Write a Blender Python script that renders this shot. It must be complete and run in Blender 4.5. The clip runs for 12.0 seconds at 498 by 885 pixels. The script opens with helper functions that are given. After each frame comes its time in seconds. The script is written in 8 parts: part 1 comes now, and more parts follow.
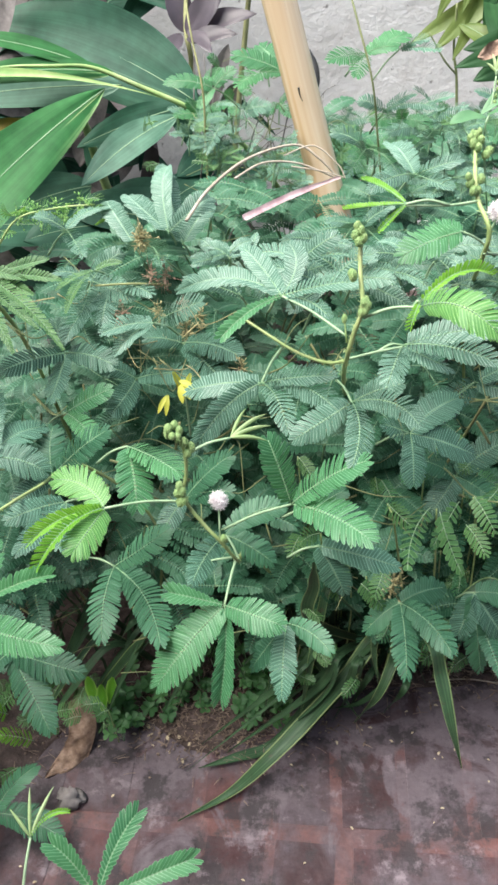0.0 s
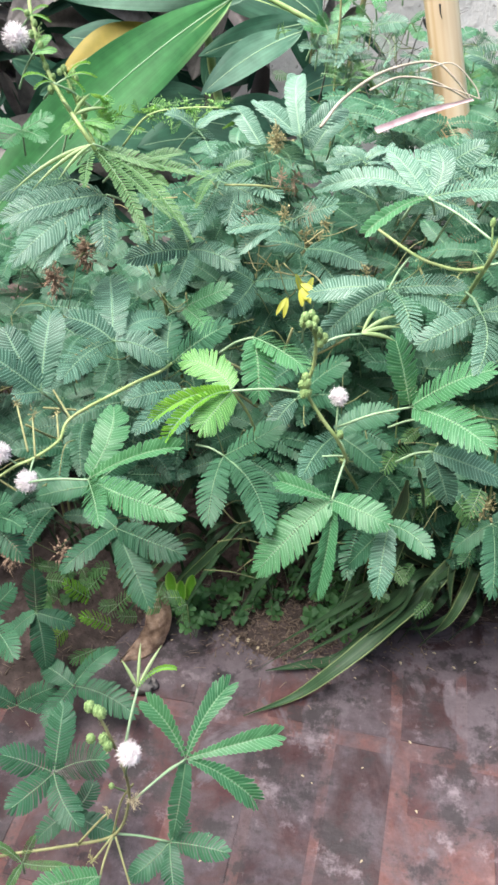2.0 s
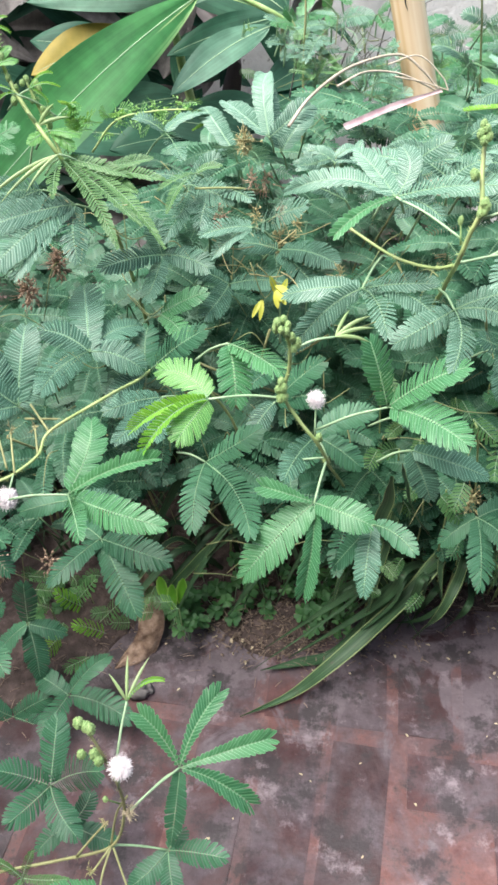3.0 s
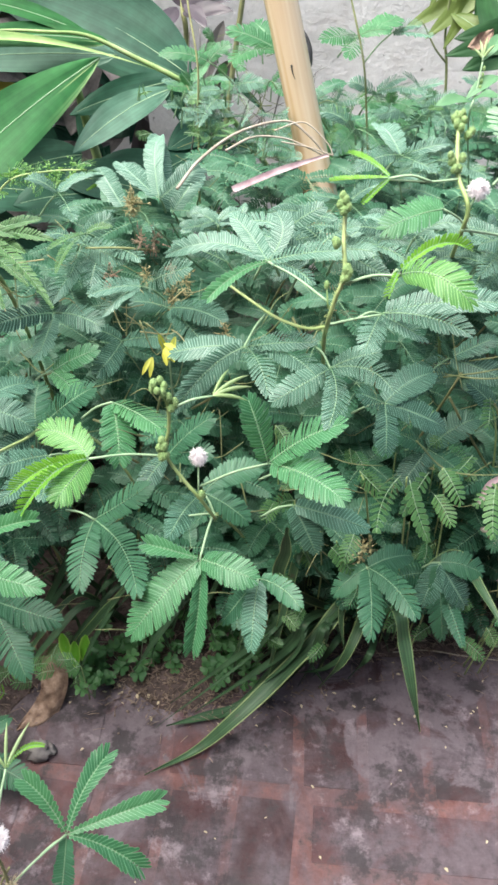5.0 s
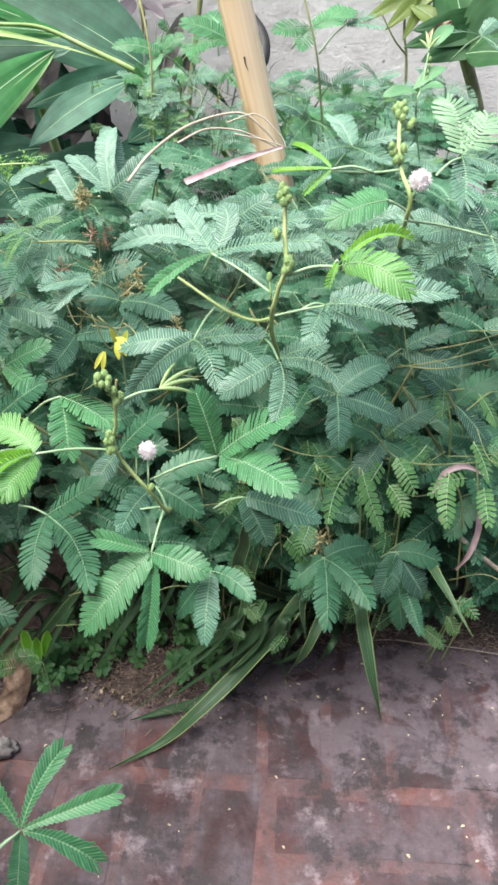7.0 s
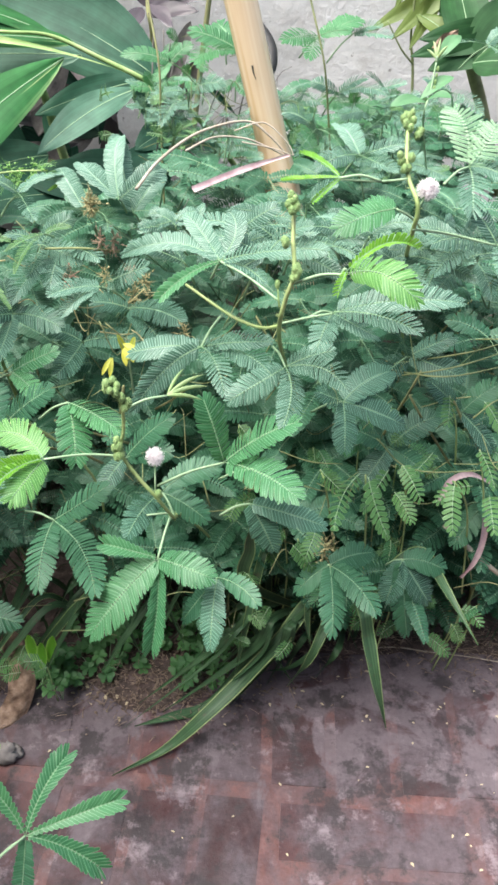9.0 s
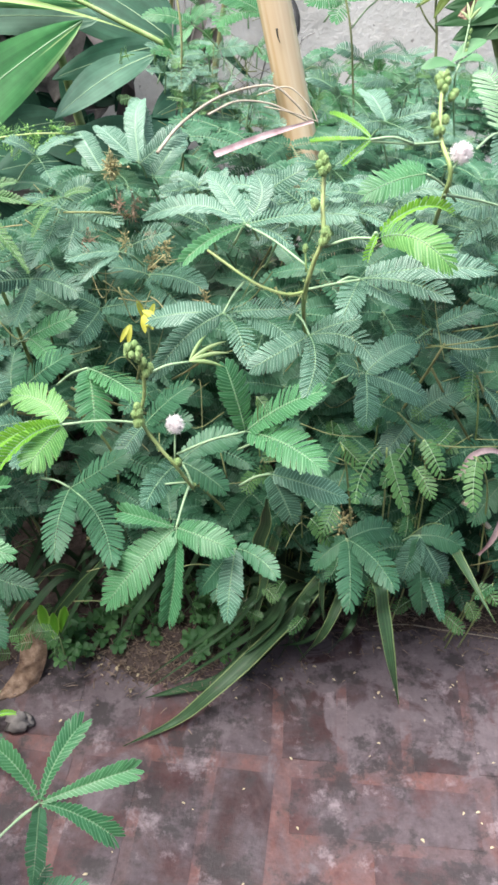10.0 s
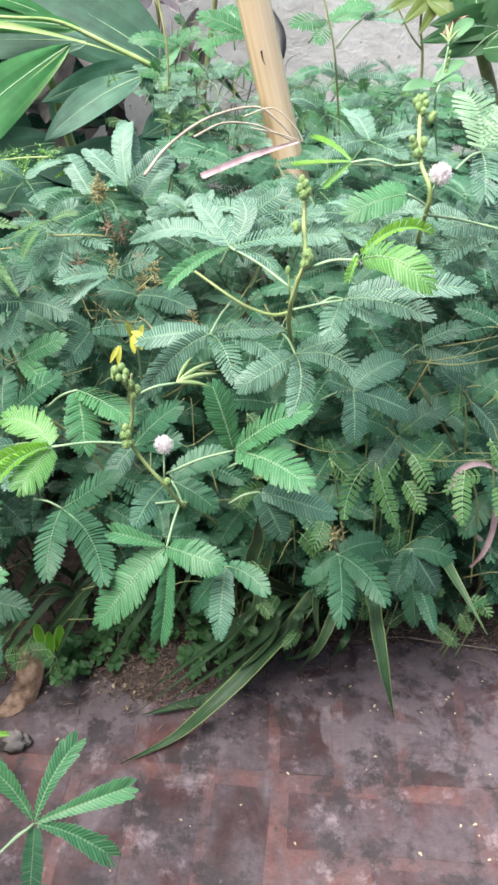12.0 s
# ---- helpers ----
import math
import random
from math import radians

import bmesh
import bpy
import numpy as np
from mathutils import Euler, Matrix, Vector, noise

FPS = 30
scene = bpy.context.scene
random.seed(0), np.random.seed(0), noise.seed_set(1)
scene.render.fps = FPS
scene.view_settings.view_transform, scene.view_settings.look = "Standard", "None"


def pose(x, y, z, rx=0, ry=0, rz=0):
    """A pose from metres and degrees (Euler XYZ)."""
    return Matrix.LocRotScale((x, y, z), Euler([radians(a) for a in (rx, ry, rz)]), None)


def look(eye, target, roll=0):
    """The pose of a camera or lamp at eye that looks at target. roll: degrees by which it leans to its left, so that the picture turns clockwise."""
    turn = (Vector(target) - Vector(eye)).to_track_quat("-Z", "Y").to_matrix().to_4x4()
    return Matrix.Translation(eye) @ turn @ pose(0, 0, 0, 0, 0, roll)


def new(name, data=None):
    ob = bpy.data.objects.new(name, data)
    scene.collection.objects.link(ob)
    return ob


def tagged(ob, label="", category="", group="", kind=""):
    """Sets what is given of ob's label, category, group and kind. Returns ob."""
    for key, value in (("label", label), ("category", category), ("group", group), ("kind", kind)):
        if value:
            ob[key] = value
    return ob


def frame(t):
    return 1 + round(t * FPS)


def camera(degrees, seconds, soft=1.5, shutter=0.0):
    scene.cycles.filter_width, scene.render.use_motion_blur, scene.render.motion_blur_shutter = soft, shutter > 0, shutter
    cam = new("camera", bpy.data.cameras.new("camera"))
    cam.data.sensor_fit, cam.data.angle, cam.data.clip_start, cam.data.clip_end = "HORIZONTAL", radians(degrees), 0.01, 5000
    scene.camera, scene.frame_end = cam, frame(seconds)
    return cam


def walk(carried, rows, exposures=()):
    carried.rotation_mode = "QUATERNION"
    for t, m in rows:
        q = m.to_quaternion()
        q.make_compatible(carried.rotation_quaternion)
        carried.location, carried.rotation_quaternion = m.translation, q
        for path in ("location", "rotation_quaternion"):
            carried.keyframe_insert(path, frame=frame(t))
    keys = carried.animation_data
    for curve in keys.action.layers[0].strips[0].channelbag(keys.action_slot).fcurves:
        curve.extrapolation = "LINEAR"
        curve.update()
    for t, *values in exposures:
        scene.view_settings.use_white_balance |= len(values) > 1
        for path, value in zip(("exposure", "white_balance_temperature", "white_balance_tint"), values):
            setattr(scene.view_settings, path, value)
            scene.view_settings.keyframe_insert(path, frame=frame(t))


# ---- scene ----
cam = camera(33.0, 12.0, 2.9)
PATH = [
    (0, (0.0260, 0.0247, 0.9016), (0.0052, 1.0550, 0.1086), -0.5),
    (0.2, (0.0072, 0.0215, 0.8931), (-0.0260, 1.0387, 0.0839), 0),
    (0.5, (-0.0123, 0.0123, 0.8866), (-0.0520, 1.0153, 0.0598), 1.4),
    (1, (-0.0195, 0.0000, 0.8730), (-0.0793, 0.9724, 0.0117), 2.4),
    (1.5, (-0.0175, -0.0065, 0.8730), (-0.0689, 0.9620, 0.0072), 3.1),
    (2, (-0.0247, -0.0195, 0.8801), (-0.1163, 0.9568, 0.0267), 2.6),
    (2.5, (-0.0247, -0.0215, 0.8808), (-0.1105, 0.9510, 0.0228), 2.8),
    (3, (-0.0143, -0.0091, 0.8879), (-0.0962, 0.9588, 0.0240), 0.4),
    (3.5, (0.0111, -0.0091, 0.9029), (-0.0052, 0.9984, 0.0813), 2.1),
    (3.7, (0.0104, -0.0091, 0.9048), (0.0104, 1.0108, 0.0982), 2.7),
    (5.3, (0.0254, -0.0065, 0.9009), (0.0423, 1.0082, 0.0884), 3.2),
    (5.5, (0.0254, -0.0072, 0.9002), (0.0429, 1.0055, 0.0852), 3.3),
    (6, (0.0279, -0.0052, 0.8970), (0.0565, 1.0036, 0.0774), 3.7),
    (6.5, (0.0423, -0.0065, 0.9002), (0.0878, 1.0055, 0.0858), 3.6),
    (7, (0.0468, -0.0078, 0.9022), (0.0955, 1.0036, 0.0865), 3.5),
    (7.2, (0.0455, -0.0078, 0.9042), (0.0845, 1.0062, 0.0923), 3.1),
    (9, (0.0442, -0.0091, 0.9035), (0.0871, 1.0082, 0.0955), 3.6),
    (9.5, (0.0429, -0.0097, 0.8990), (0.0878, 1.0010, 0.0825), 4),
    (10, (0.0338, -0.0052, 0.8899), (0.0676, 0.9919, 0.0565), 4.3),
    (10.5, (0.0358, -0.0039, 0.8892), (0.0722, 0.9906, 0.0527), 4.1),
    (11, (0.0358, -0.0039, 0.8911), (0.0722, 0.9919, 0.0559), 3.9),
    (11.5, (0.0403, -0.0046, 0.8944), (0.0761, 0.9958, 0.0650), 3.7),
    (12, (0.0416, -0.0072, 0.8990), (0.0761, 1.0016, 0.0793), 3.4),
]
walk(cam, [(t, look(eye, target, roll)) for t, eye, target, roll in PATH], [(0.0, 1.30), (0.7, 1.32), (1.2, 1.45), (2.5, 1.50), (3.5, 1.44), (5.5, 1.37), (12.0, 1.39)])

# ---- light ----
world = bpy.data.worlds.new("world")
scene.world = world
world.use_nodes = True
wn, wl = world.node_tree.nodes, world.node_tree.links
sky = wn.new("ShaderNodeTexSky")
sky.sky_type = "NISHITA"
sky.sun_disc = False
sky.sun_elevation = radians(67)
sky.sun_rotation = radians(255)
sky.dust_density = 4.0
sky.air_density = 1.3
wn["Background"].inputs["Strength"].default_value = 0.112
wl.new(sky.outputs["Color"], wn["Background"].inputs["Color"])

sun = new("sun", bpy.data.lights.new("sun", "SUN"))
sun.data.energy = 3.7
sun.data.angle = radians(45)
sun.data.color = (1.0, 0.97, 0.92)
sun.matrix_world = look((-1.5, -0.75, 3.6), (0, 0, 0))


# ---- materials ----
def material(name):
    mat = bpy.data.materials.new(name)
    mat.use_nodes = True
    nt = mat.node_tree
    return mat, nt.nodes, nt.links, nt.nodes["Principled BSDF"]


def ramp(nodes, links, source, stops):
    r = nodes.new("ShaderNodeValToRGB")
    el = r.color_ramp.elements
    while len(el) < len(stops):
        el.new(0.5)
    for e, (p, c) in zip(el, stops):
        e.position, e.color = p, (*c, 1)
    links.new(source, r.inputs["Fac"])
    return r.outputs["Color"]


def noise_tex(nodes, links, scale, detail=4.0, rough=0.55, space="Object", stretch=None):
    co = nodes.new("ShaderNodeTexCoord").outputs[space]
    if stretch:
        mp = nodes.new("ShaderNodeMapping")
        mp.inputs["Scale"].default_value = stretch
        links.new(co, mp.inputs["Vector"])
        co = mp.outputs["Vector"]
    n = nodes.new("ShaderNodeTexNoise")
    n.inputs["Scale"].default_value, n.inputs["Detail"].default_value, n.inputs["Roughness"].default_value = scale, detail, rough
    links.new(co, n.inputs["Vector"])
    return n.outputs["Fac"]


def mix(nodes, links, a, b, fac, mode="MIX"):
    m = nodes.new("ShaderNodeMix")
    m.data_type, m.blend_type = "RGBA", mode
    for socket, v in ((m.inputs[0], fac), (m.inputs[6], a), (m.inputs[7], b)):
        if isinstance(v, (int, float)):
            socket.default_value = v
        elif isinstance(v, tuple):
            socket.default_value = (*v, 1)
        else:
            links.new(v, socket)
    return m.outputs[2]


def bump(nodes, links, bsdf, height, strength, distance=0.001):
    b = nodes.new("ShaderNodeBump")
    b.inputs["Strength"].default_value, b.inputs["Distance"].default_value = strength, distance
    links.new(height, b.inputs["Height"])
    links.new(b.outputs["Normal"], bsdf.inputs["Normal"])


def leaf_material(name, dark, light, glow, rough=0.5, through_light=0.3, margin=None):
    """Thin leaf tissue: varies from leaflet to leaflet and from leaf to leaf, and lets some light through."""
    mat, n, l, b = material(name)
    isl = n.new("ShaderNodeNewGeometry").outputs["Random Per Island"]
    rnd = n.new("ShaderNodeObjectInfo").outputs["Random"]
    per = n.new("ShaderNodeMath")
    per.operation = "MULTIPLY_ADD"
    per.inputs[1].default_value = 0.2
    l.new(isl, per.inputs[0])
    half = n.new("ShaderNodeMath")
    half.operation = "MULTIPLY"
    half.inputs[1].default_value = 0.8
    l.new(rnd, half.inputs[0])
    l.new(half.outputs[0], per.inputs[2])
    c = ramp(n, l, per.outputs[0], [(0.0, dark), (1.0, light)])
    spots = noise_tex(n, l, 60, 5, 0.6)
    c = mix(n, l, c, ramp(n, l, spots, [(0.3, (0.72, 0.78, 0.72)), (0.7, (1.15, 1.1, 1.05))]), 0.8, "MULTIPLY")
    if margin:
        parts = n.new("ShaderNodeSeparateXYZ")
        l.new(n.new("ShaderNodeTexCoord").outputs["UV"], parts.inputs[0])
        c = mix(n, l, c, margin, ramp(n, l, parts.outputs[0], [(0.0, (0.85, 0.85, 0.85)), (0.09, (0.55, 0.55, 0.55)), (0.17, (0, 0, 0)), (0.83, (0.0, 0.0, 0.0)), (0.91, (0.55, 0.55, 0.55)), (1.0, (0.85, 0.85, 0.85))]))
        c = mix(n, l, c, margin, ramp(n, l, parts.outputs[1], [(0.05, (0.95, 0.95, 0.95)), (0.19, (0, 0, 0))]))
    l.new(c, b.inputs["Base Color"])
    b.inputs["Roughness"].default_value = rough
    b.inputs["Specular IOR Level"].default_value = 0.34
    bump(n, l, b, noise_tex(n, l, 900, 2), 0.25, 0.0004)
    t = n.new("ShaderNodeBsdfTranslucent")
    l.new(mix(n, l, c, glow, 0.5), t.inputs["Color"])
    m = n.new("ShaderNodeMixShader")
    m.inputs[0].default_value = through_light
    l.new(b.outputs[0], m.inputs[1])
    l.new(t.outputs[0], m.inputs[2])
    l.new(m.outputs[0], n["Material Output"].inputs["Surface"])
    return mat


def plain(name, stops, scale=30, rough=0.7, stretch=None, bumps=0.3, detail=5, depth=0.001):
    """A surface whose colour wanders between the stops, with relief of the same grain."""
    mat, n, l, b = material(name)
    f = noise_tex(n, l, scale, detail, 0.6, "Object", stretch)
    c = ramp(n, l, f, stops)
    c = mix(n, l, c, ramp(n, l, noise_tex(n, l, scale * 7, 3), [(0.3, (0.8, 0.8, 0.8)), (0.7, (1.12, 1.12, 1.12))]), 0.6, "MULTIPLY")
    l.new(c, b.inputs["Base Color"])
    b.inputs["Roughness"].default_value = rough
    bump(n, l, b, f, bumps, depth)
    return mat


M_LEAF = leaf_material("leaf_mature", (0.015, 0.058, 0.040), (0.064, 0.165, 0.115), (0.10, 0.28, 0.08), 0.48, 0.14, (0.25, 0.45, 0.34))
# paler copy of the mature leaf: sky light on the upper leaves, put into colour
M_LEAF_LIT = leaf_material("leaf_mature_lit", (0.034, 0.104, 0.074), (0.112, 0.238, 0.176), (0.16, 0.34, 0.12), 0.46, 0.18, (0.40, 0.58, 0.48))
# mature leaf again with dull dark margins: shade inside the bush painted as colour
M_LEAF_SHADE = leaf_material("leaf_mature_shade", (0.018, 0.082, 0.042), (0.054, 0.168, 0.088), (0.06, 0.18, 0.06), 0.5, 0.12, (0.095, 0.22, 0.15))
M_FRESH = leaf_material("leaf_fresh", (0.034, 0.150, 0.072), (0.080, 0.245, 0.112), (0.20, 0.52, 0.08), 0.42, 0.3, (0.25, 0.49, 0.27))
M_YOUNG = leaf_material("leaf_young", (0.062, 0.215, 0.064), (0.112, 0.300, 0.100), (0.40, 0.70, 0.06), 0.45, 0.32, (0.42, 0.70, 0.26))
M_FOLD = leaf_material("leaf_young_folded", (0.090, 0.290, 0.026), (0.165, 0.410, 0.045), (0.40, 0.70, 0.05), 0.45, 0.35, (0.40, 0.64, 0.14))
M_LIGHT = leaf_material("leaf_light_green", (0.150, 0.300, 0.170), (0.220, 0.390, 0.240), (0.3, 0.5, 0.2), 0.45, 0.25, (0.52, 0.66, 0.50))
M_DROOP = leaf_material("leaf_drooping", (0.040, 0.125, 0.048), (0.092, 0.210, 0.080), (0.30, 0.55, 0.08), 0.5, 0.2, (0.28, 0.42, 0.20))
M_PALE = leaf_material("leaf_folded_pale", (0.36, 0.51, 0.24), (0.50, 0.62, 0.36), (0.5, 0.65, 0.3), 0.45, 0.3)
M_YELLOW = leaf_material("leaf_yellow", (0.38, 0.38, 0.05), (0.56, 0.58, 0.12), (0.72, 0.76, 0.08), 0.5, 0.35)
M_HERB = leaf_material("herb_leaf", (0.046, 0.138, 0.056), (0.092, 0.220, 0.080), (0.20, 0.45, 0.05), 0.45, 0.3, (0.20, 0.36, 0.15))
M_SORREL = leaf_material("sorrel_leaf", (0.040, 0.125, 0.048), (0.086, 0.215, 0.074), (0.16, 0.38, 0.05), 0.5, 0.25)
M_WEED = leaf_material("weed_leaf", (0.095, 0.235, 0.120), (0.140, 0.300, 0.160), (0.25, 0.5, 0.12), 0.45, 0.3)
M_RIB = plain("rib_green", [(0.3, (0.15, 0.28, 0.15)), (0.7, (0.23, 0.38, 0.21))], 80, 0.6)
M_RACHIS = plain("rachis_green", [(0.3, (0.22, 0.36, 0.20)), (0.7, (0.33, 0.47, 0.29))], 80, 0.6)
M_STEM = plain("stem_green", [(0.3, (0.26, 0.37, 0.13)), (0.55, (0.36, 0.46, 0.19)), (0.8, (0.42, 0.43, 0.22))], 40, 0.6)
M_STALK = plain("stalk_olive", [(0.3, (0.13, 0.17, 0.07)), (0.7, (0.26, 0.29, 0.13))], 40, 0.75)
M_TWIG = plain("stem_brown", [(0.3, (0.19, 0.19, 0.085)), (0.7, (0.35, 0.37, 0.18))], 40, 0.8)
M_BUD = plain("bud_green", [(0.3, (0.19, 0.33, 0.12)), (0.7, (0.34, 0.47, 0.20))], 300, 0.7, None, 0.6, 3, 0.0005)
M_PETAL = plain("filament_pinkish_white", [(0.3, (0.86, 0.79, 0.83)), (0.7, (0.92, 0.89, 0.90))], 200, 0.6)
M_SEED = plain("dried_head_brown", [(0.3, (0.25, 0.22, 0.10)), (0.7, (0.46, 0.43, 0.23))], 200, 0.9)
M_BROWN = plain("dried_head_dark", [(0.3, (0.25, 0.165, 0.115)), (0.7, (0.44, 0.32, 0.23))], 200, 0.9)
M_DRY = plain("dry_leaf_tan", [(0.28, (0.080, 0.044, 0.032)), (0.45, (0.22, 0.142, 0.098)), (0.72, (0.40, 0.29, 0.22))], 90, 0.75, None, 1.0, 6, 0.003)
M_CANE = plain("cane_yellow_green", [(0.3, (0.16, 0.31, 0.09)), (0.55, (0.30, 0.43, 0.16)), (0.75, (0.44, 0.54, 0.28))], 14, 0.5)
M_STRAW = plain("dry_stalk_straw", [(0.3, (0.28, 0.235, 0.18)), (0.7, (0.54, 0.48, 0.40))], 60, 0.7)
M_PINK = plain("dry_sheath_pink", [(0.3, (0.30, 0.19, 0.21)), (0.7, (0.52, 0.40, 0.41))], 50, 0.65)
M_CREAM = leaf_material("blade_cream", (0.16, 0.25, 0.105), (0.28, 0.36, 0.17), (0.5, 0.55, 0.25), 0.45, 0.2)
M_PURPLE = leaf_material("leaf_purple_grey", (0.045, 0.036, 0.040), (0.20, 0.17, 0.19), (0.2, 0.12, 0.15), 0.4, 0.1)
M_DEAD = plain("dead_leaf_grey", [(0.3, (0.075, 0.068, 0.066)), (0.7, (0.24, 0.22, 0.212))], 40, 0.8, None, 0.5, 5, 0.002)
M_OLIVE = leaf_material("broad_leaf_olive", (0.110, 0.165, 0.044), (0.18, 0.250, 0.075), (0.4, 0.45, 0.1), 0.45, 0.25)
M_MAUVE = leaf_material("leaf_mauve", (0.032, 0.026, 0.036), (0.080, 0.068, 0.086), (0.3, 0.2, 0.25), 0.4, 0.1)
M_STREAK = leaf_material("leaf_cream_streak", (0.50, 0.62, 0.26), (0.66, 0.74, 0.40), (0.6, 0.7, 0.3), 0.5, 0.2)
M_SOIL = plain("soil_dark", [(0.3, (0.040, 0.029, 0.026)), (0.55, (0.090, 0.064, 0.058)), (0.8, (0.17, 0.125, 0.115))], 85, 0.95, None, 1.0, 8, 0.006)
M_LITTER = plain("litter_brown", [(0.3, (0.10, 0.068, 0.052)), (0.7, (0.34, 0.26, 0.20))], 90, 0.9)
M_CHIP = plain("litter_pale", [(0.3, (0.38, 0.31, 0.20)), (0.7, (0.60, 0.52, 0.36))], 90, 0.9)
def wall_material():
    """Old grey plaster: pale, with darker damp patches, fine cracks and specks."""
    mat, n, l, b = material("plaster_grey")
    c = ramp(n, l, noise_tex(n, l, 7, 8, 0.6), [(0.28, (0.54, 0.535, 0.53)), (0.5, (0.73, 0.725, 0.72)), (0.72, (0.84, 0.84, 0.84))])
    c = mix(n, l, c, (0.46, 0.44, 0.43), ramp(n, l, noise_tex(n, l, 3.2, 7, 0.68), [(0.55, (0, 0, 0)), (0.75, (0.7, 0.7, 0.7))]))
    c = mix(n, l, c, (0.16, 0.15, 0.14), ramp(n, l, noise_tex(n, l, 55, 4, 0.6), [(0.66, (0, 0, 0)), (0.73, (0.8, 0.8, 0.8))]))
    l.new(c, b.inputs["Base Color"])
    b.inputs["Roughness"].default_value = 0.9
    c = mix(n, l, c, (0.55, 0.53, 0.52), ramp(n, l, noise_tex(n, l, 14, 8, 0.75), [(0.50, (0, 0, 0)), (0.64, (0.75, 0.75, 0.75))]))
    l.new(c, b.inputs["Base Color"])
    bump(n, l, b, noise_tex(n, l, 34, 9, 0.75), 0.9, 0.006)
    return mat


M_WALL = wall_material()
M_HOLE = plain("dark_rubber", [(0.3, (0.012, 0.012, 0.013)), (0.7, (0.03, 0.03, 0.03))], 60, 0.6)


def paving_material(name, low, middle, high, own, grime):
    """Burnt clay, worn: grey and black grime drifts over bricks and joints alike; each brick has a tone of its own."""
    mat, n, l, b = material(name)
    rnd = n.new("ShaderNodeObjectInfo").outputs["Random"]
    place = n.new("ShaderNodeNewGeometry").outputs["Position"]

    def tex(scale, detail, rough, warp=0.0):
        t = n.new("ShaderNodeTexNoise")
        t.inputs["Scale"].default_value, t.inputs["Detail"].default_value, t.inputs["Roughness"].default_value = scale, detail, rough
        t.inputs["Distortion"].default_value = warp
        l.new(place, t.inputs["Vector"])
        return t.outputs["Fac"]
    clay = ramp(n, l, tex(60, 7, 0.7), [(0.3, low), (0.52, middle), (0.75, high)])
    if own:
        clay = mix(n, l, clay, ramp(n, l, rnd, [(0.0, (0.55, 0.55, 0.60)), (0.5, (0.95, 0.85, 0.9)), (1.0, (1.25, 1.1, 1.1))]), 1.0, "MULTIPLY")
    bare = 0.0
    if own:
        corner = n.new("ShaderNodeSeparateXYZ")
        l.new(n.new("ShaderNodeTexCoord").outputs["Object"], corner.inputs[0])
        sides = []
        for axis, reach in ((0, 0.035), (1, 0.106)):
            m = n.new("ShaderNodeMath")
            m.operation = "ABSOLUTE"
            l.new(corner.outputs[axis], m.inputs[0])
            q = n.new("ShaderNodeMath")
            q.operation = "SUBTRACT"
            q.inputs[1].default_value = reach
            l.new(m.outputs[0], q.inputs[0])
            sides.append(q)
        far = n.new("ShaderNodeMath")
        far.operation = "MAXIMUM"
        l.new(sides[0].outputs[0], far.inputs[0])
        l.new(sides[1].outputs[0], far.inputs[1])
        wander = n.new("ShaderNodeMath")
        wander.operation = "MULTIPLY_ADD"
        wander.inputs[1].default_value = 0.060
        l.new(tex(17, 6, 0.7, 0.5), wander.inputs[0])
        l.new(far.outputs[0], wander.inputs[2])
        bare = ramp(n, l, wander.outputs[0], [(0.026, (0, 0, 0)), (0.040, (0.7, 0.7, 0.7))])
    grey = ramp(n, l, tex(75, 7, 0.75), [(0.3, (0.048, 0.036, 0.043)), (0.6, (0.108, 0.085, 0.098)), (0.8, (0.22, 0.18, 0.20))])
    split = n.new("ShaderNodeSeparateXYZ")
    l.new(place, split.inputs[0])
    dust = n.new("ShaderNodeMath")
    dust.operation = "MULTIPLY_ADD"
    dust.inputs[1].default_value = 0.85
    l.new(split.outputs[1], dust.inputs[0])
    l.new(tex(9, 6, 0.65, 0.8), dust.inputs[2])
    c = mix(n, l, clay, grey, ramp(n, l, tex(11, 5, 0.62, 0.6), [(0.40, (0, 0, 0)), (0.56, (grime, grime, grime))]))
    c = mix(n, l, c, mix(n, l, grey, (0.20, 0.163, 0.182), 0.4), ramp(n, l, dust.outputs[0], [(0.96, (0, 0, 0)), (1.04, (0.9, 0.9, 0.9))]))
    if own:
        c = mix(n, l, c, mix(n, l, clay, (0.140, 0.055, 0.050), 0.4), bare)
    c = mix(n, l, c, (0.030, 0.024, 0.027), ramp(n, l, tex(15, 8, 0.74), [(0.50, (0, 0, 0)), (0.58, (0.88, 0.88, 0.88))]))
    c = mix(n, l, c, (0.30, 0.245, 0.27), ramp(n, l, tex(16, 8, 0.74), [(0.56, (0, 0, 0)), (0.66, (0.65, 0.65, 0.65))]))
    l.new(c, b.inputs["Base Color"])
    l.new(ramp(n, l, tex(20, 4, 0.6), [(0.35, (0.36, 0.36, 0.36)), (0.65, (0.85, 0.85, 0.85))]), b.inputs["Roughness"])
    bump(n, l, b, tex(140, 8, 0.75), 0.7, 0.0015)
    return mat


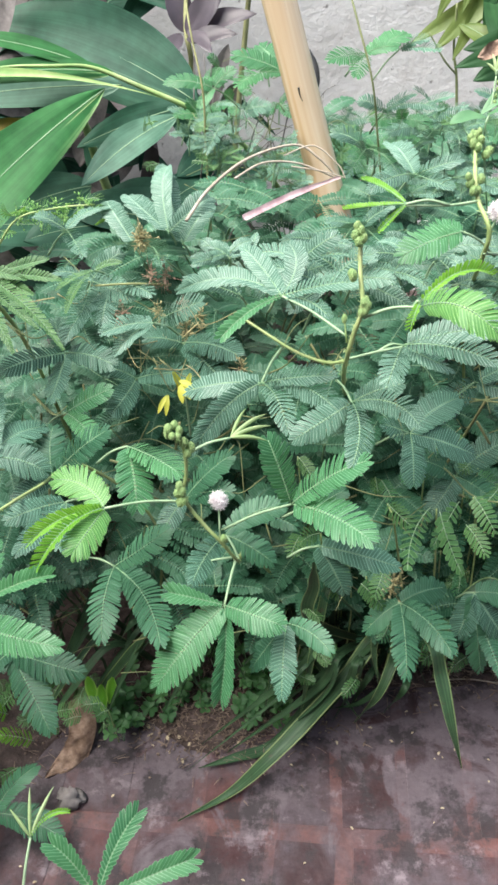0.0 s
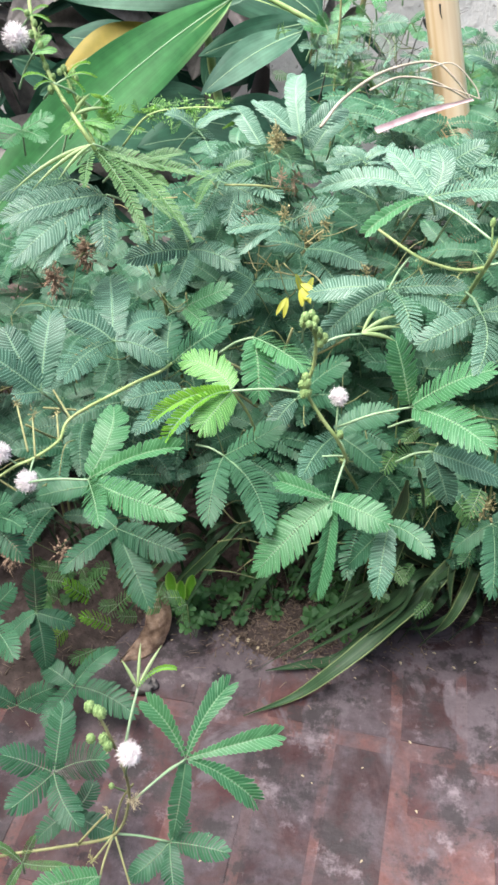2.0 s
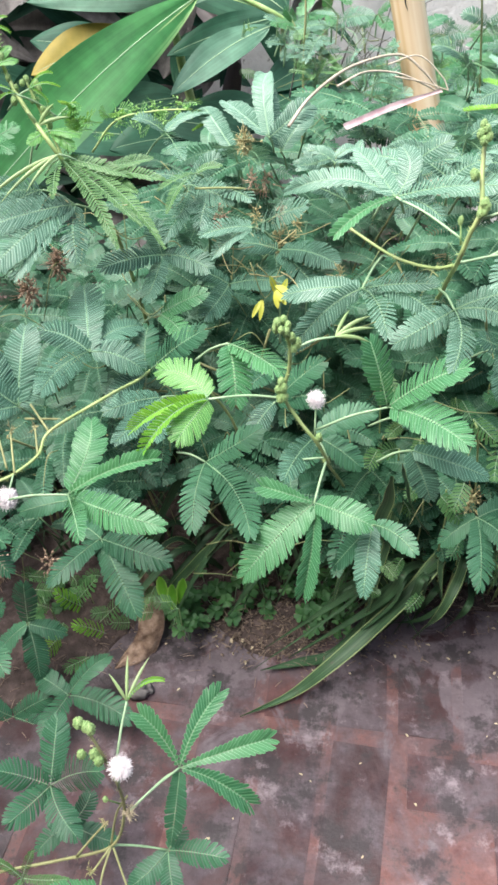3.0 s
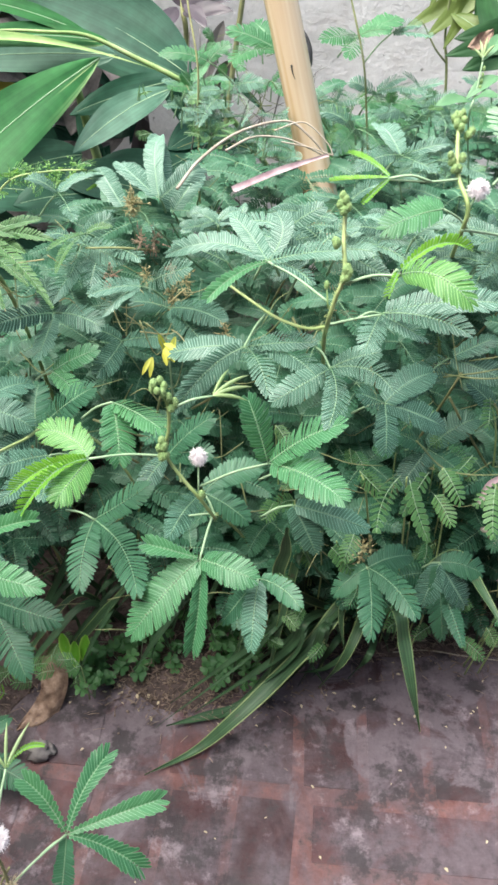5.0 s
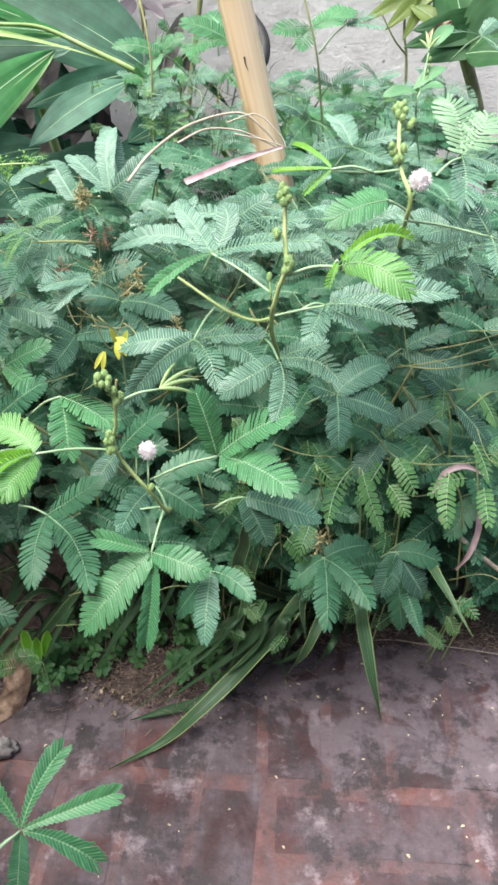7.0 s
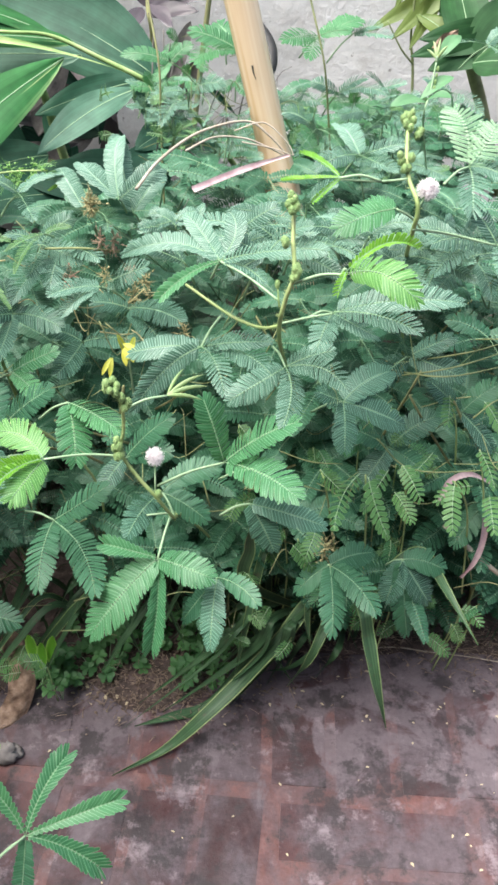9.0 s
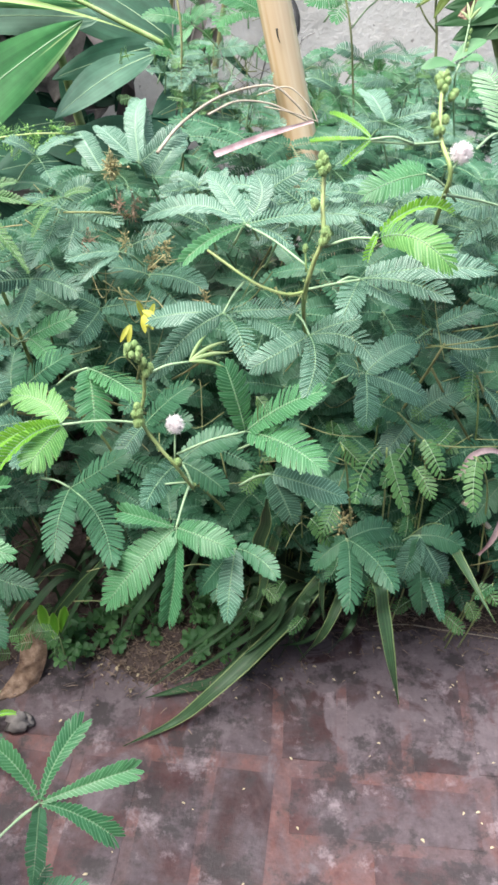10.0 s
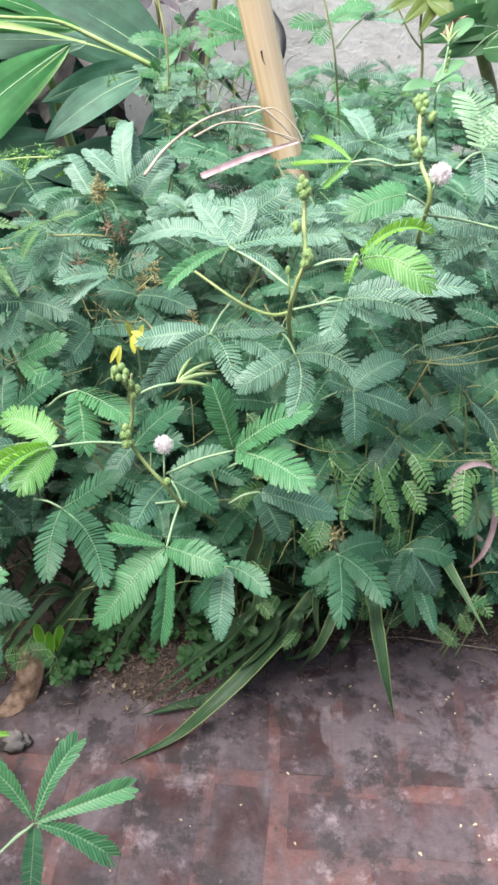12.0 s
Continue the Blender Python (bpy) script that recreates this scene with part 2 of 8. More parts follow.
def striped_material(name, green, dark, pale, amount, across, along):
    """A broad leaf with pale streaks that follow its veins. UV: across the blade, along it."""
    mat, n, l, b = material(name)
    f = noise_tex(n, l, 1.0, 4, 0.5, "UV", (across, along, 1.0))
    base_end = n.new("ShaderNodeSeparateXYZ")
    l.new(n.new("ShaderNodeTexCoord").outputs["UV"], base_end.inputs[0])
    sum_ = n.new("ShaderNodeMath")
    sum_.operation = "MULTIPLY_ADD"
    sum_.inputs[1].default_value = -0.14
    l.new(base_end.outputs[1], sum_.inputs[0])
    l.new(f, sum_.inputs[2])
    tone = mix(n, l, ramp(n, l, noise_tex(n, l, 6, 3), [(0.3, dark), (0.7, green)]), ramp(n, l, noise_tex(n, l, 45, 5), [(0.3, (0.66, 0.68, 0.66)), (0.7, (1.14, 1.12, 1.1))]), 0.85, "MULTIPLY")
    c = mix(n, l, tone, pale, ramp(n, l, sum_.outputs[0], [(amount - 0.09, (0, 0, 0)), (amount - 0.03, (0.85, 0.85, 0.85))]))
    edge = mix(n, l, ramp(n, l, base_end.outputs[0], [(0.0, (0.35, 0.35, 0.35)), (0.035, (0.8, 0.8, 0.8)), (0.07, (0.1, 0.1, 0.1)), (0.10, (0.35, 0.35, 0.35)), (0.15, (0, 0, 0))]), ramp(n, l, base_end.outputs[1], [(0.02, (0.8, 0.8, 0.8)), (0.12, (0.45, 0.45, 0.45)), (0.30, (0, 0, 0))]), 1.0, "MULTIPLY")
    c = mix(n, l, c, pale, edge)
    veins = n.new("ShaderNodeTexWave")
    veins.inputs["Scale"].default_value = 9.0
    veins.inputs["Distortion"].default_value = 1.5
    veins.bands_direction = "X"
    l.new(n.new("ShaderNodeTexCoord").outputs["UV"], veins.inputs["Vector"])
    # lengthwise bands paint the light and shade of a rippled blade into the colour
    c = mix(n, l, c, ramp(n, l, noise_tex(n, l, 1.0, 5, 0.6, "UV", (16.0, 0.9, 1.0)), [(0.3, (0.62, 0.66, 0.64)), (0.55, (1.0, 1.0, 1.0)), (0.75, (1.25, 1.2, 1.2))]), 0.75, "MULTIPLY")
    c = mix(n, l, c, ramp(n, l, veins.outputs["Fac"], [(0.2, (0.93, 0.94, 0.93)), (0.8, (1.05, 1.04, 1.03))]), 0.5, "MULTIPLY")
    l.new(c, b.inputs["Base Color"])
    b.inputs["Roughness"].default_value = 0.55
    b.inputs["Specular IOR Level"].default_value = 0.24
    bump(n, l, b, veins.outputs["Fac"], 0.06, 0.0006)
    t = n.new("ShaderNodeBsdfTranslucent")
    l.new(c, t.inputs["Color"])
    m = n.new("ShaderNodeMixShader")
    m.inputs[0].default_value = 0.15
    l.new(b.outputs[0], m.inputs[1])
    l.new(t.outputs[0], m.inputs[2])
    l.new(m.outputs[0], n["Material Output"].inputs["Surface"])
    return mat


def strap_material():
    """A long dull green blade with fine lengthwise ribs. UV: across the blade, along it."""
    mat, n, l, b = material("blade_green")
    f = noise_tex(n, l, 1.0, 4, 0.6, "UV", (11.0, 0.7, 1.0))
    c = ramp(n, l, f, [(0.30, (0.018, 0.050, 0.028)), (0.48, (0.038, 0.090, 0.043)), (0.62, (0.070, 0.138, 0.062)), (0.76, (0.130, 0.190, 0.092))])
    c = mix(n, l, c, ramp(n, l, noise_tex(n, l, 40, 5), [(0.3, (0.62, 0.64, 0.60)), (0.7, (1.12, 1.12, 1.1))]), 0.8, "MULTIPLY")
    c = mix(n, l, c, (0.075, 0.062, 0.040), ramp(n, l, noise_tex(n, l, 130, 5, 0.65), [(0.60, (0, 0, 0)), (0.70, (0.7, 0.7, 0.7))]))
    l.new(c, b.inputs["Base Color"])
    b.inputs["Roughness"].default_value = 0.48
    b.inputs["Specular IOR Level"].default_value = 0.3
    bump(n, l, b, f, 0.4, 0.0008)
    return mat


def bamboo_material():
    mat, n, l, b = material("bamboo_tan")
    f = noise_tex(n, l, 5, 4, 0.5, "UV", (1.3, 0.35, 1.0))
    c = ramp(n, l, f, [(0.28, (0.48, 0.28, 0.14)), (0.45, (0.65, 0.46, 0.28)), (0.62, (0.79, 0.66, 0.50))])
    s = noise_tex(n, l, 14, 3, 0.5, "UV", (6.0, 0.7, 1.0))
    c = mix(n, l, c, (0.08, 0.05, 0.035), ramp(n, l, s, [(0.69, (0, 0, 0)), (0.74, (0.8, 0.8, 0.8))]))
    l.new(c, b.inputs["Base Color"])
    b.inputs["Roughness"].default_value = 0.28
    b.inputs["Coat Weight"].default_value = 0.3
    bump(n, l, b, f, 0.15, 0.001)
    return mat


M_BRICK = paving_material("brick_clay", (0.047, 0.021, 0.022), (0.079, 0.036, 0.036), (0.132, 0.069, 0.067), True, 0.9)
M_MORTAR = paving_material("mortar_red", (0.085, 0.030, 0.027), (0.152, 0.069, 0.063), (0.25, 0.143, 0.133), False, 0.75)
M_BLADE = strap_material()
M_BAMBOO = bamboo_material()
M_BROAD = striped_material("broad_leaf_variegated", (0.040, 0.185, 0.050), (0.026, 0.128, 0.040), (0.44, 0.57, 0.26), 0.67, 4.0, 0.35)
M_BROADDARK = striped_material("broad_leaf_dark", (0.038, 0.125, 0.075), (0.022, 0.075, 0.052), (0.18, 0.32, 0.19), 0.64, 5.0, 0.5)
M_BROADGREY = striped_material("broad_leaf_grey_green", (0.090, 0.205, 0.140), (0.060, 0.145, 0.105), (0.30, 0.44, 0.32), 0.66, 5.0, 0.4)
M_RICH = striped_material("broad_leaf_rich_green", (0.034, 0.112, 0.036), (0.020, 0.070, 0.026), (0.14, 0.26, 0.09), 0.72, 5.0, 0.5)
M_BROADYEL = leaf_material("broad_leaf_yellow", (0.19, 0.140, 0.016), (0.25, 0.200, 0.026), (0.35, 0.25, 0.02), 0.55, 0.15)


# ---- building tools ----
UP = Vector((0, 0, 1))


class Shape:
    """Collects faces for one mesh."""

    def __init__(self):
        self.v, self.f, self.m, self.uv = [], [], [], []

    def quad_grid(self, rows, mat=0, uvs=None, mats=None):
        start, k = len(self.v), len(rows[0])
        for r in rows:
            self.v.extend(tuple(p) for p in r)
        n = len(rows)
        for i in range(n - 1):
            for j in range(k - 1):
                a = start + i * k + j
                self.f.append((a, a + 1, a + k + 1, a + k))
                self.m.append(mats[j] if mats else mat)
                self.uv.append([(j / (k - 1), i / (n - 1)), ((j + 1) / (k - 1), i / (n - 1)), ((j + 1) / (k - 1), (i + 1) / (n - 1)), (j / (k - 1), (i + 1) / (n - 1))])

    def tube(self, pts, r0, r1=None, sides=6, mat=0, knots=()):
        r1 = r0 if r1 is None else r1
        n, start = len(pts), len(self.v)
        ref = Vector((0.3, 0.2, 0.93))
        length = 0.0
        for i, p in enumerate(pts):
            d = (pts[min(i + 1, n - 1)] - pts[max(i - 1, 0)]).normalized()
            a = d.cross(ref).normalized()
            b = d.cross(a)
            r = r0 + (r1 - r0) * i / max(1, n - 1)
            for k in knots:
                r *= 1 + 0.16 * math.exp(-((i / (n - 1) - k) * (n - 1) / 1.1) ** 2)
            for j in range(sides):
                w = 2 * math.pi * j / sides
                self.v.append(tuple(p + a * (r * math.cos(w)) + b * (r * math.sin(w))))
        for i in range(n - 1):
            for j in range(sides):
                k = (j + 1) % sides
                self.f.append((start + i * sides + j, start + i * sides + k, start + (i + 1) * sides + k, start + (i + 1) * sides + j))
                self.m.append(mat)
                self.uv.append([(j / sides, i / n), ((j + 1) / sides, i / n), ((j + 1) / sides, (i + 1) / n), (j / sides, (i + 1) / n)])
        for e, o in ((0, 1), (n - 1, -1)):
            ring = [start + e * sides + j for j in range(sides)]
            self.f.append(tuple(ring[::-1] if o == 1 else ring))
            self.m.append(mat)
            self.uv.append([(0.5, 0.5)] * sides)

    def ball(self, c, r, squash=(1, 1, 1), mat=0, rings=5, sides=7, rough=0.0, axis=None):
        start = len(self.v)
        q = axis.to_track_quat("Z", "Y") if axis is not None else None
        for i in range(rings + 1):
            t = math.pi * (0.04 + 0.92 * i / rings)
            for j in range(sides):
                w = 2 * math.pi * j / sides
                k = r * (1 + rough * random.uniform(-1, 1))
                p = Vector((k * squash[0] * math.sin(t) * math.cos(w), k * squash[1] * math.sin(t) * math.sin(w), k * squash[2] * math.cos(t)))
                self.v.append(tuple(c + (q @ p if q else p)))
        for i in range(rings):
            for j in range(sides):
                k = (j + 1) % sides
                self.f.append((start + i * sides + j, start + (i + 1) * sides + j, start + (i + 1) * sides + k, start + i * sides + k))
                self.m.append(mat)
                self.uv.append([(0, 0)] * 4)
        for e in (0, rings):
            ring = [start + e * sides + j for j in range(sides)]
            self.f.append(tuple(ring if e == 0 else ring[::-1]))
            self.m.append(mat)
            self.uv.append([(0, 0)] * sides)

    def mesh(self, name, mats, smooth=True):
        me = bpy.data.meshes.new(name)
        me.from_pydata(self.v, [], self.f)
        for m in mats:
            me.materials.append(m)
        me.polygons.foreach_set("material_index", self.m)
        me.polygons.foreach_set("use_smooth", [smooth] * len(self.f))
        lay = me.uv_layers.new(name="UVMap")
        lay.data.foreach_set("uv", [c for face in self.uv for p in face for c in p])
        me.update()
        return me


def thing(name, place, label, category, group="", kind=""):
    ob = new(name)
    ob.location = place
    ob.empty_display_size = 0.02
    return tagged(ob, label, category, group, kind)


def part(name, shape, mats, parent, label="", smooth=True, kind=""):
    """Links a shape, given in the world's metres, as one mesh under a thing or a part."""
    ob = new(name, shape.mesh(name, mats if isinstance(mats, (list, tuple)) else [mats], smooth))
    ob.parent = parent
    if parent.type == "EMPTY":
        ob.matrix_parent_inverse = Matrix.Translation(-parent.location)
    return tagged(ob, label, kind=kind)


def single(name, shape, mats, label, category, group="", kind="", smooth=True):
    ob = new(name, shape.mesh(name, mats if isinstance(mats, (list, tuple)) else [mats], smooth))
    return tagged(ob, label, category, group, kind)


def curve(pts, steps=6):
    """A smooth line through the points."""
    pts = [Vector(p) for p in pts]
    if len(pts) < 3:
        a, b = pts
        return [a.lerp(b, i / steps) for i in range(steps + 1)]
    ext = [pts[0] * 2 - pts[1], *pts, pts[-1] * 2 - pts[-2]]
    out = []
    for i in range(1, len(ext) - 2):
        p0, p1, p2, p3 = ext[i - 1:i + 3]
        for s in range(steps):
            t = s / steps
            out.append(0.5 * ((2 * p1) + (p2 - p0) * t + (2 * p0 - 5 * p1 + 4 * p2 - p3) * t * t + (3 * p1 - p0 - 3 * p2 + p3) * t ** 3))
    return out + [pts[-1]]


# how leaves face: up, and a little to the open side of the bed
FACE = Vector((0.0, -0.45, 0.9)).normalized()
LEAFLET = ((0.0, 0.42), (0.10, 0.84), (0.50, 1.0), (0.80, 0.97), (0.94, 0.72), (1.0, 0.26))


def pinna_shape(sh, base, tip, half, pitch=0.0031, fold=8.0, sag=0.06, face=None, lean=79.0, plump=1.0, gap=1.10, mat=0, fine=True, slim=0.6, twist=19.0, droop=0.13, free=1.0):
    """One feather of a leaf: a rachis with pairs of oblong leaflets that overlap like shingles."""
    base, tip = Vector(base), Vector(tip)
    d = tip - base
    d = d * (1 - min(0.16, 0.40 * half / d.length))
    tip = base + d
    length = d.length
    n0 = (face or FACE) + Vector((random.gauss(0, 0.18 * free), random.gauss(0, 0.18 * free), random.gauss(0, 0.12)))
    mid = base.lerp(tip, 0.5) + UP * (sag * length) + d.cross(UP) * random.gauss(0, 0.045 * free)
    line = [base * (1 - t) ** 2 + (mid * 2 - (base + tip) * 0.5) * (2 * t * (1 - t)) + tip * t * t for t in [i / 12 for i in range(13)]]
    sh.tube([q + n0.normalized() * 0.0003 for q in line], 0.00044, 0.00024, 4, mat + 1)
    pairs = max(5, round(length / (pitch * random.uniform(0.92, 1.08))))
    wide = length / pairs * gap * random.uniform(0.96, 1.05) * 0.5 * plump
    turn = random.gauss(twist, 4)
    for i in range(pairs):
        s = 0.03 + 0.97 * (i + 0.5) / pairs
        t = s * 12
        k = min(11, int(t))
        p = line[k].lerp(line[k + 1], t - k)
        r = (line[k + 1] - line[k]).normalized()
        n = (n0 - r * n0.dot(r)).normalized()
        side0 = r.cross(n)
        grow = slim + (1 - slim) * min(1.0, s / (0.48 if slim > 0.4 else 0.72)) ** (0.8 if slim > 0.2 else 1.15)
        if slim > 0.4 and s > 0.58:
            grow *= 1 - 0.60 * ((s - 0.58) / 0.42) ** 2.0
        if slim <= 0.4 and s > 0.80:
            grow *= 1 - 0.38 * ((s - 0.80) / 0.20) ** 2.0
        for sign in (-1, 1):
            a = radians(lean + 5 * (1 - s) - (46 if slim > 0.4 else 22) * s ** 4 + random.gauss(0, 2.2))
            ph = radians(fold + random.gauss(0, 3.6))
            out = side0 * (sign * math.sin(a)) + r * math.cos(a)
            ax = out * math.cos(ph) + n * math.sin(ph)
            across = (r - ax * r.dot(ax)).normalized()
            nn = ax.cross(across) * (-sign)
            if nn.dot(n) < 0:
                nn = -nn
            tw = radians(turn + random.gauss(0, 4))
            across, nn = across * math.cos(tw) + nn * math.sin(tw), nn * math.cos(tw) - across * math.sin(tw)
            ll = half * grow * random.uniform(0.95, 1.04)
            w0 = wide * (1 - 0.25 * max(0.0, s - 0.75) / 0.25)
            rows = []
            for u, w in (LEAFLET if fine else LEAFLET[::2] + LEAFLET[-1:]):
                c = p + ax * (ll * u) - nn * (droop * ll * u * u) + r * (0.09 * ll * u * u)
                rows.append((c - across * (w0 * w) - nn * (w0 * 0.10 * w), c, c + across * (w0 * w) - nn * (w0 * 0.10 * w)))
            sh.quad_grid(rows, mat)


# e and t carry the painted-lit leaf colour, k the painted-shade one
KINDS = {"e": (M_LEAF_LIT, 22.0, 66.0), "t": (M_LEAF_LIT, 8.0, 72.0), "w": (M_PALE, 25.0, 14.0), "d": (M_LEAF, 8.0, 72.0), "k": (M_LEAF_SHADE, 5.0, 70.0), "g": (M_FRESH, 9.0, 70.0), "y": (M_YOUNG, 10.0, 63.0), "f": (M_FOLD, 48.0, 52.0), "n": (M_DROOP, 28.0, 56.0), "l": (M_YELLOW, 25.0, 55.0), "o": (M_FRESH, 26.0, 46.0), "h": (M_FRESH, 40.0, 44.0), "p": (M_LIGHT, 10.0, 76.0)}


def closed_pinna(sh, base, tip):
    """A feather whose leaflets are still shut: a slim ridged spindle."""
    d = tip - base
    mid = base.lerp(tip, 0.5) + UP * (0.07 * d.length)
    a = d.cross(UP).normalized()
    b = a.cross(d).normalized()
    rows = []
    for i in range(19):
        t = i / 18
        c = base * (1 - t) ** 2 + (mid * 2 - (base + tip) * 0.5) * (2 * t * (1 - t)) + tip * t * t
        r = min(0.0015, 0.085 * d.length) * max(0.06, math.sin(math.pi * t ** 0.75)) ** 0.8 * (1 + 0.13 * (i % 2))
        rows.append([c + a * (r * 0.75 * math.cos(w)) + b * (r * 1.15 * math.sin(w)) for w in [j * math.pi / 4 for j in range(9)]])
    sh.quad_grid(rows)


def leaf(plant, kind, base, tips, half=0.0145, stalk=None, bright="", sag=0.0, face=None):
    """A compound leaf: a stalk and, from its end, the feathers to the given tips. bright: the kind of each feather, if not all alike."""
    base = Vector(base)
    mean = sum((Vector(t) for t in tips), Vector()) / len(tips)
    if stalk is None:
        back = (base - mean).normalized() * 0.03
        stalk = base + Vector((back.x, abs(back.y) * 0.6 + 0.012, min(back.z, 0) - 0.025))
    sh = Shape()
    stalk = Vector(stalk)
    sh.tube(curve([stalk, stalk.lerp(base, 0.5) + UP * 0.003, base], 4), 0.0011, 0.0009, 5)
    ob = part("leaf", sh, M_RACHIS, plant)
    for i, t in enumerate(tips):
        k = bright[i] if i < len(bright) else kind
        # by height: high feathers take the lit copy, most low ones the shaded copy
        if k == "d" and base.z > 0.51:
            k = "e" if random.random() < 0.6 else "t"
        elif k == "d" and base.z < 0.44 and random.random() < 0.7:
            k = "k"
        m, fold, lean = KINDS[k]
        sh = Shape()
        size = (Vector(t) - base).length
        if k == "w":
            closed_pinna(sh, base, Vector(t))
            part("pinna", sh, m, ob, "closed pale feather")
            continue
        h = half * random.uniform(0.92, 1.06) * min(1.12, 0.55 + 0.45 * size / 0.06)
        pinna_shape(sh, base, t, face=face, half=h * {"d": 0.84, "e": 0.86, "t": 0.86, "k": 0.88, "g": 0.97, "y": 1.02, "f": 0.54, "n": 0.68}.get(k, 0.8), fold=fold, lean=lean, sag=random.uniform(0.03, 0.09) + sag + (0.12 if k == "f" else 0.0) + (random.uniform(-0.03, 0.06) if k in "et" else 0.0), pitch={"y": 0.0023, "f": 0.0024, "g": 0.0026, "o": 0.0034, "p": 0.0042, "n": 0.0028, "e": 0.0027, "t": 0.0027, "d": 0.0027, "k": 0.0028}.get(k, 0.0032) * min(1.0, 0.5 + 0.5 * size / 0.06), gap={"p": 0.52, "l": 1.0, "n": 0.80, "f": 0.82, "e": 0.80, "t": 0.94, "g": 0.99, "y": 1.02}.get(k, 0.97), twist={"e": 38.0, "n": 34.0, "t": 26.0, "p": 30.0}.get(k, 17.0), droop=0.26 if k in "yp" else 0.16, free=1.5 if k in "et" else 1.0, slim={"o": 0.15, "h": 0.3, "f": 0.35}.get(k, 0.50))
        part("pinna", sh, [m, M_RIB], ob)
    return ob


def herb_leaf(plant, base, tip, half=0.0100, yellow=False, mat=None):
    """A short leaf with a few pairs of broad blunt leaflets."""
    sh = Shape()
    size = (Vector(tip) - Vector(base)).length
    pinna_shape(sh, base, tip, half, pitch=size / 9.6, fold=random.uniform(-6, 14), lean=random.uniform(62, 76), plump=1.0, gap=0.70, sag=random.uniform(-0.03, 0.1), slim=0.75, face=Vector((random.gauss(0, 0.35), -0.5, 0.85)))
    return part("leaf", sh, [mat or (M_FOLD if yellow else M_HERB), M_RACHIS], plant)


def stem(plant, pts, r0=0.0021, r1=0.0014, bristles=True, mat=None, name="stem"):
    sh = Shape()
    line = curve(pts, 7)
    sh.tube(line, r0, r1, 7)
    if bristles:
        for i in range(len(line) - 1):
            d = (line[i + 1] - line[i])
            for _ in range(5):
                p = line[i] + d * random.random()
                o = Vector((random.gauss(0, 1), random.gauss(0, 1), random.gauss(0, 1)))
                o = (o - d * (o.dot(d) / max(1e-9, d.length_squared))).normalized()
                sh.tube([p + o * r1 * 0.8, p + o * (r0 + random.uniform(0.001, 0.0022)) + d.normalized() * 0.0008], 0.00018, 0.00006, 3)
    return part(name, sh, mat or M_STEM, plant)


def flower_head(plant, c, r=0.0082, stalk=None):
    """A round puff of fine filaments on a short stalk."""
    c = Vector(c)
    sh = Shape()
    sh.ball(c, r * 0.55, mat=0, rings=8, sides=12, rough=0.12)
    for _ in range(760):
        d = Vector((random.gauss(0, 1), random.gauss(0, 1), random.gauss(0, 1))).normalized()
        e = c + d * (r * random.uniform(0.80, 1.12)) + Vector((random.gauss(0, 1), random.gauss(0, 1), random.gauss(0, 1))) * (r * 0.08)
        sh.tube([c + d * r * 0.5, e], 0.00016, 0.00013, 3)
        sh.ball(e, 0.00024, rings=2, sides=4)
    ob = part("flower_head", sh, M_PETAL, plant, "pinkish-white fluffy flower head")
    if stalk is not None:
        sh = Shape()
        sh.tube(curve([stalk, c], 3), 0.0008, 0.0007, 5)
        part("flower_stalk", sh, M_RACHIS, ob)


def bud(plant, c, r=0.0036, tall=1.3, mat=None, stalk=None, name="bud"):
    """A knobbly flower bud."""
    c = Vector(c)
    r = r * random.uniform(0.58, 0.76)
    tall = tall * random.uniform(0.95, 1.2)
    sh = Shape()
    sh.ball(c, r * 0.85, (1, 1, tall), rings=5, sides=8)
    for i in range(64):
        z = 1 - 2 * (i + 0.5) / 64
        a = i * 2.4 + random.uniform(-0.25, 0.25)
        q = math.sqrt(1 - z * z)
        sh.ball(c + Vector((q * math.cos(a), q * math.sin(a), z * tall)) * (r * 0.85), r * 0.19 * random.uniform(0.7, 1.25), rings=2, sides=5)
    if stalk is not None:
        sh.tube(curve([stalk, c], 3), 0.0007, 0.0006, 5)
    return part(name, sh, mat or M_BUD, plant)


def seed_cluster(plant, c, r, mat, count=26, label=""):
    """A cluster of dry bristly pods."""
    sh = Shape()
    c = Vector(c)
    for _ in range(2 * count):
        d = Vector((random.gauss(0, 0.36), random.gauss(0, 0.36), random.gauss(0, 0.62)))
        p = c + d * (r * 0.75)
        sh.ball(p, r * random.uniform(0.05, 0.11), (0.85, 0.85, 1.1), rings=3, sides=5, rough=0.15, axis=d.normalized())
        sh.tube([c + Vector((0, 0, d.z * r * 0.5)), p], 0.00022, 0.00015, 3)
        if random.random() < 0.8:
            sh.tube([p, p + (d.normalized() + Vector((random.gauss(0, 0.4), random.gauss(0, 0.4), random.gauss(0, 0.4)))) * r * random.uniform(0.2, 0.5)], 0.0004, 0.0001, 3)
    return part("seed_head", sh, mat, plant, label)


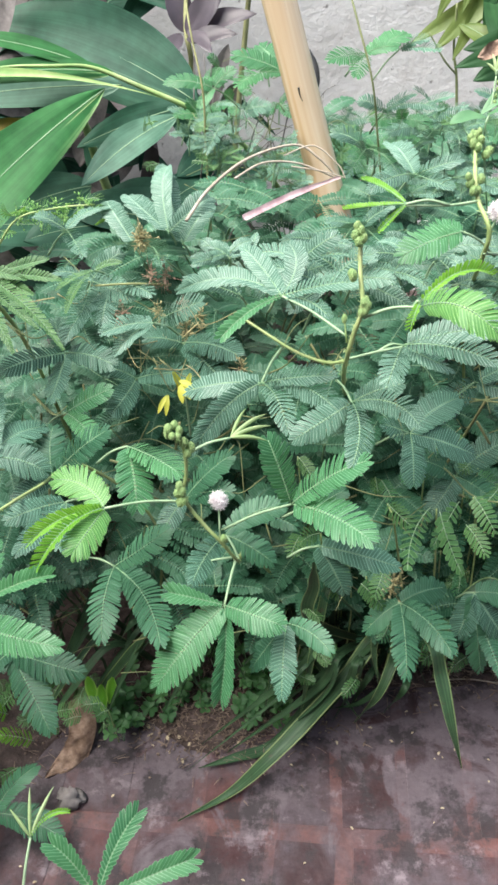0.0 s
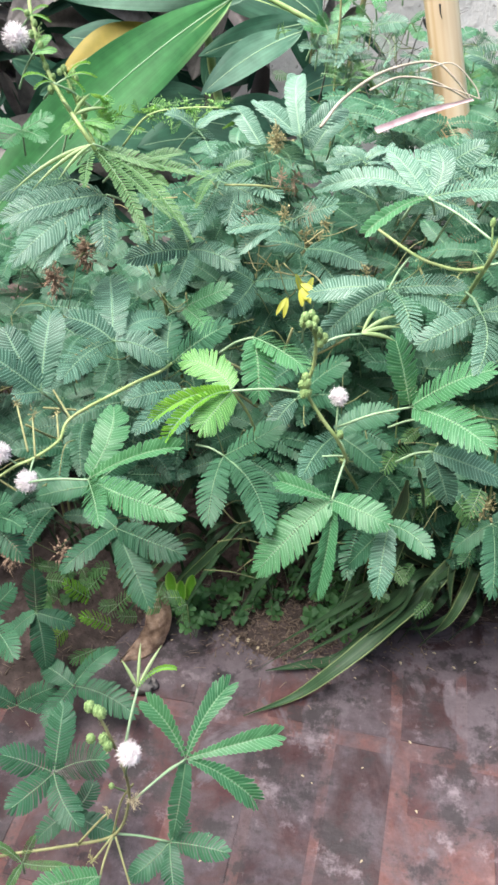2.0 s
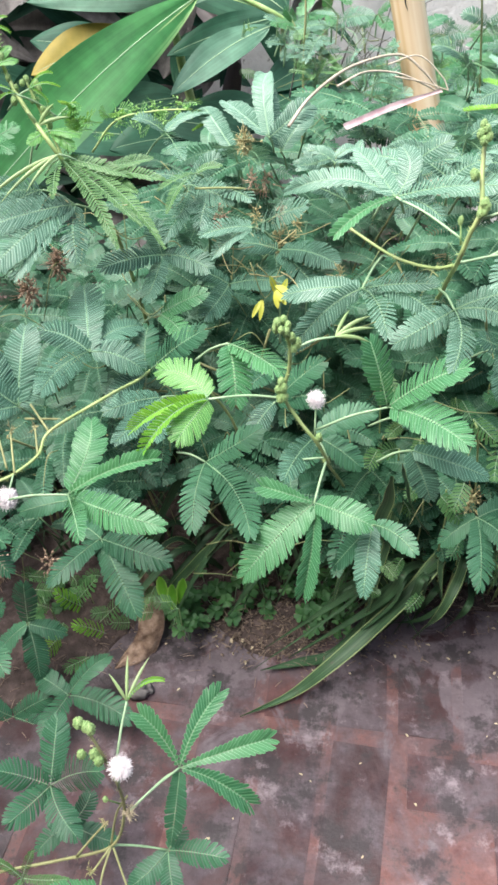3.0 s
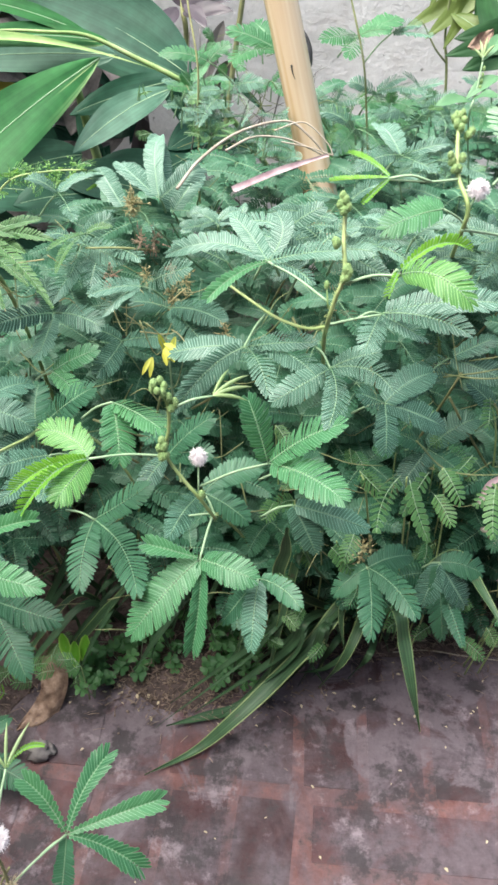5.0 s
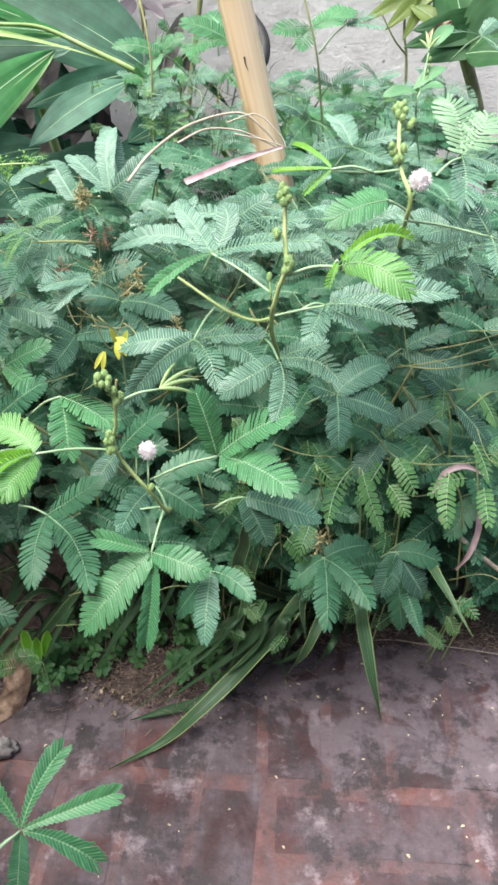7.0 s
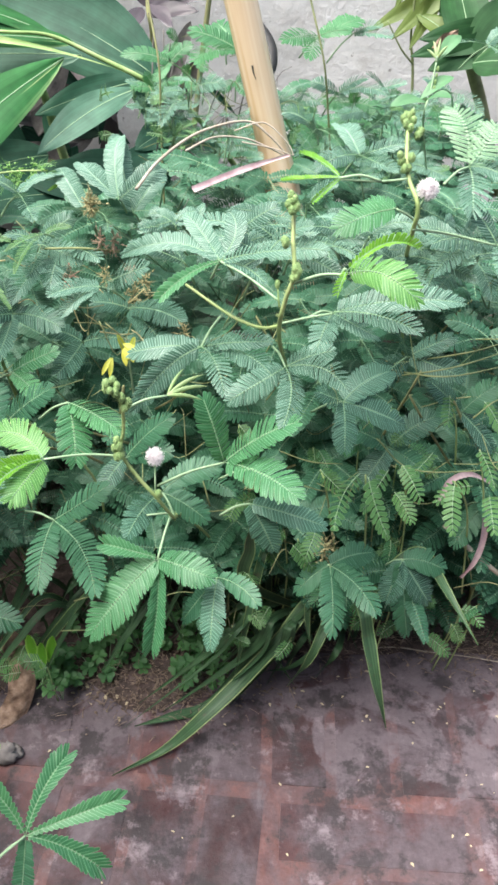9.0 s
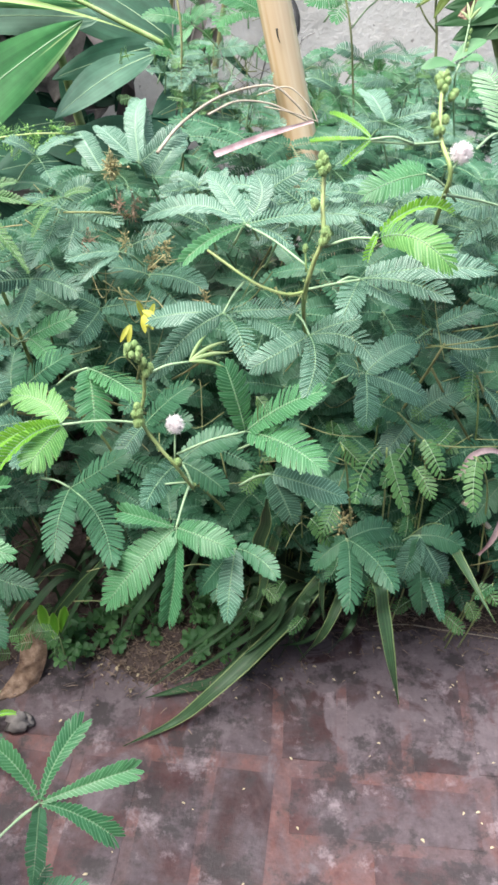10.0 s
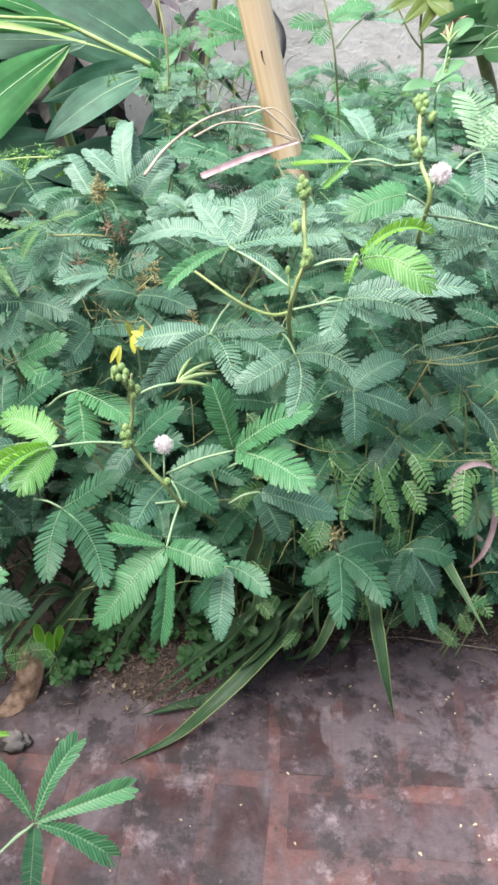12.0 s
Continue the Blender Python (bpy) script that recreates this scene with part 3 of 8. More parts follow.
def blade_shape(pts, half, face=UP, cream=True, channel=0.25, steps=8, tipw=0.06, basew=0.6):
    """A long strap of a leaf along the points, with a shallow channel."""
    line = curve(pts, steps)
    n = len(line)
    rows = []
    for i, p in enumerate(line):
        s = i / (n - 1)
        d = (line[min(i + 1, n - 1)] - line[max(i - 1, 0)]).normalized()
        f = (Vector(face) - d * Vector(face).dot(d)).normalized()
        sd = d.cross(f)
        w = half * (basew + (1 - basew) * min(1, s / 0.25)) * (1 if s < 0.55 else max(tipw, 1 - ((s - 0.55) / 0.45) ** 1.6))
        w *= 1 + 0.03 * math.sin(9 * s * 3)
        rows.append([p + sd * (w * u) + f * (half * channel * abs(u) ** 1.5) for u in (-1, -0.83, -0.42, 0, 0.42, 0.83, 1)])
    sh = Shape()
    sh.quad_grid(rows, mats=[1, 0, 0, 0, 0, 1] if cream else [0] * 6)
    return sh


def midrib_shape(base, tip, sag, r=0.0009):
    base, tip = Vector(base), Vector(tip)
    d = tip - base
    sh = Shape()
    sh.tube([base + d * (i / 14) + UP * (sag * d.length * 4 * (i / 14) * (1 - i / 14)) for i in range(14)], r, r * 0.3, 5)
    return sh


def broad_leaf_shape(base, tip, half, face, sag=0.1, trough=0.10, wave=0.07, peak=0.42, stripes=()):
    """A broad pointed leaf with a sunken midrib."""
    base, tip, face = Vector(base), Vector(tip), Vector(face).normalized()
    d = tip - base
    length = d.length
    rows = []
    for i in range(23):
        s = i / 22
        p = base + d * s + UP * (sag * length * 4 * s * (1 - s))
        t = (d + UP * (sag * length * 4 * (1 - 2 * s))).normalized()
        f = (face - t * face.dot(t)).normalized()
        sd = t.cross(f)
        w = half * max(0.015, math.sin(math.pi * s ** (math.log(0.5) / math.log(peak))) ** 0.75)
        row = []
        for j in range(13):
            u = j / 6 - 1
            row.append(p + sd * (w * u) + f * (half * trough * abs(u) ** 1.3 * (w / half) + wave * half * math.sin(9 * s + 3 * u) * abs(u)))
        rows.append(row)
    sh = Shape()
    sh.quad_grid(rows)
    for i in range(22):
        for j in stripes:
            if 1 <= i <= 6 + (j * 5) % 4:
                sh.m[i * 12 + j] = 1
    return sh


# ---- the ground, the paving and the wall ----
def ground():
    bm = bmesh.new()
    bmesh.ops.create_grid(bm, x_segments=2, y_segments=2, size=400)
    for v in bm.verts:
        v.co.z = -0.012
    me = bpy.data.meshes.new("ground")
    bm.to_mesh(me)
    bm.free()
    me.materials.append(M_SOIL)
    tagged(new("ground", me), "bare brown earth round the paved yard", "ground", kind="structure")


BED = 0.665      # where the soil begins


def bed_edge(x):
    left_side = 1 / (1 + math.exp((x + 0.235) / 0.022))
    return BED + 0.026 / (1 + math.exp((0.12 - x) / 0.02)) + 0.008 * math.sin(9 * x + 1) + 0.007 * math.sin(23 * x) - 0.075 * math.exp(-((x + 0.03) / 0.085) ** 2) + 0.04 * max(0.0, x - 0.25) - 0.16 * left_side


def soil():
    sh = Shape()
    rows = []
    for i in range(60):
        s = (i / 59) ** 1.6
        row = []
        for j in range(140):
            x = -1.7 + 3.4 * j / 139
            e = bed_edge(x) + 0.008 * noise.noise(Vector((x * 40, 0, 3)))
            y = e + s * (1.85 - e)
            h = 0.003 + 0.022 * min(1, (y - e) / 0.08) + 0.012 * noise.noise(Vector((x * 16, y * 16, 0))) + 0.006 * noise.noise(Vector((x * 60, y * 60, 5)))
            row.append(Vector((x, y, -0.008 if i == 0 else max(0.001, h))))
        rows.append(row)
    sh.quad_grid(rows)
    single("soil_bed", sh, M_SOIL, "dark crumbly garden soil of the planting bed", "soil", kind="structure")


def paving():
    base = tagged(new("pavement"), "worn red brick paving with grey weathering", "paving", kind="structure")
    bed = Shape()
    bed.quad_grid([[Vector((-1.5 + 0.03 * j, -0.45 + 0.03 * i, -0.0008 + 0.0010 * noise.noise(Vector((j * 0.9, i * 0.9, 4))))) for j in range(101)] for i in range(42)])
    mortar = part("mortar", bed, M_MORTAR, base)
    w, d, h = 0.0695, 0.2125, 0.05
    meshes = []
    for k in range(5):
        bm = bmesh.new()
        bmesh.ops.create_cube(bm, size=1)
        for v in bm.verts:
            v.co = Vector((v.co.x * (w + random.uniform(-0.0015, 0.0015)), v.co.y * (d + random.uniform(-0.002, 0.002)), (v.co.z - 0.5) * h))
        top = [e for e in bm.edges if all(v.co.z > -0.001 for v in e.verts)]
        bmesh.ops.bevel(bm, geom=top, offset=0.0030, segments=2, affect="EDGES")
        for v in bm.verts:
            v.co += Vector((random.uniform(-1, 1), random.uniform(-1, 1), random.uniform(-0.5, 0.5))) * 0.0006
        me = bpy.data.meshes.new("brick")
        bm.to_mesh(me)
        bm.free()
        me.materials.append(M_BRICK)
        meshes.append(me)
    turn = -0.055

    def lay(x, y, angle):
        """A brick at a place of the courses, which run a little askew to the bed."""
        ob = new("brick", random.choice(meshes))
        px, py = x - 0.031, y - 0.499
        ob.location = (0.031 + px * math.cos(turn) - py * math.sin(turn), 0.499 + px * math.sin(turn) + py * math.cos(turn), random.uniform(-0.0005, 0.0005))
        ob.rotation_euler = (random.gauss(0, 0.0014), random.gauss(0, 0.003), turn + angle + random.gauss(0, 0.008))
        ob.parent = base
    for col in range(-17, 18):
        lay(0.031 + 0.0765 * (col + 0.5), 0.503 + d / 2, 0.0)
    for row in range(4):
        for col in range(-17, 1):
            y = 0.490 - d / 2 - 0.228 * row
            lay(0.038 + 0.0757 * (col + 0.5) + 0.055 * (y - 0.49), y, -0.055)
    for row in range(9):
        for col in range(7):
            lay(0.117 + 0.224 * (col + 0.5) + (0.09 if row % 2 else 0.0), 0.490 - 0.0765 * (row + 0.5), math.pi / 2)


def garden_wall():
    sh = Shape()
    rows = [[Vector((-2.2 + 0.1 * j, 1.72 + 0.006 * noise.noise(Vector((j * 0.7, i * 0.7, 2))), -0.05 + 0.1 * i)) for j in range(45)] for i in range(23)]
    sh.quad_grid([r[::-1] for r in rows])
    sh.quad_grid([[Vector((-2.2 + 0.1 * j, 1.94, -0.05 + 0.1 * i)) for j in range(45)] for i in range(23)])
    sh.quad_grid([rows[-1], [Vector((p.x, 1.94, p.z)) for p in rows[-1]]])
    for j in (0, 44):
        sh.quad_grid([[r[j] for r in rows], [Vector((r[j].x, 1.94, r[j].z)) for r in rows]])
    single("wall_back", sh, M_WALL, "pale grey plastered garden wall behind the bed", "wall", kind="structure")


def shade_wall_front():
    """An unseen wall added behind the camera to hold off light from the front."""
    sh = Shape()
    rows = [[Vector((-2.6 + 0.2 * j, -1.05 + 0.004 * noise.noise(Vector((j * 0.7, i * 0.7, 8))), -0.05 + 0.2 * i)) for j in range(27)] for i in range(14)]
    sh.quad_grid(rows)
    sh.quad_grid([[Vector((p.x, -1.25, p.z)) for p in r] for r in rows])
    sh.quad_grid([rows[-1], [Vector((p.x, -1.25, p.z)) for p in rows[-1]]])
    for j in (0, 26):
        sh.quad_grid([[r[j] for r in rows], [Vector((r[j].x, -1.25, r[j].z)) for r in rows]])
    single("wall_front", sh, M_MORTAR, "unseen added wall opposite the bed, blocking the front sky", "wall", kind="structure")


def shade_wall_left():
    """An unseen wall added left of the paving to shade the lower left."""
    sh = Shape()
    rows = [[Vector((-1.0 + 0.004 * noise.noise(Vector((j * 0.7, i * 0.7, 6))), -1.05 + 0.1 * j, -0.05 + 0.15 * i)) for j in range(18)] for i in range(13)]
    sh.quad_grid(rows)
    sh.quad_grid([[Vector((-1.2, p.y, p.z)) for p in r] for r in rows])
    sh.quad_grid([rows[-1], [Vector((-1.2, p.y, p.z)) for p in rows[-1]]])
    for j in (0, 17):
        sh.quad_grid([[r[j] for r in rows], [Vector((-1.2, r[j].y, r[j].z)) for r in rows]])
    single("wall_side", sh, M_MORTAR, "unseen added wall left of the paving, blocking sun and sky", "wall", kind="structure")


shade_wall_left()
ground()
soil()
garden_wall()
shade_wall_front()


def bamboo_pole(foot, head):
    foot, head = Vector(foot), Vector(head)
    pole = thing("bamboo_pole", foot, "leaning weathered tan bamboo pole in the bed", "pole")
    line = [foot.lerp(head, i / 40) for i in range(41)]
    sh = Shape()
    sh.tube(line, 0.0188, 0.0176, 18, 0, (0.12, 0.375, 0.65, 0.9))
    part("cane", sh, M_BAMBOO, pole)
    slit = Shape()
    slit.tube(curve([(0.063, 0.969, 0.654), (0.065, 0.968, 0.646), (0.068, 0.968, 0.640)], 4), 0.0012, 0.0003, 5)
    part("split", slit, M_HOLE, pole, "short dark split in the cane")
    for k in (0.12, 0.375, 0.65, 0.9):
        ring = Shape()
        c = foot.lerp(head, k)
        d = (head - foot).normalized()
        ring.tube([c - d * 0.003, c - d * 0.001, c + d * 0.001, c + d * 0.003], 0.0205, 0.0205, 18)
        part("node", ring, M_BAMBOO, pole, smooth=True)


def dry_stalk(pts, r0, r1):
    sh = Shape()
    sh.tube(curve(pts, 8), r0, r1, 8)
    single("dry_stalk", sh, M_STRAW, "dry bent straw-coloured stalk caught in the leaves", "stalk")


def pink_sheath(pts, half):
    sh = blade_shape(pts, half, Vector((0.1, -0.7, 0.7)), False, 0.35, 8, 0.55, 1.0)
    single("dry_leaf_sheath", sh, M_PINK, "dried pinkish leaf sheath lying on the bush", "dry leaf")


def dry_leaf(pts, half):
    """A fallen leaf, curled along its length and lumpy."""
    line = curve(pts, 7)
    face = Vector((0.25, -0.6, 0.75))
    n = len(line)
    rows = []
    for i, p in enumerate(line):
        s = i / (n - 1)
        t = (line[min(i + 1, n - 1)] - line[max(i - 1, 0)]).normalized()
        f = (face - t * face.dot(t)).normalized()
        sd = t.cross(f)
        w = half * max(0.06, min(1.0, (s + 0.06) / 0.16) ** 0.5 * (0.72 + 0.42 * s) * min(1.0, (1.0 - s) / 0.30) ** 0.7) * (1 + 0.07 * math.sin(17 * s))
        rows.append([p + sd * (w * math.sin(a)) - f * (w * (1 - math.cos(a)) * 0.5 + 0.07 * half * math.sin(31 * s + 4 * a) + 0.34 * half * noise.noise(Vector((s * 9, a * 2.2, half * 100))) + 0.16 * half * noise.noise(Vector((s * 26, a * 6, 3)))) for a in (-1.35, -1.1, -0.85, -0.55, -0.25, 0, 0.25, 0.55, 0.85, 1.1, 1.35)])
    sh = Shape()
    sh.quad_grid(rows)
    single("fallen_leaf", sh, M_DRY, "curled dry brown leaf lying at the edge of the bed", "dry leaf")


def heart(sh, c, d, n, size, mat=0):
    sd = d.cross(n)
    rows = []
    for s, w in ((0.0, 0.05), (0.3, 0.42), (0.6, 0.68), (0.85, 0.72), (1.0, 0.45)):
        notch = 0.16 if s == 1.0 else 0.0
        rows.append([c + d * (size * (s - (notch if u == 0 else 0))) + sd * (size * w * u) + n * (size * 0.16 * abs(u)) - n * (size * 0.12 * s * s) for u in (-1, -0.5, 0, 0.5, 1)])
    sh.quad_grid(rows, mat)


def wood_sorrel(place, size):
    """A little clump of three-part leaves on thin stalks."""
    place = Vector(place)
    foot = Vector((place.x, place.y + 0.01, 0.004))
    clump = thing("wood_sorrel", foot, "small wood sorrel with clover-like green leaves on the soil", "plant", "wood sorrel along the bed")
    for k in range(random.randint(4, 6)):
        c = place + Vector((random.gauss(0, 0.013), random.gauss(0, 0.013), random.uniform(-0.008, 0.012)))
        c.z = max(0.012, c.z)
        sh = Shape()
        sh.tube(curve([foot, foot.lerp(c, 0.6) + UP * 0.004, c], 4), 0.0006, 0.0005, 4, 1)
        n = Vector((random.gauss(0, 0.25), -0.35 + random.gauss(0, 0.2), 1)).normalized()
        a0 = random.uniform(0, 6.28)
        e1 = n.orthogonal().normalized()
        e2 = n.cross(e1)
        for j in range(3):
            a = a0 + j * 2.094
            heart(sh, c, e1 * math.cos(a) + e2 * math.sin(a), n, size * random.uniform(0.9, 1.1))
        part("leaf", sh, [M_SORREL, M_RACHIS], clump)


def round_leaf_weed(place):
    place = Vector(place)
    foot = Vector((place.x, place.y + 0.02, 0.005))
    weed = thing("round_leaf_weed", foot, "yellow-green seedling with rounded leaves", "plant")
    for k, (dx, dz, r) in enumerate(((-0.012, 0.0, 0.019), (0.012, 0.004, 0.019), (0.001, -0.004, 0.019))):
        c = place + Vector((dx, -0.004 * k, dz))
        sh = Shape()
        sh.tube(curve([foot, c], 4), 0.0008, 0.0006, 4, 1)
        rows = []
        d = Vector((dx * 14, 0.35, 1.0)).normalized()
        n = Vector((-0.25, -0.55, 0.85)).normalized()
        sd = d.cross(n).normalized()
        for s, w in ((-1, 0.15), (-0.6, 0.75), (0, 1), (0.6, 0.8), (1, 0.2)):
            rows.append([c + d * (r * 0.95 * s) + sd * (r * 0.40 * w * u) + n * (0.2 * r * abs(u)) for u in (-1, -0.5, 0, 0.5, 1)])
        sh.quad_grid(rows)
        part("leaf", sh, [M_FOLD, M_RACHIS], weed)


def purple_pile(place, count):
    """A heap of drooping lance-shaped leaves, part of them dead."""
    random.seed(77)
    plant = thing("purple_leaf_plant", place, "heap of purplish grey lance-shaped leaves against the wall", "plant")
    sh = Shape()
    sh.tube(curve([place, Vector(place) + Vector((0.02, 0.01, 0.35)), Vector(place) + Vector((0.06, 0.0, 0.72))], 6), 0.007, 0.004, 7)
    part("stalk", sh, M_TWIG, plant)
    for k in range(count):
        b = Vector((random.choice((random.uniform(-0.75, -0.22), random.uniform(-0.75, 0.02))), random.uniform(1.45, 1.64), random.uniform(0.05, 0.85)))
        a = random.uniform(0, 6.28)
        d = Vector((math.cos(a), math.sin(a) * 0.15, random.uniform(-1.2, 0.6))).normalized() * random.uniform(0.08, 0.20)
        d.x = min(d.x, 0.05 - b.x)
        face = Vector((random.gauss(0, 0.4), -0.8, random.uniform(0.2, 0.9)))
        part("leaf", broad_leaf_shape(b, b + d, random.uniform(0.007, 0.024), face, random.uniform(-0.02, 0.10), 0.35), (M_BROADDARK, M_DEAD, M_BROADDARK, M_PURPLE, M_BROADDARK)[k % 5], plant)


def dead_heap(place, count):
    """Broad withered leaves that have sunk against the wall."""
    random.seed(78)
    plant = thing("dead_leaf_heap", place, "withered grey-brown broad leaves leaning against the wall", "dead leaves")
    for k in range(count):
        b = Vector((random.uniform(-0.78, -0.24), random.uniform(1.34, 1.62), random.uniform(0.06, 0.80)))
        a = random.uniform(0, 6.28)
        d = Vector((math.cos(a), math.sin(a) * 0.1, random.uniform(-0.8, 0.5))).normalized() * random.uniform(0.12, 0.24)
        d.x = min(d.x, -0.22 - b.x)
        face = Vector((random.gauss(0, 0.3), -0.9, random.uniform(0.1, 0.5)))
        part("leaf", broad_leaf_shape(b, b + d, random.uniform(0.018, 0.036), face, random.uniform(-0.02, 0.10), 0.3), (M_DEAD, M_BROADDARK)[k % 2], plant)


def small_stone(place, r):
    """A rough lump."""
    sh = Shape()
    p = Vector(place)
    for k, (dx, dy, q) in enumerate(((0, 0, 1.0), (0.7, 0.3, 0.62), (-0.6, 0.5, 0.55))):
        sh.ball(p + Vector((dx * r, dy * r, q * r * 0.45)), r * q, (1.0, 0.75, 0.85), rings=9, sides=11, rough=0.36, axis=Vector((0.4 * k, 0.3, 1)))
    single("stone", sh, M_DEAD, "small rough grey-brown stone on the paving", "stone")


def weed_seedling(pts, leaves, fan):
    """A thin upright weed with oval leaves and a closed shoot."""
    weed = thing("weed_seedling", pts[0], "thin upright weed with oval leaves and a closed shoot", "plant")
    stem(weed, pts, 0.0009, 0.0007, False, M_RACHIS)
    for base, tip in leaves:
        part("leaf", broad_leaf_shape(base, tip, 0.0062, Vector((0.1, -0.35, 0.95)), 0.10, 0.22, peak=0.56), M_WEED, weed)
    leaf(weed, "w", fan[0], fan[1:], half=0.006, stalk=pts[-1])
    for k in range(4):
        bud(weed, Vector(pts[-2]).lerp(Vector(pts[-1]), 0.2 + 0.2 * k) + Vector((random.choice((-1, 1)) * 0.0022, -0.001, 0)), r=0.0019, tall=1.7)


def rubber_hose(pts):
    sh = Shape()
    sh.tube(curve(pts, 8), 0.009, 0.009, 12)
    single("rubber_hose", sh, M_HOLE, "short black rubber hose hanging by the bamboo pole", "hose")


# ---- the sensitive plants ----
def bush(place, label):
    return thing("sensitive_plant", place, label, "plant", "sensitive plants in the bed")

middle = bush((0.06, 0.72, 0.01), "bushy sensitive plant with ferny leaves and a white flower head")
left = bush((-0.22, 0.78, 0.01), "sprawling sensitive plant with ferny leaves and fluffy flower heads")
right = bush((0.22, 0.80, 0.01), "tall sensitive plant with bright young leaves at the shoot tips")
low = bush((-0.36, 0.70, 0.01), "low sensitive plant reaching over the brick paving")
upper = bush((-0.30, 0.98, 0.01), "leggy sensitive plant with drooping folded leaves")
rear = bush((0.16, 1.05, 0.01), "pale feathery sensitive plant in front of the wall")
herb = thing("herb_seedling", (0.30, 0.72, 0.01), "small herb with short blunt paired leaflets under the bush", "plant")

stem(middle, [(0.060, 0.720, 0.010), (0.045, 0.690, 0.180), (0.012, 0.600, 0.322), (0.006, 0.540, 0.381), (0.007, 0.487, 0.430), (-0.004, 0.472, 0.464), (-0.017, 0.474, 0.481), (-0.030, 0.478, 0.502), (-0.027, 0.476, 0.528), (-0.027, 0.472, 0.551), (-0.031, 0.470, 0.563)], 0.0015, 0.0013)
stem(middle, [(0.006, 0.485, 0.436), (-0.004, 0.480, 0.439), (-0.013, 0.478, 0.439)], 0.0010, 0.0008, False, M_RACHIS, "stalk")
flower_head(middle, (-0.006, 0.486, 0.493), r=0.0068, stalk=(-0.005, 0.474, 0.468))
for x, y, z, r in ((-0.036, 0.466, 0.573, 36), (-0.032, 0.470, 0.573, 38), (-0.029, 0.468, 0.570, 36), (-0.033, 0.462, 0.570, 34), (-0.030, 0.464, 0.567, 34), (-0.037, 0.470, 0.566, 36), (-0.026, 0.466, 0.562, 33), (-0.022, 0.468, 0.556, 38), (-0.024, 0.466, 0.553, 34), (-0.032, 0.472, 0.519, 40), (-0.030, 0.470, 0.515, 36), (-0.034, 0.473, 0.511, 42), (-0.029, 0.470, 0.507, 36), (-0.032, 0.472, 0.504, 38), (-0.002, 0.468, 0.472, 34), (-0.001, 0.470, 0.468, 30)):
    bud(middle, (x, y, z), r=r * 0.000122)
leaf(middle, "w", (0.004, 0.484, 0.552), [(0.014, 0.516, 0.554), (0.029, 0.514, 0.551), (0.032, 0.505, 0.547), (0.029, 0.493, 0.543)], half=0.0060, stalk=(-0.027, 0.473, 0.545))
stem(left, [(-0.100, 0.720, 0.010), (-0.095, 0.700, 0.133), (-0.083, 0.654, 0.311), (-0.137, 0.620, 0.416), (-0.164, 0.561, 0.440), (-0.179, 0.497, 0.468), (-0.219, 0.489, 0.441), (-0.220, 0.460, 0.442), (-0.232, 0.436, 0.443), (-0.246, 0.424, 0.441), (-0.271, 0.402, 0.428)], 0.0015, 0.0011, True, M_STEM)
flower_head(left, (-0.229, 0.410, 0.443), stalk=(-0.232, 0.436, 0.443))
flower_head(left, (-0.254, 0.426, 0.454), stalk=(-0.241, 0.428, 0.441))
seed_cluster(left, (-0.245, 0.476, 0.451), 0.006, M_SEED, 9)
seed_cluster(left, (-0.229, 0.485, 0.449), 0.006, M_SEED, 9)
seed_cluster(left, (-0.256, 0.476, 0.462), 0.006, M_SEED, 9)
stem(left, [(-0.220, 0.460, 0.442), (-0.228, 0.484, 0.448)], 0.0009, 0.0007, False, M_TWIG, 'stalk')
stem(left, [(-0.231, 0.436, 0.444), (-0.245, 0.475, 0.450)], 0.0009, 0.0007, False, M_TWIG, 'stalk')
stem(left, [(-0.236, 0.436, 0.449), (-0.256, 0.475, 0.461)], 0.0009, 0.0007, False, M_TWIG, 'stalk')
stem(left, [(-0.219, 0.489, 0.441), (-0.237, 0.506, 0.455)], 0.0010, 0.0008, False, M_TWIG, 'stalk')
stem(right, [(0.196, 0.686, 0.109), (0.155, 0.746, 0.285), (0.115, 0.753, 0.396), (0.090, 0.583, 0.536), (0.082, 0.504, 0.603), (0.084, 0.492, 0.630), (0.088, 0.491, 0.649), (0.086, 0.501, 0.668), (0.086, 0.512, 0.685)], 0.0019, 0.0014)
stem(right, [(0.009, 0.639, 0.559), (0.044, 0.601, 0.555), (0.061, 0.561, 0.569), (0.073, 0.530, 0.584), (0.083, 0.509, 0.599)], 0.0012, 0.0012, True, M_STEM, 'branch')
for place in ((0.083, 0.508, 0.695), (0.085, 0.506, 0.693), (0.082, 0.506, 0.690), (0.087, 0.505, 0.689), (0.084, 0.503, 0.687), (0.080, 0.496, 0.670), (0.081, 0.494, 0.669), (0.088, 0.486, 0.655), (0.090, 0.486, 0.653), (0.089, 0.485, 0.650), (0.087, 0.486, 0.648), (0.164, 0.595, 0.720), (0.168, 0.597, 0.721), (0.171, 0.594, 0.719), (0.166, 0.592, 0.717), (0.169, 0.590, 0.715), (0.175, 0.588, 0.711), (0.177, 0.590, 0.713), (0.163, 0.572, 0.698), (0.161, 0.572, 0.702), (0.169, 0.570, 0.701), (0.165, 0.568, 0.694)):
    bud(right, place, r=0.0040)
bud(right, (0.086, 0.515, 0.690), r=0.0034)
bud(right, (0.084, 0.513, 0.687), r=0.0034)
bud(right, (0.088, 0.512, 0.686), r=0.0034)
bud(right, (0.086, 0.510, 0.684), r=0.0034)
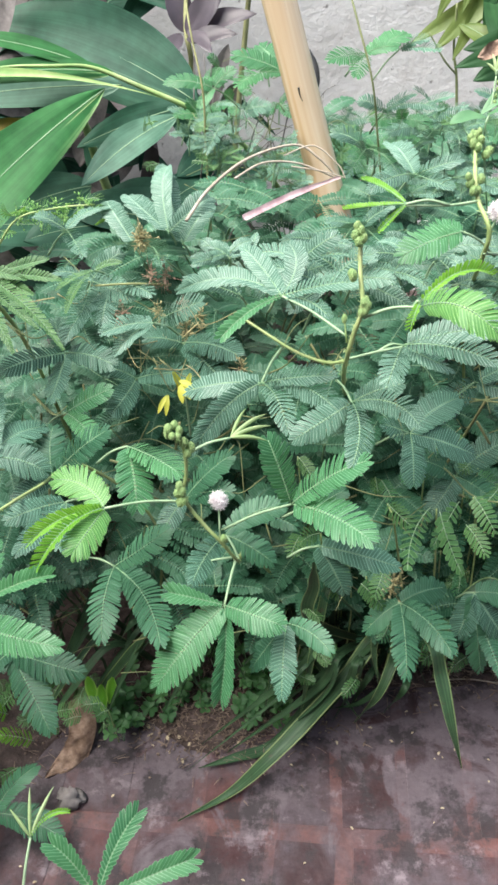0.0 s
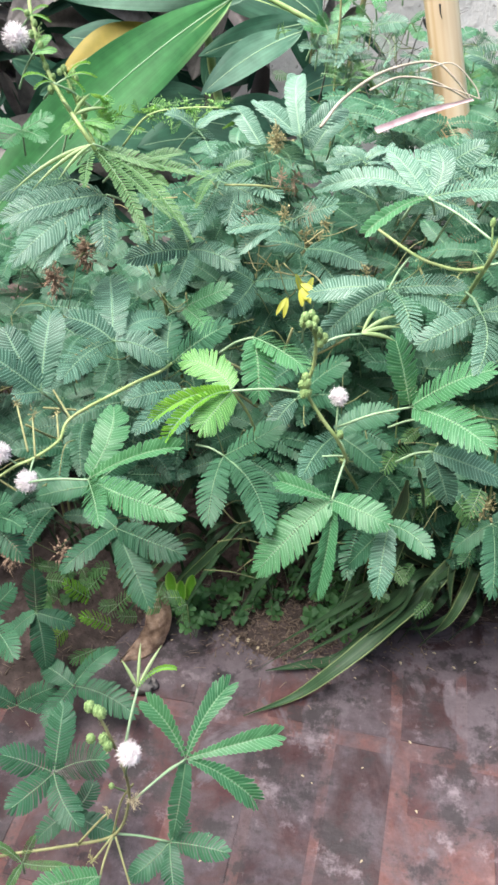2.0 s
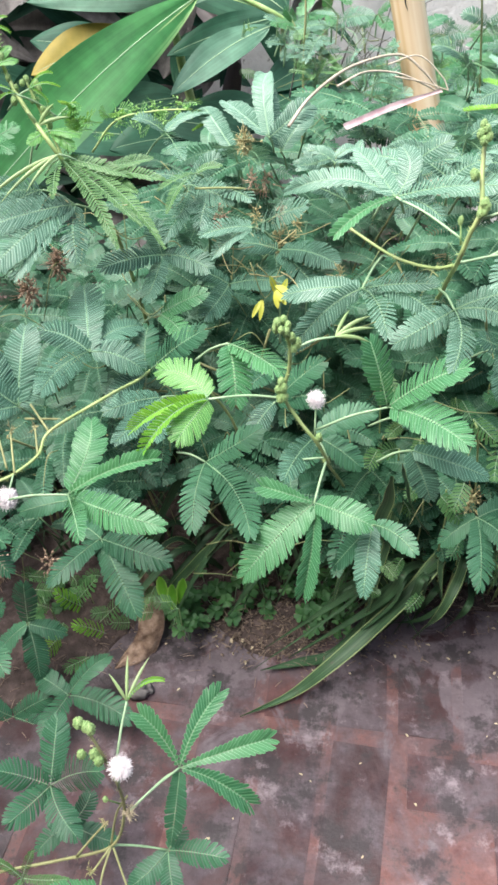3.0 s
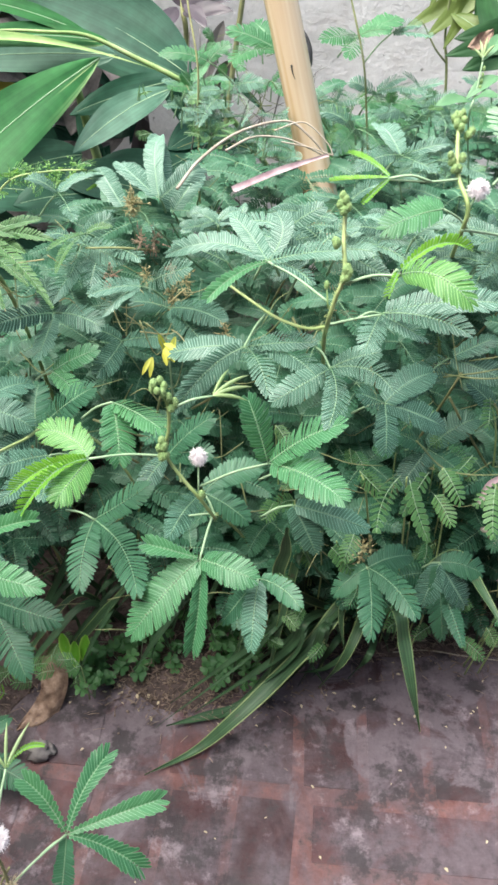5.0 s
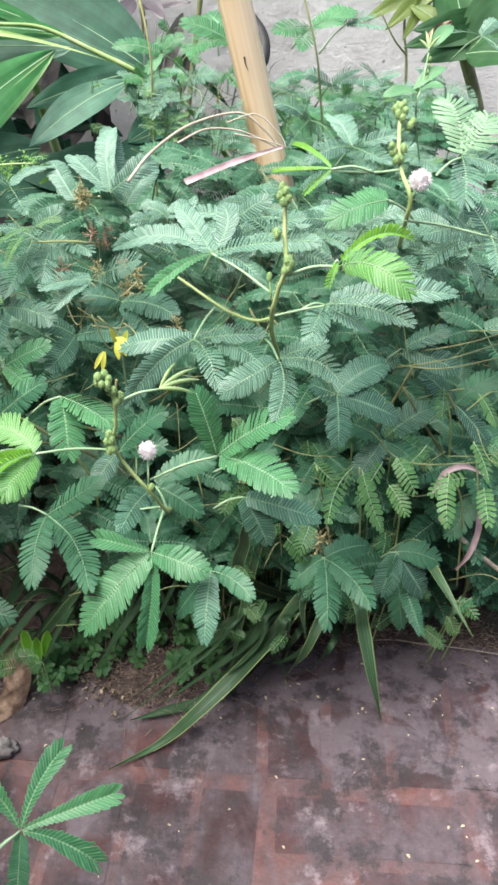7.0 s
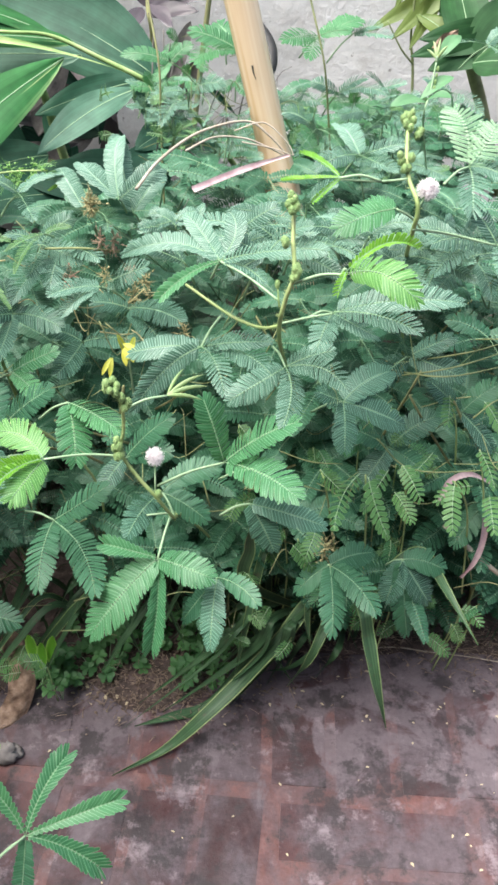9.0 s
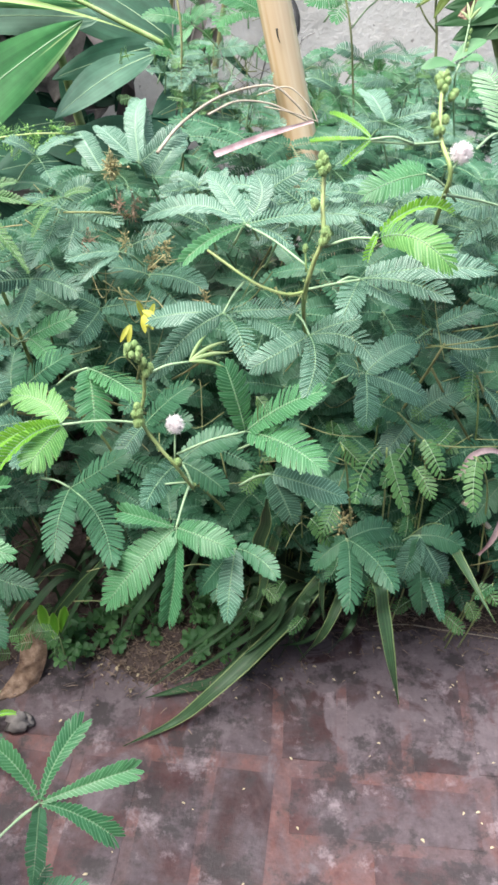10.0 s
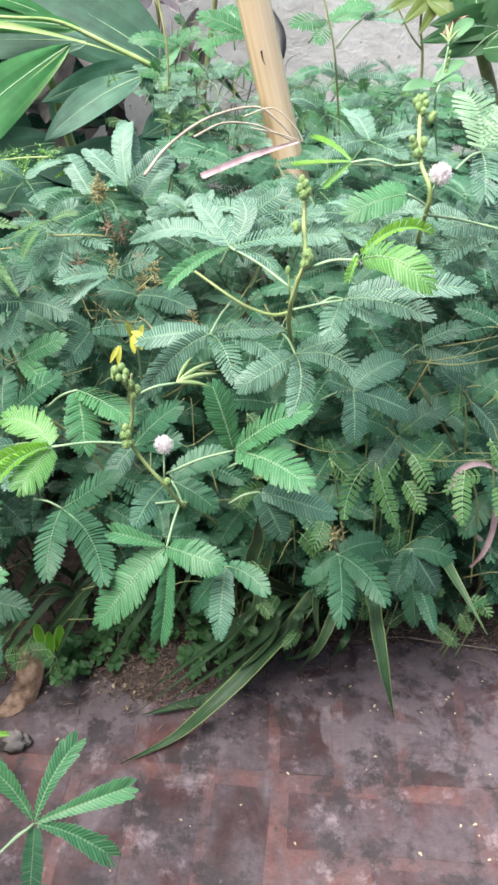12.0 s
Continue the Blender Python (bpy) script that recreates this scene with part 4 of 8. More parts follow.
bud(right, (0.090, 0.493, 0.653), r=0.0030)
bud(right, (0.088, 0.494, 0.648), r=0.0030)
bud(right, (0.090, 0.490, 0.648), r=0.0030)
bud(right, (0.082, 0.501, 0.667), r=0.0030)
bud(right, (0.078, 0.498, 0.637), r=0.0030, tall=1.8, stalk=(0.080, 0.494, 0.622))
stem(right, [(0.080, 0.497, 0.625), (0.058, 0.519, 0.631), (0.039, 0.538, 0.632)], 0.0009, 0.0008, False, M_RACHIS, 'stalk')
stem(right, [(0.082, 0.504, 0.603), (0.102, 0.501, 0.611), (0.117, 0.497, 0.617)], 0.0010, 0.0008, False, M_RACHIS, 'stalk')
stem(right, [(0.292, 0.797, 0.045), (0.275, 0.865, 0.285), (0.227, 0.777, 0.484), (0.193, 0.638, 0.589), (0.178, 0.567, 0.646), (0.176, 0.555, 0.672), (0.169, 0.568, 0.687), (0.167, 0.580, 0.702), (0.168, 0.597, 0.718)], 0.0019, 0.0014)
flower_head(right, (0.182, 0.560, 0.683), r=0.0074, stalk=(0.177, 0.555, 0.672))
bud(right, (0.166, 0.599, 0.721), r=0.0034)
bud(right, (0.170, 0.598, 0.720), r=0.0034)
bud(right, (0.165, 0.597, 0.718), r=0.0034)
bud(right, (0.170, 0.597, 0.723), r=0.0034)
bud(right, (0.163, 0.575, 0.696), r=0.0034)
bud(right, (0.165, 0.571, 0.692), r=0.0034)
bud(right, (0.168, 0.569, 0.694), r=0.0034)
bud(right, (0.177, 0.595, 0.711), r=0.0034)
bud(right, (0.175, 0.593, 0.709), r=0.0034)
stem(right, [(0.170, 0.568, 0.687), (0.149, 0.563, 0.686), (0.119, 0.555, 0.689)], 0.0010, 0.0008, False, M_RACHIS, 'stalk')
stem(right, [(0.176, 0.558, 0.654), (0.211, 0.586, 0.639), (0.252, 0.598, 0.626)], 0.0012, 0.0009, False, M_RACHIS, 'stalk')
stem(low, [(-0.496, 0.374, -0.104), (-0.301, 0.263, 0.094), (-0.240, 0.253, 0.165), (-0.188, 0.260, 0.183), (-0.146, 0.267, 0.201), (-0.131, 0.270, 0.252), (-0.129, 0.266, 0.307), (-0.136, 0.265, 0.357), (-0.145, 0.269, 0.381)], 0.0014, 0.0010, True, M_TWIG)
flower_head(low, (-0.122, 0.258, 0.351), r=0.0080, stalk=(-0.129, 0.265, 0.306))
bud(low, (-0.149, 0.270, 0.383), r=0.0056, tall=1.35)
bud(low, (-0.144, 0.269, 0.381), r=0.0056, tall=1.35)
bud(low, (-0.141, 0.268, 0.380), r=0.0056, tall=1.35)
bud(low, (-0.149, 0.263, 0.355), r=0.0056, tall=1.35)
bud(low, (-0.140, 0.264, 0.355), r=0.0056, tall=1.35)
bud(low, (-0.137, 0.261, 0.352), r=0.0056, tall=1.35)
bud(low, (-0.139, 0.262, 0.294), r=0.0036, stalk=(-0.131, 0.267, 0.278))
leaf(low, "w", (-0.125, 0.301, 0.362), [(-0.138, 0.311, 0.379), (-0.127, 0.324, 0.383), (-0.113, 0.328, 0.377), (-0.099, 0.312, 0.376)], half=0.0070, bright="wwwf", stalk=(-0.129, 0.273, 0.334))
stem(low, [(-0.146, 0.267, 0.201), (-0.150, 0.249, 0.191), (-0.151, 0.233, 0.182)], 0.0010, 0.0008, False, M_TWIG, 'stalk')
stem(low, [(-0.144, 0.267, 0.200), (-0.135, 0.253, 0.184), (-0.126, 0.238, 0.176)], 0.0010, 0.0008, False, M_TWIG, 'stalk')
stem(low, [(-0.146, 0.268, 0.202), (-0.138, 0.273, 0.247), (-0.126, 0.271, 0.283)], 0.0010, 0.0008, False, M_TWIG, 'stalk')
stem(low, [(-0.174, 0.262, 0.189), (-0.159, 0.268, 0.214), (-0.150, 0.272, 0.227)], 0.0010, 0.0008, False, M_TWIG, 'stalk')
stem(low, [(-0.146, 0.267, 0.201), (-0.154, 0.254, 0.197), (-0.160, 0.248, 0.190)], 0.0010, 0.0008, False, M_TWIG, 'stalk')
seed_cluster(low, (-0.150, 0.273, 0.228), 0.006, M_SEED, 12)
seed_cluster(low, (-0.160, 0.250, 0.193), 0.006, M_SEED, 12)
seed_cluster(low, (-0.126, 0.268, 0.262), 0.0085, M_CHIP, 22, "faded pale flower head")
stem(upper, [(-0.191, 0.841, 0.199), (-0.208, 0.737, 0.478), (-0.233, 0.669, 0.591), (-0.264, 0.688, 0.626), (-0.282, 0.702, 0.654), (-0.296, 0.726, 0.683), (-0.302, 0.750, 0.711)], 0.0022, 0.0014)
flower_head(upper, (-0.303, 0.703, 0.668), r=0.0110, stalk=(-0.288, 0.700, 0.652))
bud(upper, (-0.282, 0.701, 0.663), r=0.0042)
bud(upper, (-0.263, 0.698, 0.647), r=0.0042)
bud(upper, (-0.266, 0.695, 0.645), r=0.0042)
bud(upper, (-0.257, 0.703, 0.642), r=0.0042)
bud(upper, (-0.254, 0.700, 0.639), r=0.0042)
bud(upper, (-0.291, 0.707, 0.670), r=0.0042)
bud(upper, (-0.274, 0.691, 0.631), r=0.0042)
stem(upper, [(-0.233, 0.671, 0.593), (-0.251, 0.691, 0.618), (-0.263, 0.697, 0.646)], 0.0012, 0.0010, True, None, 'branch')
seed_cluster(upper, (-0.225, 0.849, 0.561), 0.011, M_YOUNG, 16, 'pale yellow-green flower spray')
seed_cluster(upper, (-0.212, 0.860, 0.563), 0.011, M_YOUNG, 16, 'pale yellow-green flower spray')
seed_cluster(upper, (-0.189, 0.869, 0.564), 0.011, M_YOUNG, 16, 'pale yellow-green flower spray')
seed_cluster(upper, (-0.167, 0.878, 0.565), 0.011, M_YOUNG, 16, 'pale yellow-green flower spray')
seed_cluster(upper, (-0.156, 0.868, 0.563), 0.011, M_YOUNG, 16, 'pale yellow-green flower spray')
seed_cluster(upper, (-0.176, 0.843, 0.562), 0.011, M_YOUNG, 16, 'pale yellow-green flower spray')
seed_cluster(upper, (-0.202, 0.842, 0.562), 0.011, M_YOUNG, 16, 'pale yellow-green flower spray')
stem(upper, [(-0.257, 0.850, 0.522), (-0.227, 0.847, 0.558), (-0.188, 0.861, 0.564), (-0.150, 0.870, 0.564)], 0.0012, 0.0009, False, None, 'branch')
leaf(upper, "w", (-0.232, 0.660, 0.600), [(-0.294, 0.618, 0.569), (-0.276, 0.622, 0.572), (-0.253, 0.625, 0.582)], half=0.0060)
leaf(upper, "f", (-0.268, 0.682, 0.640), [(-0.292, 0.676, 0.645), (-0.281, 0.670, 0.637)], half=0.0070)
leaf(upper, "w", (-0.253, 0.680, 0.615), [(-0.239, 0.687, 0.632), (-0.227, 0.687, 0.621), (-0.259, 0.673, 0.629)], half=0.0050)
leaf(upper, "g", (-0.319, 0.728, 0.579), [(-0.351, 0.730, 0.584), (-0.292, 0.742, 0.592), (-0.290, 0.712, 0.578), (-0.327, 0.691, 0.577)], half=0.0140)
leaf(upper, "n", (-0.207, 0.684, 0.575), [(-0.160, 0.702, 0.582), (-0.168, 0.663, 0.567), (-0.147, 0.684, 0.570)], half=0.0120)
leaf(upper, "n", (-0.128, 0.728, 0.558), [(-0.160, 0.701, 0.551), (-0.148, 0.677, 0.541), (-0.103, 0.735, 0.563)], half=0.0110)
leaf(low, "n", (-0.219, 0.249, 0.168), [(-0.209, 0.263, 0.193), (-0.177, 0.247, 0.181), (-0.248, 0.257, 0.181), (-0.228, 0.230, 0.157)], half=0.0100)
leaf(low, "k", (-0.205, 0.323, 0.103), [(-0.238, 0.302, 0.082), (-0.161, 0.315, 0.089), (-0.190, 0.352, 0.115)], half=0.0160)
leaf(low, "k", (-0.328, 0.482, 0.001), [(-0.285, 0.502, 0.020), (-0.370, 0.494, 0.019), (-0.270, 0.465, -0.005)], half=0.0170)
bud(upper, (-0.278, 0.697, 0.648), r=0.0036)
bud(upper, (-0.271, 0.693, 0.642), r=0.0036)
bud(upper, (-0.259, 0.693, 0.631), r=0.0036)
bud(upper, (-0.245, 0.687, 0.613), r=0.0036)
bud(upper, (-0.250, 0.689, 0.626), r=0.0036)
bud(upper, (-0.237, 0.682, 0.606), r=0.0036)
bud(upper, (-0.289, 0.713, 0.677), r=0.0036)
bud(upper, (-0.296, 0.717, 0.683), r=0.0036)
seed_cluster(upper, (-0.244, 0.687, 0.623), 0.008, M_BUD, 14)
seed_cluster(upper, (-0.257, 0.697, 0.635), 0.008, M_BUD, 14)
seed_cluster(upper, (-0.284, 0.707, 0.670), 0.008, M_BUD, 14)
seed_cluster(upper, (-0.231, 0.678, 0.601), 0.008, M_BUD, 14)
herb_leaf(upper, (-0.225, 0.876, 0.553), (-0.231, 0.856, 0.560), 0.0095, mat=M_YOUNG)
herb_leaf(upper, (-0.219, 0.872, 0.547), (-0.225, 0.851, 0.553), 0.0095, mat=M_YOUNG)
herb_leaf(upper, (-0.211, 0.876, 0.553), (-0.197, 0.864, 0.568), 0.0095, mat=M_YOUNG)
herb_leaf(upper, (-0.227, 0.875, 0.551), (-0.232, 0.858, 0.562), 0.0095, mat=M_YOUNG)
herb_leaf(upper, (-0.259, 0.865, 0.540), (-0.268, 0.844, 0.545), 0.0095, mat=M_YOUNG)
herb_leaf(upper, (-0.177, 0.872, 0.548), (-0.164, 0.861, 0.564), 0.0095, mat=M_YOUNG)
herb_leaf(upper, (-0.280, 0.872, 0.549), (-0.286, 0.856, 0.560), 0.0095, mat=M_YOUNG)
herb_leaf(upper, (-0.281, 0.860, 0.535), (-0.264, 0.845, 0.546), 0.0095, mat=M_YOUNG)
herb_leaf(upper, (-0.252, 0.870, 0.546), (-0.266, 0.849, 0.552), 0.0095, mat=M_YOUNG)
herb_leaf(upper, (-0.287, 0.873, 0.550), (-0.273, 0.860, 0.565), 0.0095, mat=M_YOUNG)
herb_leaf(upper, (-0.293, 0.880, 0.560), (-0.270, 0.860, 0.566), 0.0095, mat=M_YOUNG)
herb_leaf(upper, (-0.276, 0.863, 0.538), (-0.277, 0.853, 0.556), 0.0095, mat=M_YOUNG)
herb_leaf(upper, (-0.264, 0.868, 0.544), (-0.260, 0.854, 0.557), 0.0095, mat=M_YOUNG)
herb_leaf(upper, (-0.282, 0.869, 0.545), (-0.276, 0.859, 0.564), 0.0095, mat=M_YOUNG)
herb_leaf(upper, (-0.232, 0.880, 0.558), (-0.211, 0.860, 0.563), 0.0095, mat=M_YOUNG)
herb_leaf(upper, (-0.269, 0.865, 0.540), (-0.272, 0.854, 0.557), 0.0095, mat=M_YOUNG)
herb_leaf(upper, (-0.288, 0.877, 0.555), (-0.268, 0.858, 0.563), 0.0095, mat=M_YOUNG)
herb_leaf(upper, (-0.144, 0.883, 0.559), (-0.150, 0.860, 0.563), 0.0095, mat=M_YOUNG)
herb_leaf(upper, (-0.188, 0.872, 0.547), (-0.189, 0.857, 0.560), 0.0095, mat=M_YOUNG)
herb_leaf(upper, (-0.240, 0.874, 0.550), (-0.246, 0.860, 0.564), 0.0095, mat=M_YOUNG)
herb_leaf(upper, (-0.177, 0.872, 0.547), (-0.189, 0.852, 0.554), 0.0095, mat=M_YOUNG)
herb_leaf(upper, (-0.226, 0.870, 0.546), (-0.213, 0.860, 0.564), 0.0095, mat=M_YOUNG)
herb_leaf(upper, (-0.207, 0.864, 0.538), (-0.192, 0.850, 0.552), 0.0095, mat=M_YOUNG)
herb_leaf(upper, (-0.263, 0.869, 0.545), (-0.254, 0.857, 0.560), 0.0095, mat=M_YOUNG)
herb_leaf(upper, (-0.282, 0.871, 0.548), (-0.286, 0.853, 0.557), 0.0095, mat=M_YOUNG)
herb_leaf(upper, (-0.177, 0.879, 0.556), (-0.188, 0.861, 0.565), 0.0095, mat=M_YOUNG)
herb_leaf(upper, (-0.187, 0.876, 0.553), (-0.179, 0.863, 0.567), 0.0095, mat=M_YOUNG)
herb_leaf(upper, (-0.148, 0.869, 0.543), (-0.138, 0.856, 0.558), 0.0095, mat=M_YOUNG)
herb_leaf(upper, (-0.165, 0.884, 0.562), (-0.142, 0.867, 0.571), 0.0095, mat=M_YOUNG)
herb_leaf(upper, (-0.255, 0.864, 0.539), (-0.232, 0.842, 0.543), 0.0095, mat=M_YOUNG)
herb_leaf(rear, (-0.093, 0.976, 0.570), (-0.108, 0.960, 0.571), 0.009, mat=M_DROOP)
herb_leaf(rear, (-0.111, 1.003, 0.603), (-0.096, 0.993, 0.612), 0.009, mat=M_DROOP)
herb_leaf(rear, (-0.047, 0.977, 0.571), (-0.040, 0.969, 0.582), 0.009, mat=M_DROOP)
herb_leaf(rear, (-0.054, 1.003, 0.602), (-0.035, 0.990, 0.607), 0.009, mat=M_DROOP)
herb_leaf(rear, (-0.040, 1.006, 0.605), (-0.037, 1.000, 0.619), 0.009, mat=M_DROOP)
herb_leaf(rear, (-0.032, 0.996, 0.593), (-0.045, 0.983, 0.598), 0.009, mat=M_DROOP)
herb_leaf(rear, (-0.036, 0.984, 0.578), (-0.052, 0.971, 0.583), 0.009, mat=M_DROOP)
herb_leaf(rear, (-0.102, 1.004, 0.604), (-0.103, 0.996, 0.615), 0.009, mat=M_DROOP)
herb_leaf(rear, (-0.047, 1.005, 0.604), (-0.059, 0.994, 0.611), 0.009, mat=M_DROOP)
herb_leaf(rear, (-0.111, 0.999, 0.599), (-0.108, 0.994, 0.613), 0.009, mat=M_DROOP)
herb_leaf(rear, (-0.072, 1.001, 0.600), (-0.071, 0.997, 0.616), 0.009, mat=M_DROOP)
herb_leaf(rear, (-0.055, 0.978, 0.572), (-0.032, 0.964, 0.574), 0.009, mat=M_DROOP)
leaf(rear, "g", (0.046, 1.149, 0.588), [(0.064, 1.122, 0.577), (0.026, 1.125, 0.578), (0.063, 1.144, 0.604)], half=0.0120, stalk=(0.046, 1.152, 0.561))
leaf(rear, "d", (-0.070, 1.126, 0.568), [(-0.051, 1.102, 0.560), (-0.088, 1.103, 0.559), (-0.059, 1.126, 0.590)], half=0.0120, stalk=(-0.081, 1.129, 0.540))
leaf(rear, "d", (-0.054, 1.153, 0.545), [(-0.042, 1.125, 0.532), (-0.072, 1.128, 0.534), (-0.028, 1.149, 0.562)], half=0.0120, stalk=(-0.056, 1.154, 0.516))
leaf(rear, "g", (-0.055, 1.097, 0.589), [(-0.025, 1.082, 0.593), (-0.085, 1.083, 0.591), (-0.069, 1.095, 0.607)], half=0.0120, stalk=(-0.054, 1.100, 0.562))
leaf(rear, "d", (-0.031, 1.059, 0.579), [(-0.043, 1.035, 0.569), (-0.051, 1.057, 0.597), (-0.007, 1.048, 0.588)], half=0.0120, stalk=(-0.034, 1.062, 0.552))
leaf(rear, "d", (0.029, 1.137, 0.636), [(0.054, 1.121, 0.637), (0.006, 1.135, 0.652), (0.038, 1.136, 0.655)], half=0.0120, stalk=(0.033, 1.141, 0.610))
leaf(rear, "g", (-0.016, 1.130, 0.593), [(-0.008, 1.106, 0.585), (-0.043, 1.111, 0.588), (-0.019, 1.128, 0.611)], half=0.0120, stalk=(-0.015, 1.133, 0.566))
leaf(rear, "d", (-0.064, 1.064, 0.574), [(-0.032, 1.044, 0.571), (-0.089, 1.053, 0.579), (-0.074, 1.060, 0.589)], half=0.0120, stalk=(-0.066, 1.068, 0.547))
leaf(rear, "d", (-0.045, 1.188, 0.538), [(-0.047, 1.159, 0.523), (-0.070, 1.186, 0.555), (-0.003, 1.176, 0.547)], half=0.0120, stalk=(-0.041, 1.189, 0.508))
leaf(rear, "g", (-0.050, 1.140, 0.578), [(-0.020, 1.117, 0.572), (-0.076, 1.124, 0.578), (-0.047, 1.138, 0.597)], half=0.0120, stalk=(-0.047, 1.142, 0.551))
leaf(rear, "d", (0.005, 1.135, 0.587), [(0.034, 1.117, 0.586), (-0.020, 1.118, 0.585), (0.021, 1.130, 0.602)], half=0.0120, stalk=(0.003, 1.138, 0.559))
leaf(rear, "d", (-0.064, 1.117, 0.581), [(-0.042, 1.093, 0.573), (-0.095, 1.111, 0.593), (-0.040, 1.109, 0.593)], half=0.0120, stalk=(-0.073, 1.120, 0.553))
leaf(rear, "g", (-0.004, 1.097, 0.626), [(0.009, 1.073, 0.617), (-0.023, 1.091, 0.638), (0.025, 1.087, 0.635)], half=0.0120, stalk=(0.003, 1.101, 0.600))
leaf(rear, "d", (-0.040, 1.088, 0.602), [(-0.002, 1.074, 0.607), (-0.053, 1.067, 0.595), (-0.044, 1.084, 0.617)], half=0.0120, stalk=(-0.035, 1.092, 0.576))
leaf(rear, "d", (0.039, 1.126, 0.533), [(0.066, 1.102, 0.526), (0.012, 1.113, 0.537), (0.063, 1.119, 0.547)], half=0.0120, stalk=(0.039, 1.128, 0.504))
leaf(rear, "g", (-0.032, 1.193, 0.621), [(-0.039, 1.167, 0.609), (-0.049, 1.168, 0.609), (-0.046, 1.190, 0.637)], half=0.0120, stalk=(-0.027, 1.197, 0.594))
stem(rear, [(0.040, 1.166, 0.489), (0.051, 1.142, 0.543), (0.066, 1.163, 0.613)], 0.0012, 0.0008, False, M_DEAD, 'branch')
stem(rear, [(-0.050, 1.195, 0.521), (-0.049, 1.170, 0.573), (-0.051, 1.189, 0.638)], 0.0012, 0.0008, False, M_DEAD, 'branch')
stem(rear, [(-0.055, 1.185, 0.508), (-0.045, 1.160, 0.561), (-0.034, 1.170, 0.615)], 0.0012, 0.0008, False, M_DEAD, 'branch')
stem(rear, [(0.000, 1.173, 0.496), (0.013, 1.149, 0.550), (0.031, 1.150, 0.594)], 0.0012, 0.0008, False, M_DEAD, 'branch')
stem(rear, [(-0.061, 1.161, 0.478), (-0.053, 1.137, 0.532), (-0.045, 1.141, 0.578)], 0.0012, 0.0008, False, M_DEAD, 'branch')
stem(rear, [(-0.070, 1.192, 0.515), (-0.066, 1.167, 0.568), (-0.064, 1.192, 0.641)], 0.0012, 0.0008, False, M_DEAD, 'branch')
stem(rear, [(-0.058, 1.192, 0.517), (-0.050, 1.167, 0.569), (-0.041, 1.179, 0.626)], 0.0012, 0.0008, False, M_DEAD, 'branch')
leaf(rear, "n", (0.319, 1.157, 0.469), [(0.335, 1.134, 0.462), (0.313, 1.131, 0.457), (0.286, 1.151, 0.481), (0.352, 1.153, 0.486)], half=0.0150, stalk=(0.308, 1.154, 0.433))
leaf(rear, "d", (0.306, 1.063, 0.592), [(0.311, 1.038, 0.583), (0.275, 1.048, 0.593), (0.275, 1.058, 0.605), (0.327, 1.057, 0.607)], half=0.0150, stalk=(0.306, 1.063, 0.561))
leaf(rear, "g", (0.288, 0.978, 0.609), [(0.294, 0.955, 0.602), (0.275, 0.954, 0.600), (0.262, 0.968, 0.616), (0.295, 0.971, 0.622)], half=0.0150, stalk=(0.285, 0.979, 0.580))
leaf(rear, "d", (0.190, 0.932, 0.552), [(0.212, 0.917, 0.556), (0.169, 0.914, 0.550), (0.171, 0.927, 0.566), (0.214, 0.926, 0.567)], half=0.0150, stalk=(0.200, 0.932, 0.523))
leaf(rear, "d", (0.260, 0.962, 0.548), [(0.289, 0.942, 0.547), (0.242, 0.942, 0.543), (0.238, 0.954, 0.559), (0.288, 0.952, 0.558)], half=0.0150, stalk=(0.280, 0.962, 0.518))
leaf(rear, "g", (0.225, 1.122, 0.554), [(0.228, 1.099, 0.546), (0.223, 1.099, 0.547), (0.188, 1.110, 0.558), (0.240, 1.120, 0.573)], half=0.0150, stalk=(0.240, 1.121, 0.522))
leaf(rear, "n", (0.150, 1.097, 0.581), [(0.179, 1.082, 0.584), (0.140, 1.076, 0.574), (0.125, 1.094, 0.596), (0.167, 1.093, 0.597)], half=0.0150, stalk=(0.146, 1.097, 0.549))
leaf(rear, "d", (0.237, 1.171, 0.562), [(0.262, 1.155, 0.564), (0.234, 1.145, 0.550), (0.218, 1.167, 0.576), (0.263, 1.165, 0.577)], half=0.0150, stalk=(0.257, 1.169, 0.530))
leaf(rear, "g", (0.130, 1.119, 0.506), [(0.134, 1.098, 0.500), (0.102, 1.099, 0.500), (0.118, 1.116, 0.522), (0.163, 1.113, 0.521)], half=0.0150, stalk=(0.127, 1.117, 0.471))
leaf(rear, "d", (0.329, 1.233, 0.548), [(0.359, 1.214, 0.547), (0.309, 1.207, 0.536), (0.297, 1.229, 0.562), (0.332, 1.233, 0.569)], half=0.0150, stalk=(0.343, 1.230, 0.514))
leaf(rear, "d", (0.270, 0.994, 0.559), [(0.295, 0.977, 0.560), (0.264, 0.969, 0.549), (0.236, 0.988, 0.570), (0.275, 0.991, 0.576)], half=0.0150, stalk=(0.278, 0.994, 0.528))
leaf(rear, "g", (0.196, 1.089, 0.585), [(0.227, 1.068, 0.582), (0.154, 1.074, 0.585), (0.191, 1.084, 0.600), (0.195, 1.085, 0.601)], half=0.0150, stalk=(0.190, 1.089, 0.554))
leaf(rear, "n", (0.110, 1.122, 0.562), [(0.144, 1.105, 0.564), (0.093, 1.100, 0.555), (0.105, 1.117, 0.577), (0.143, 1.111, 0.571)], half=0.0150, stalk=(0.110, 1.121, 0.530))
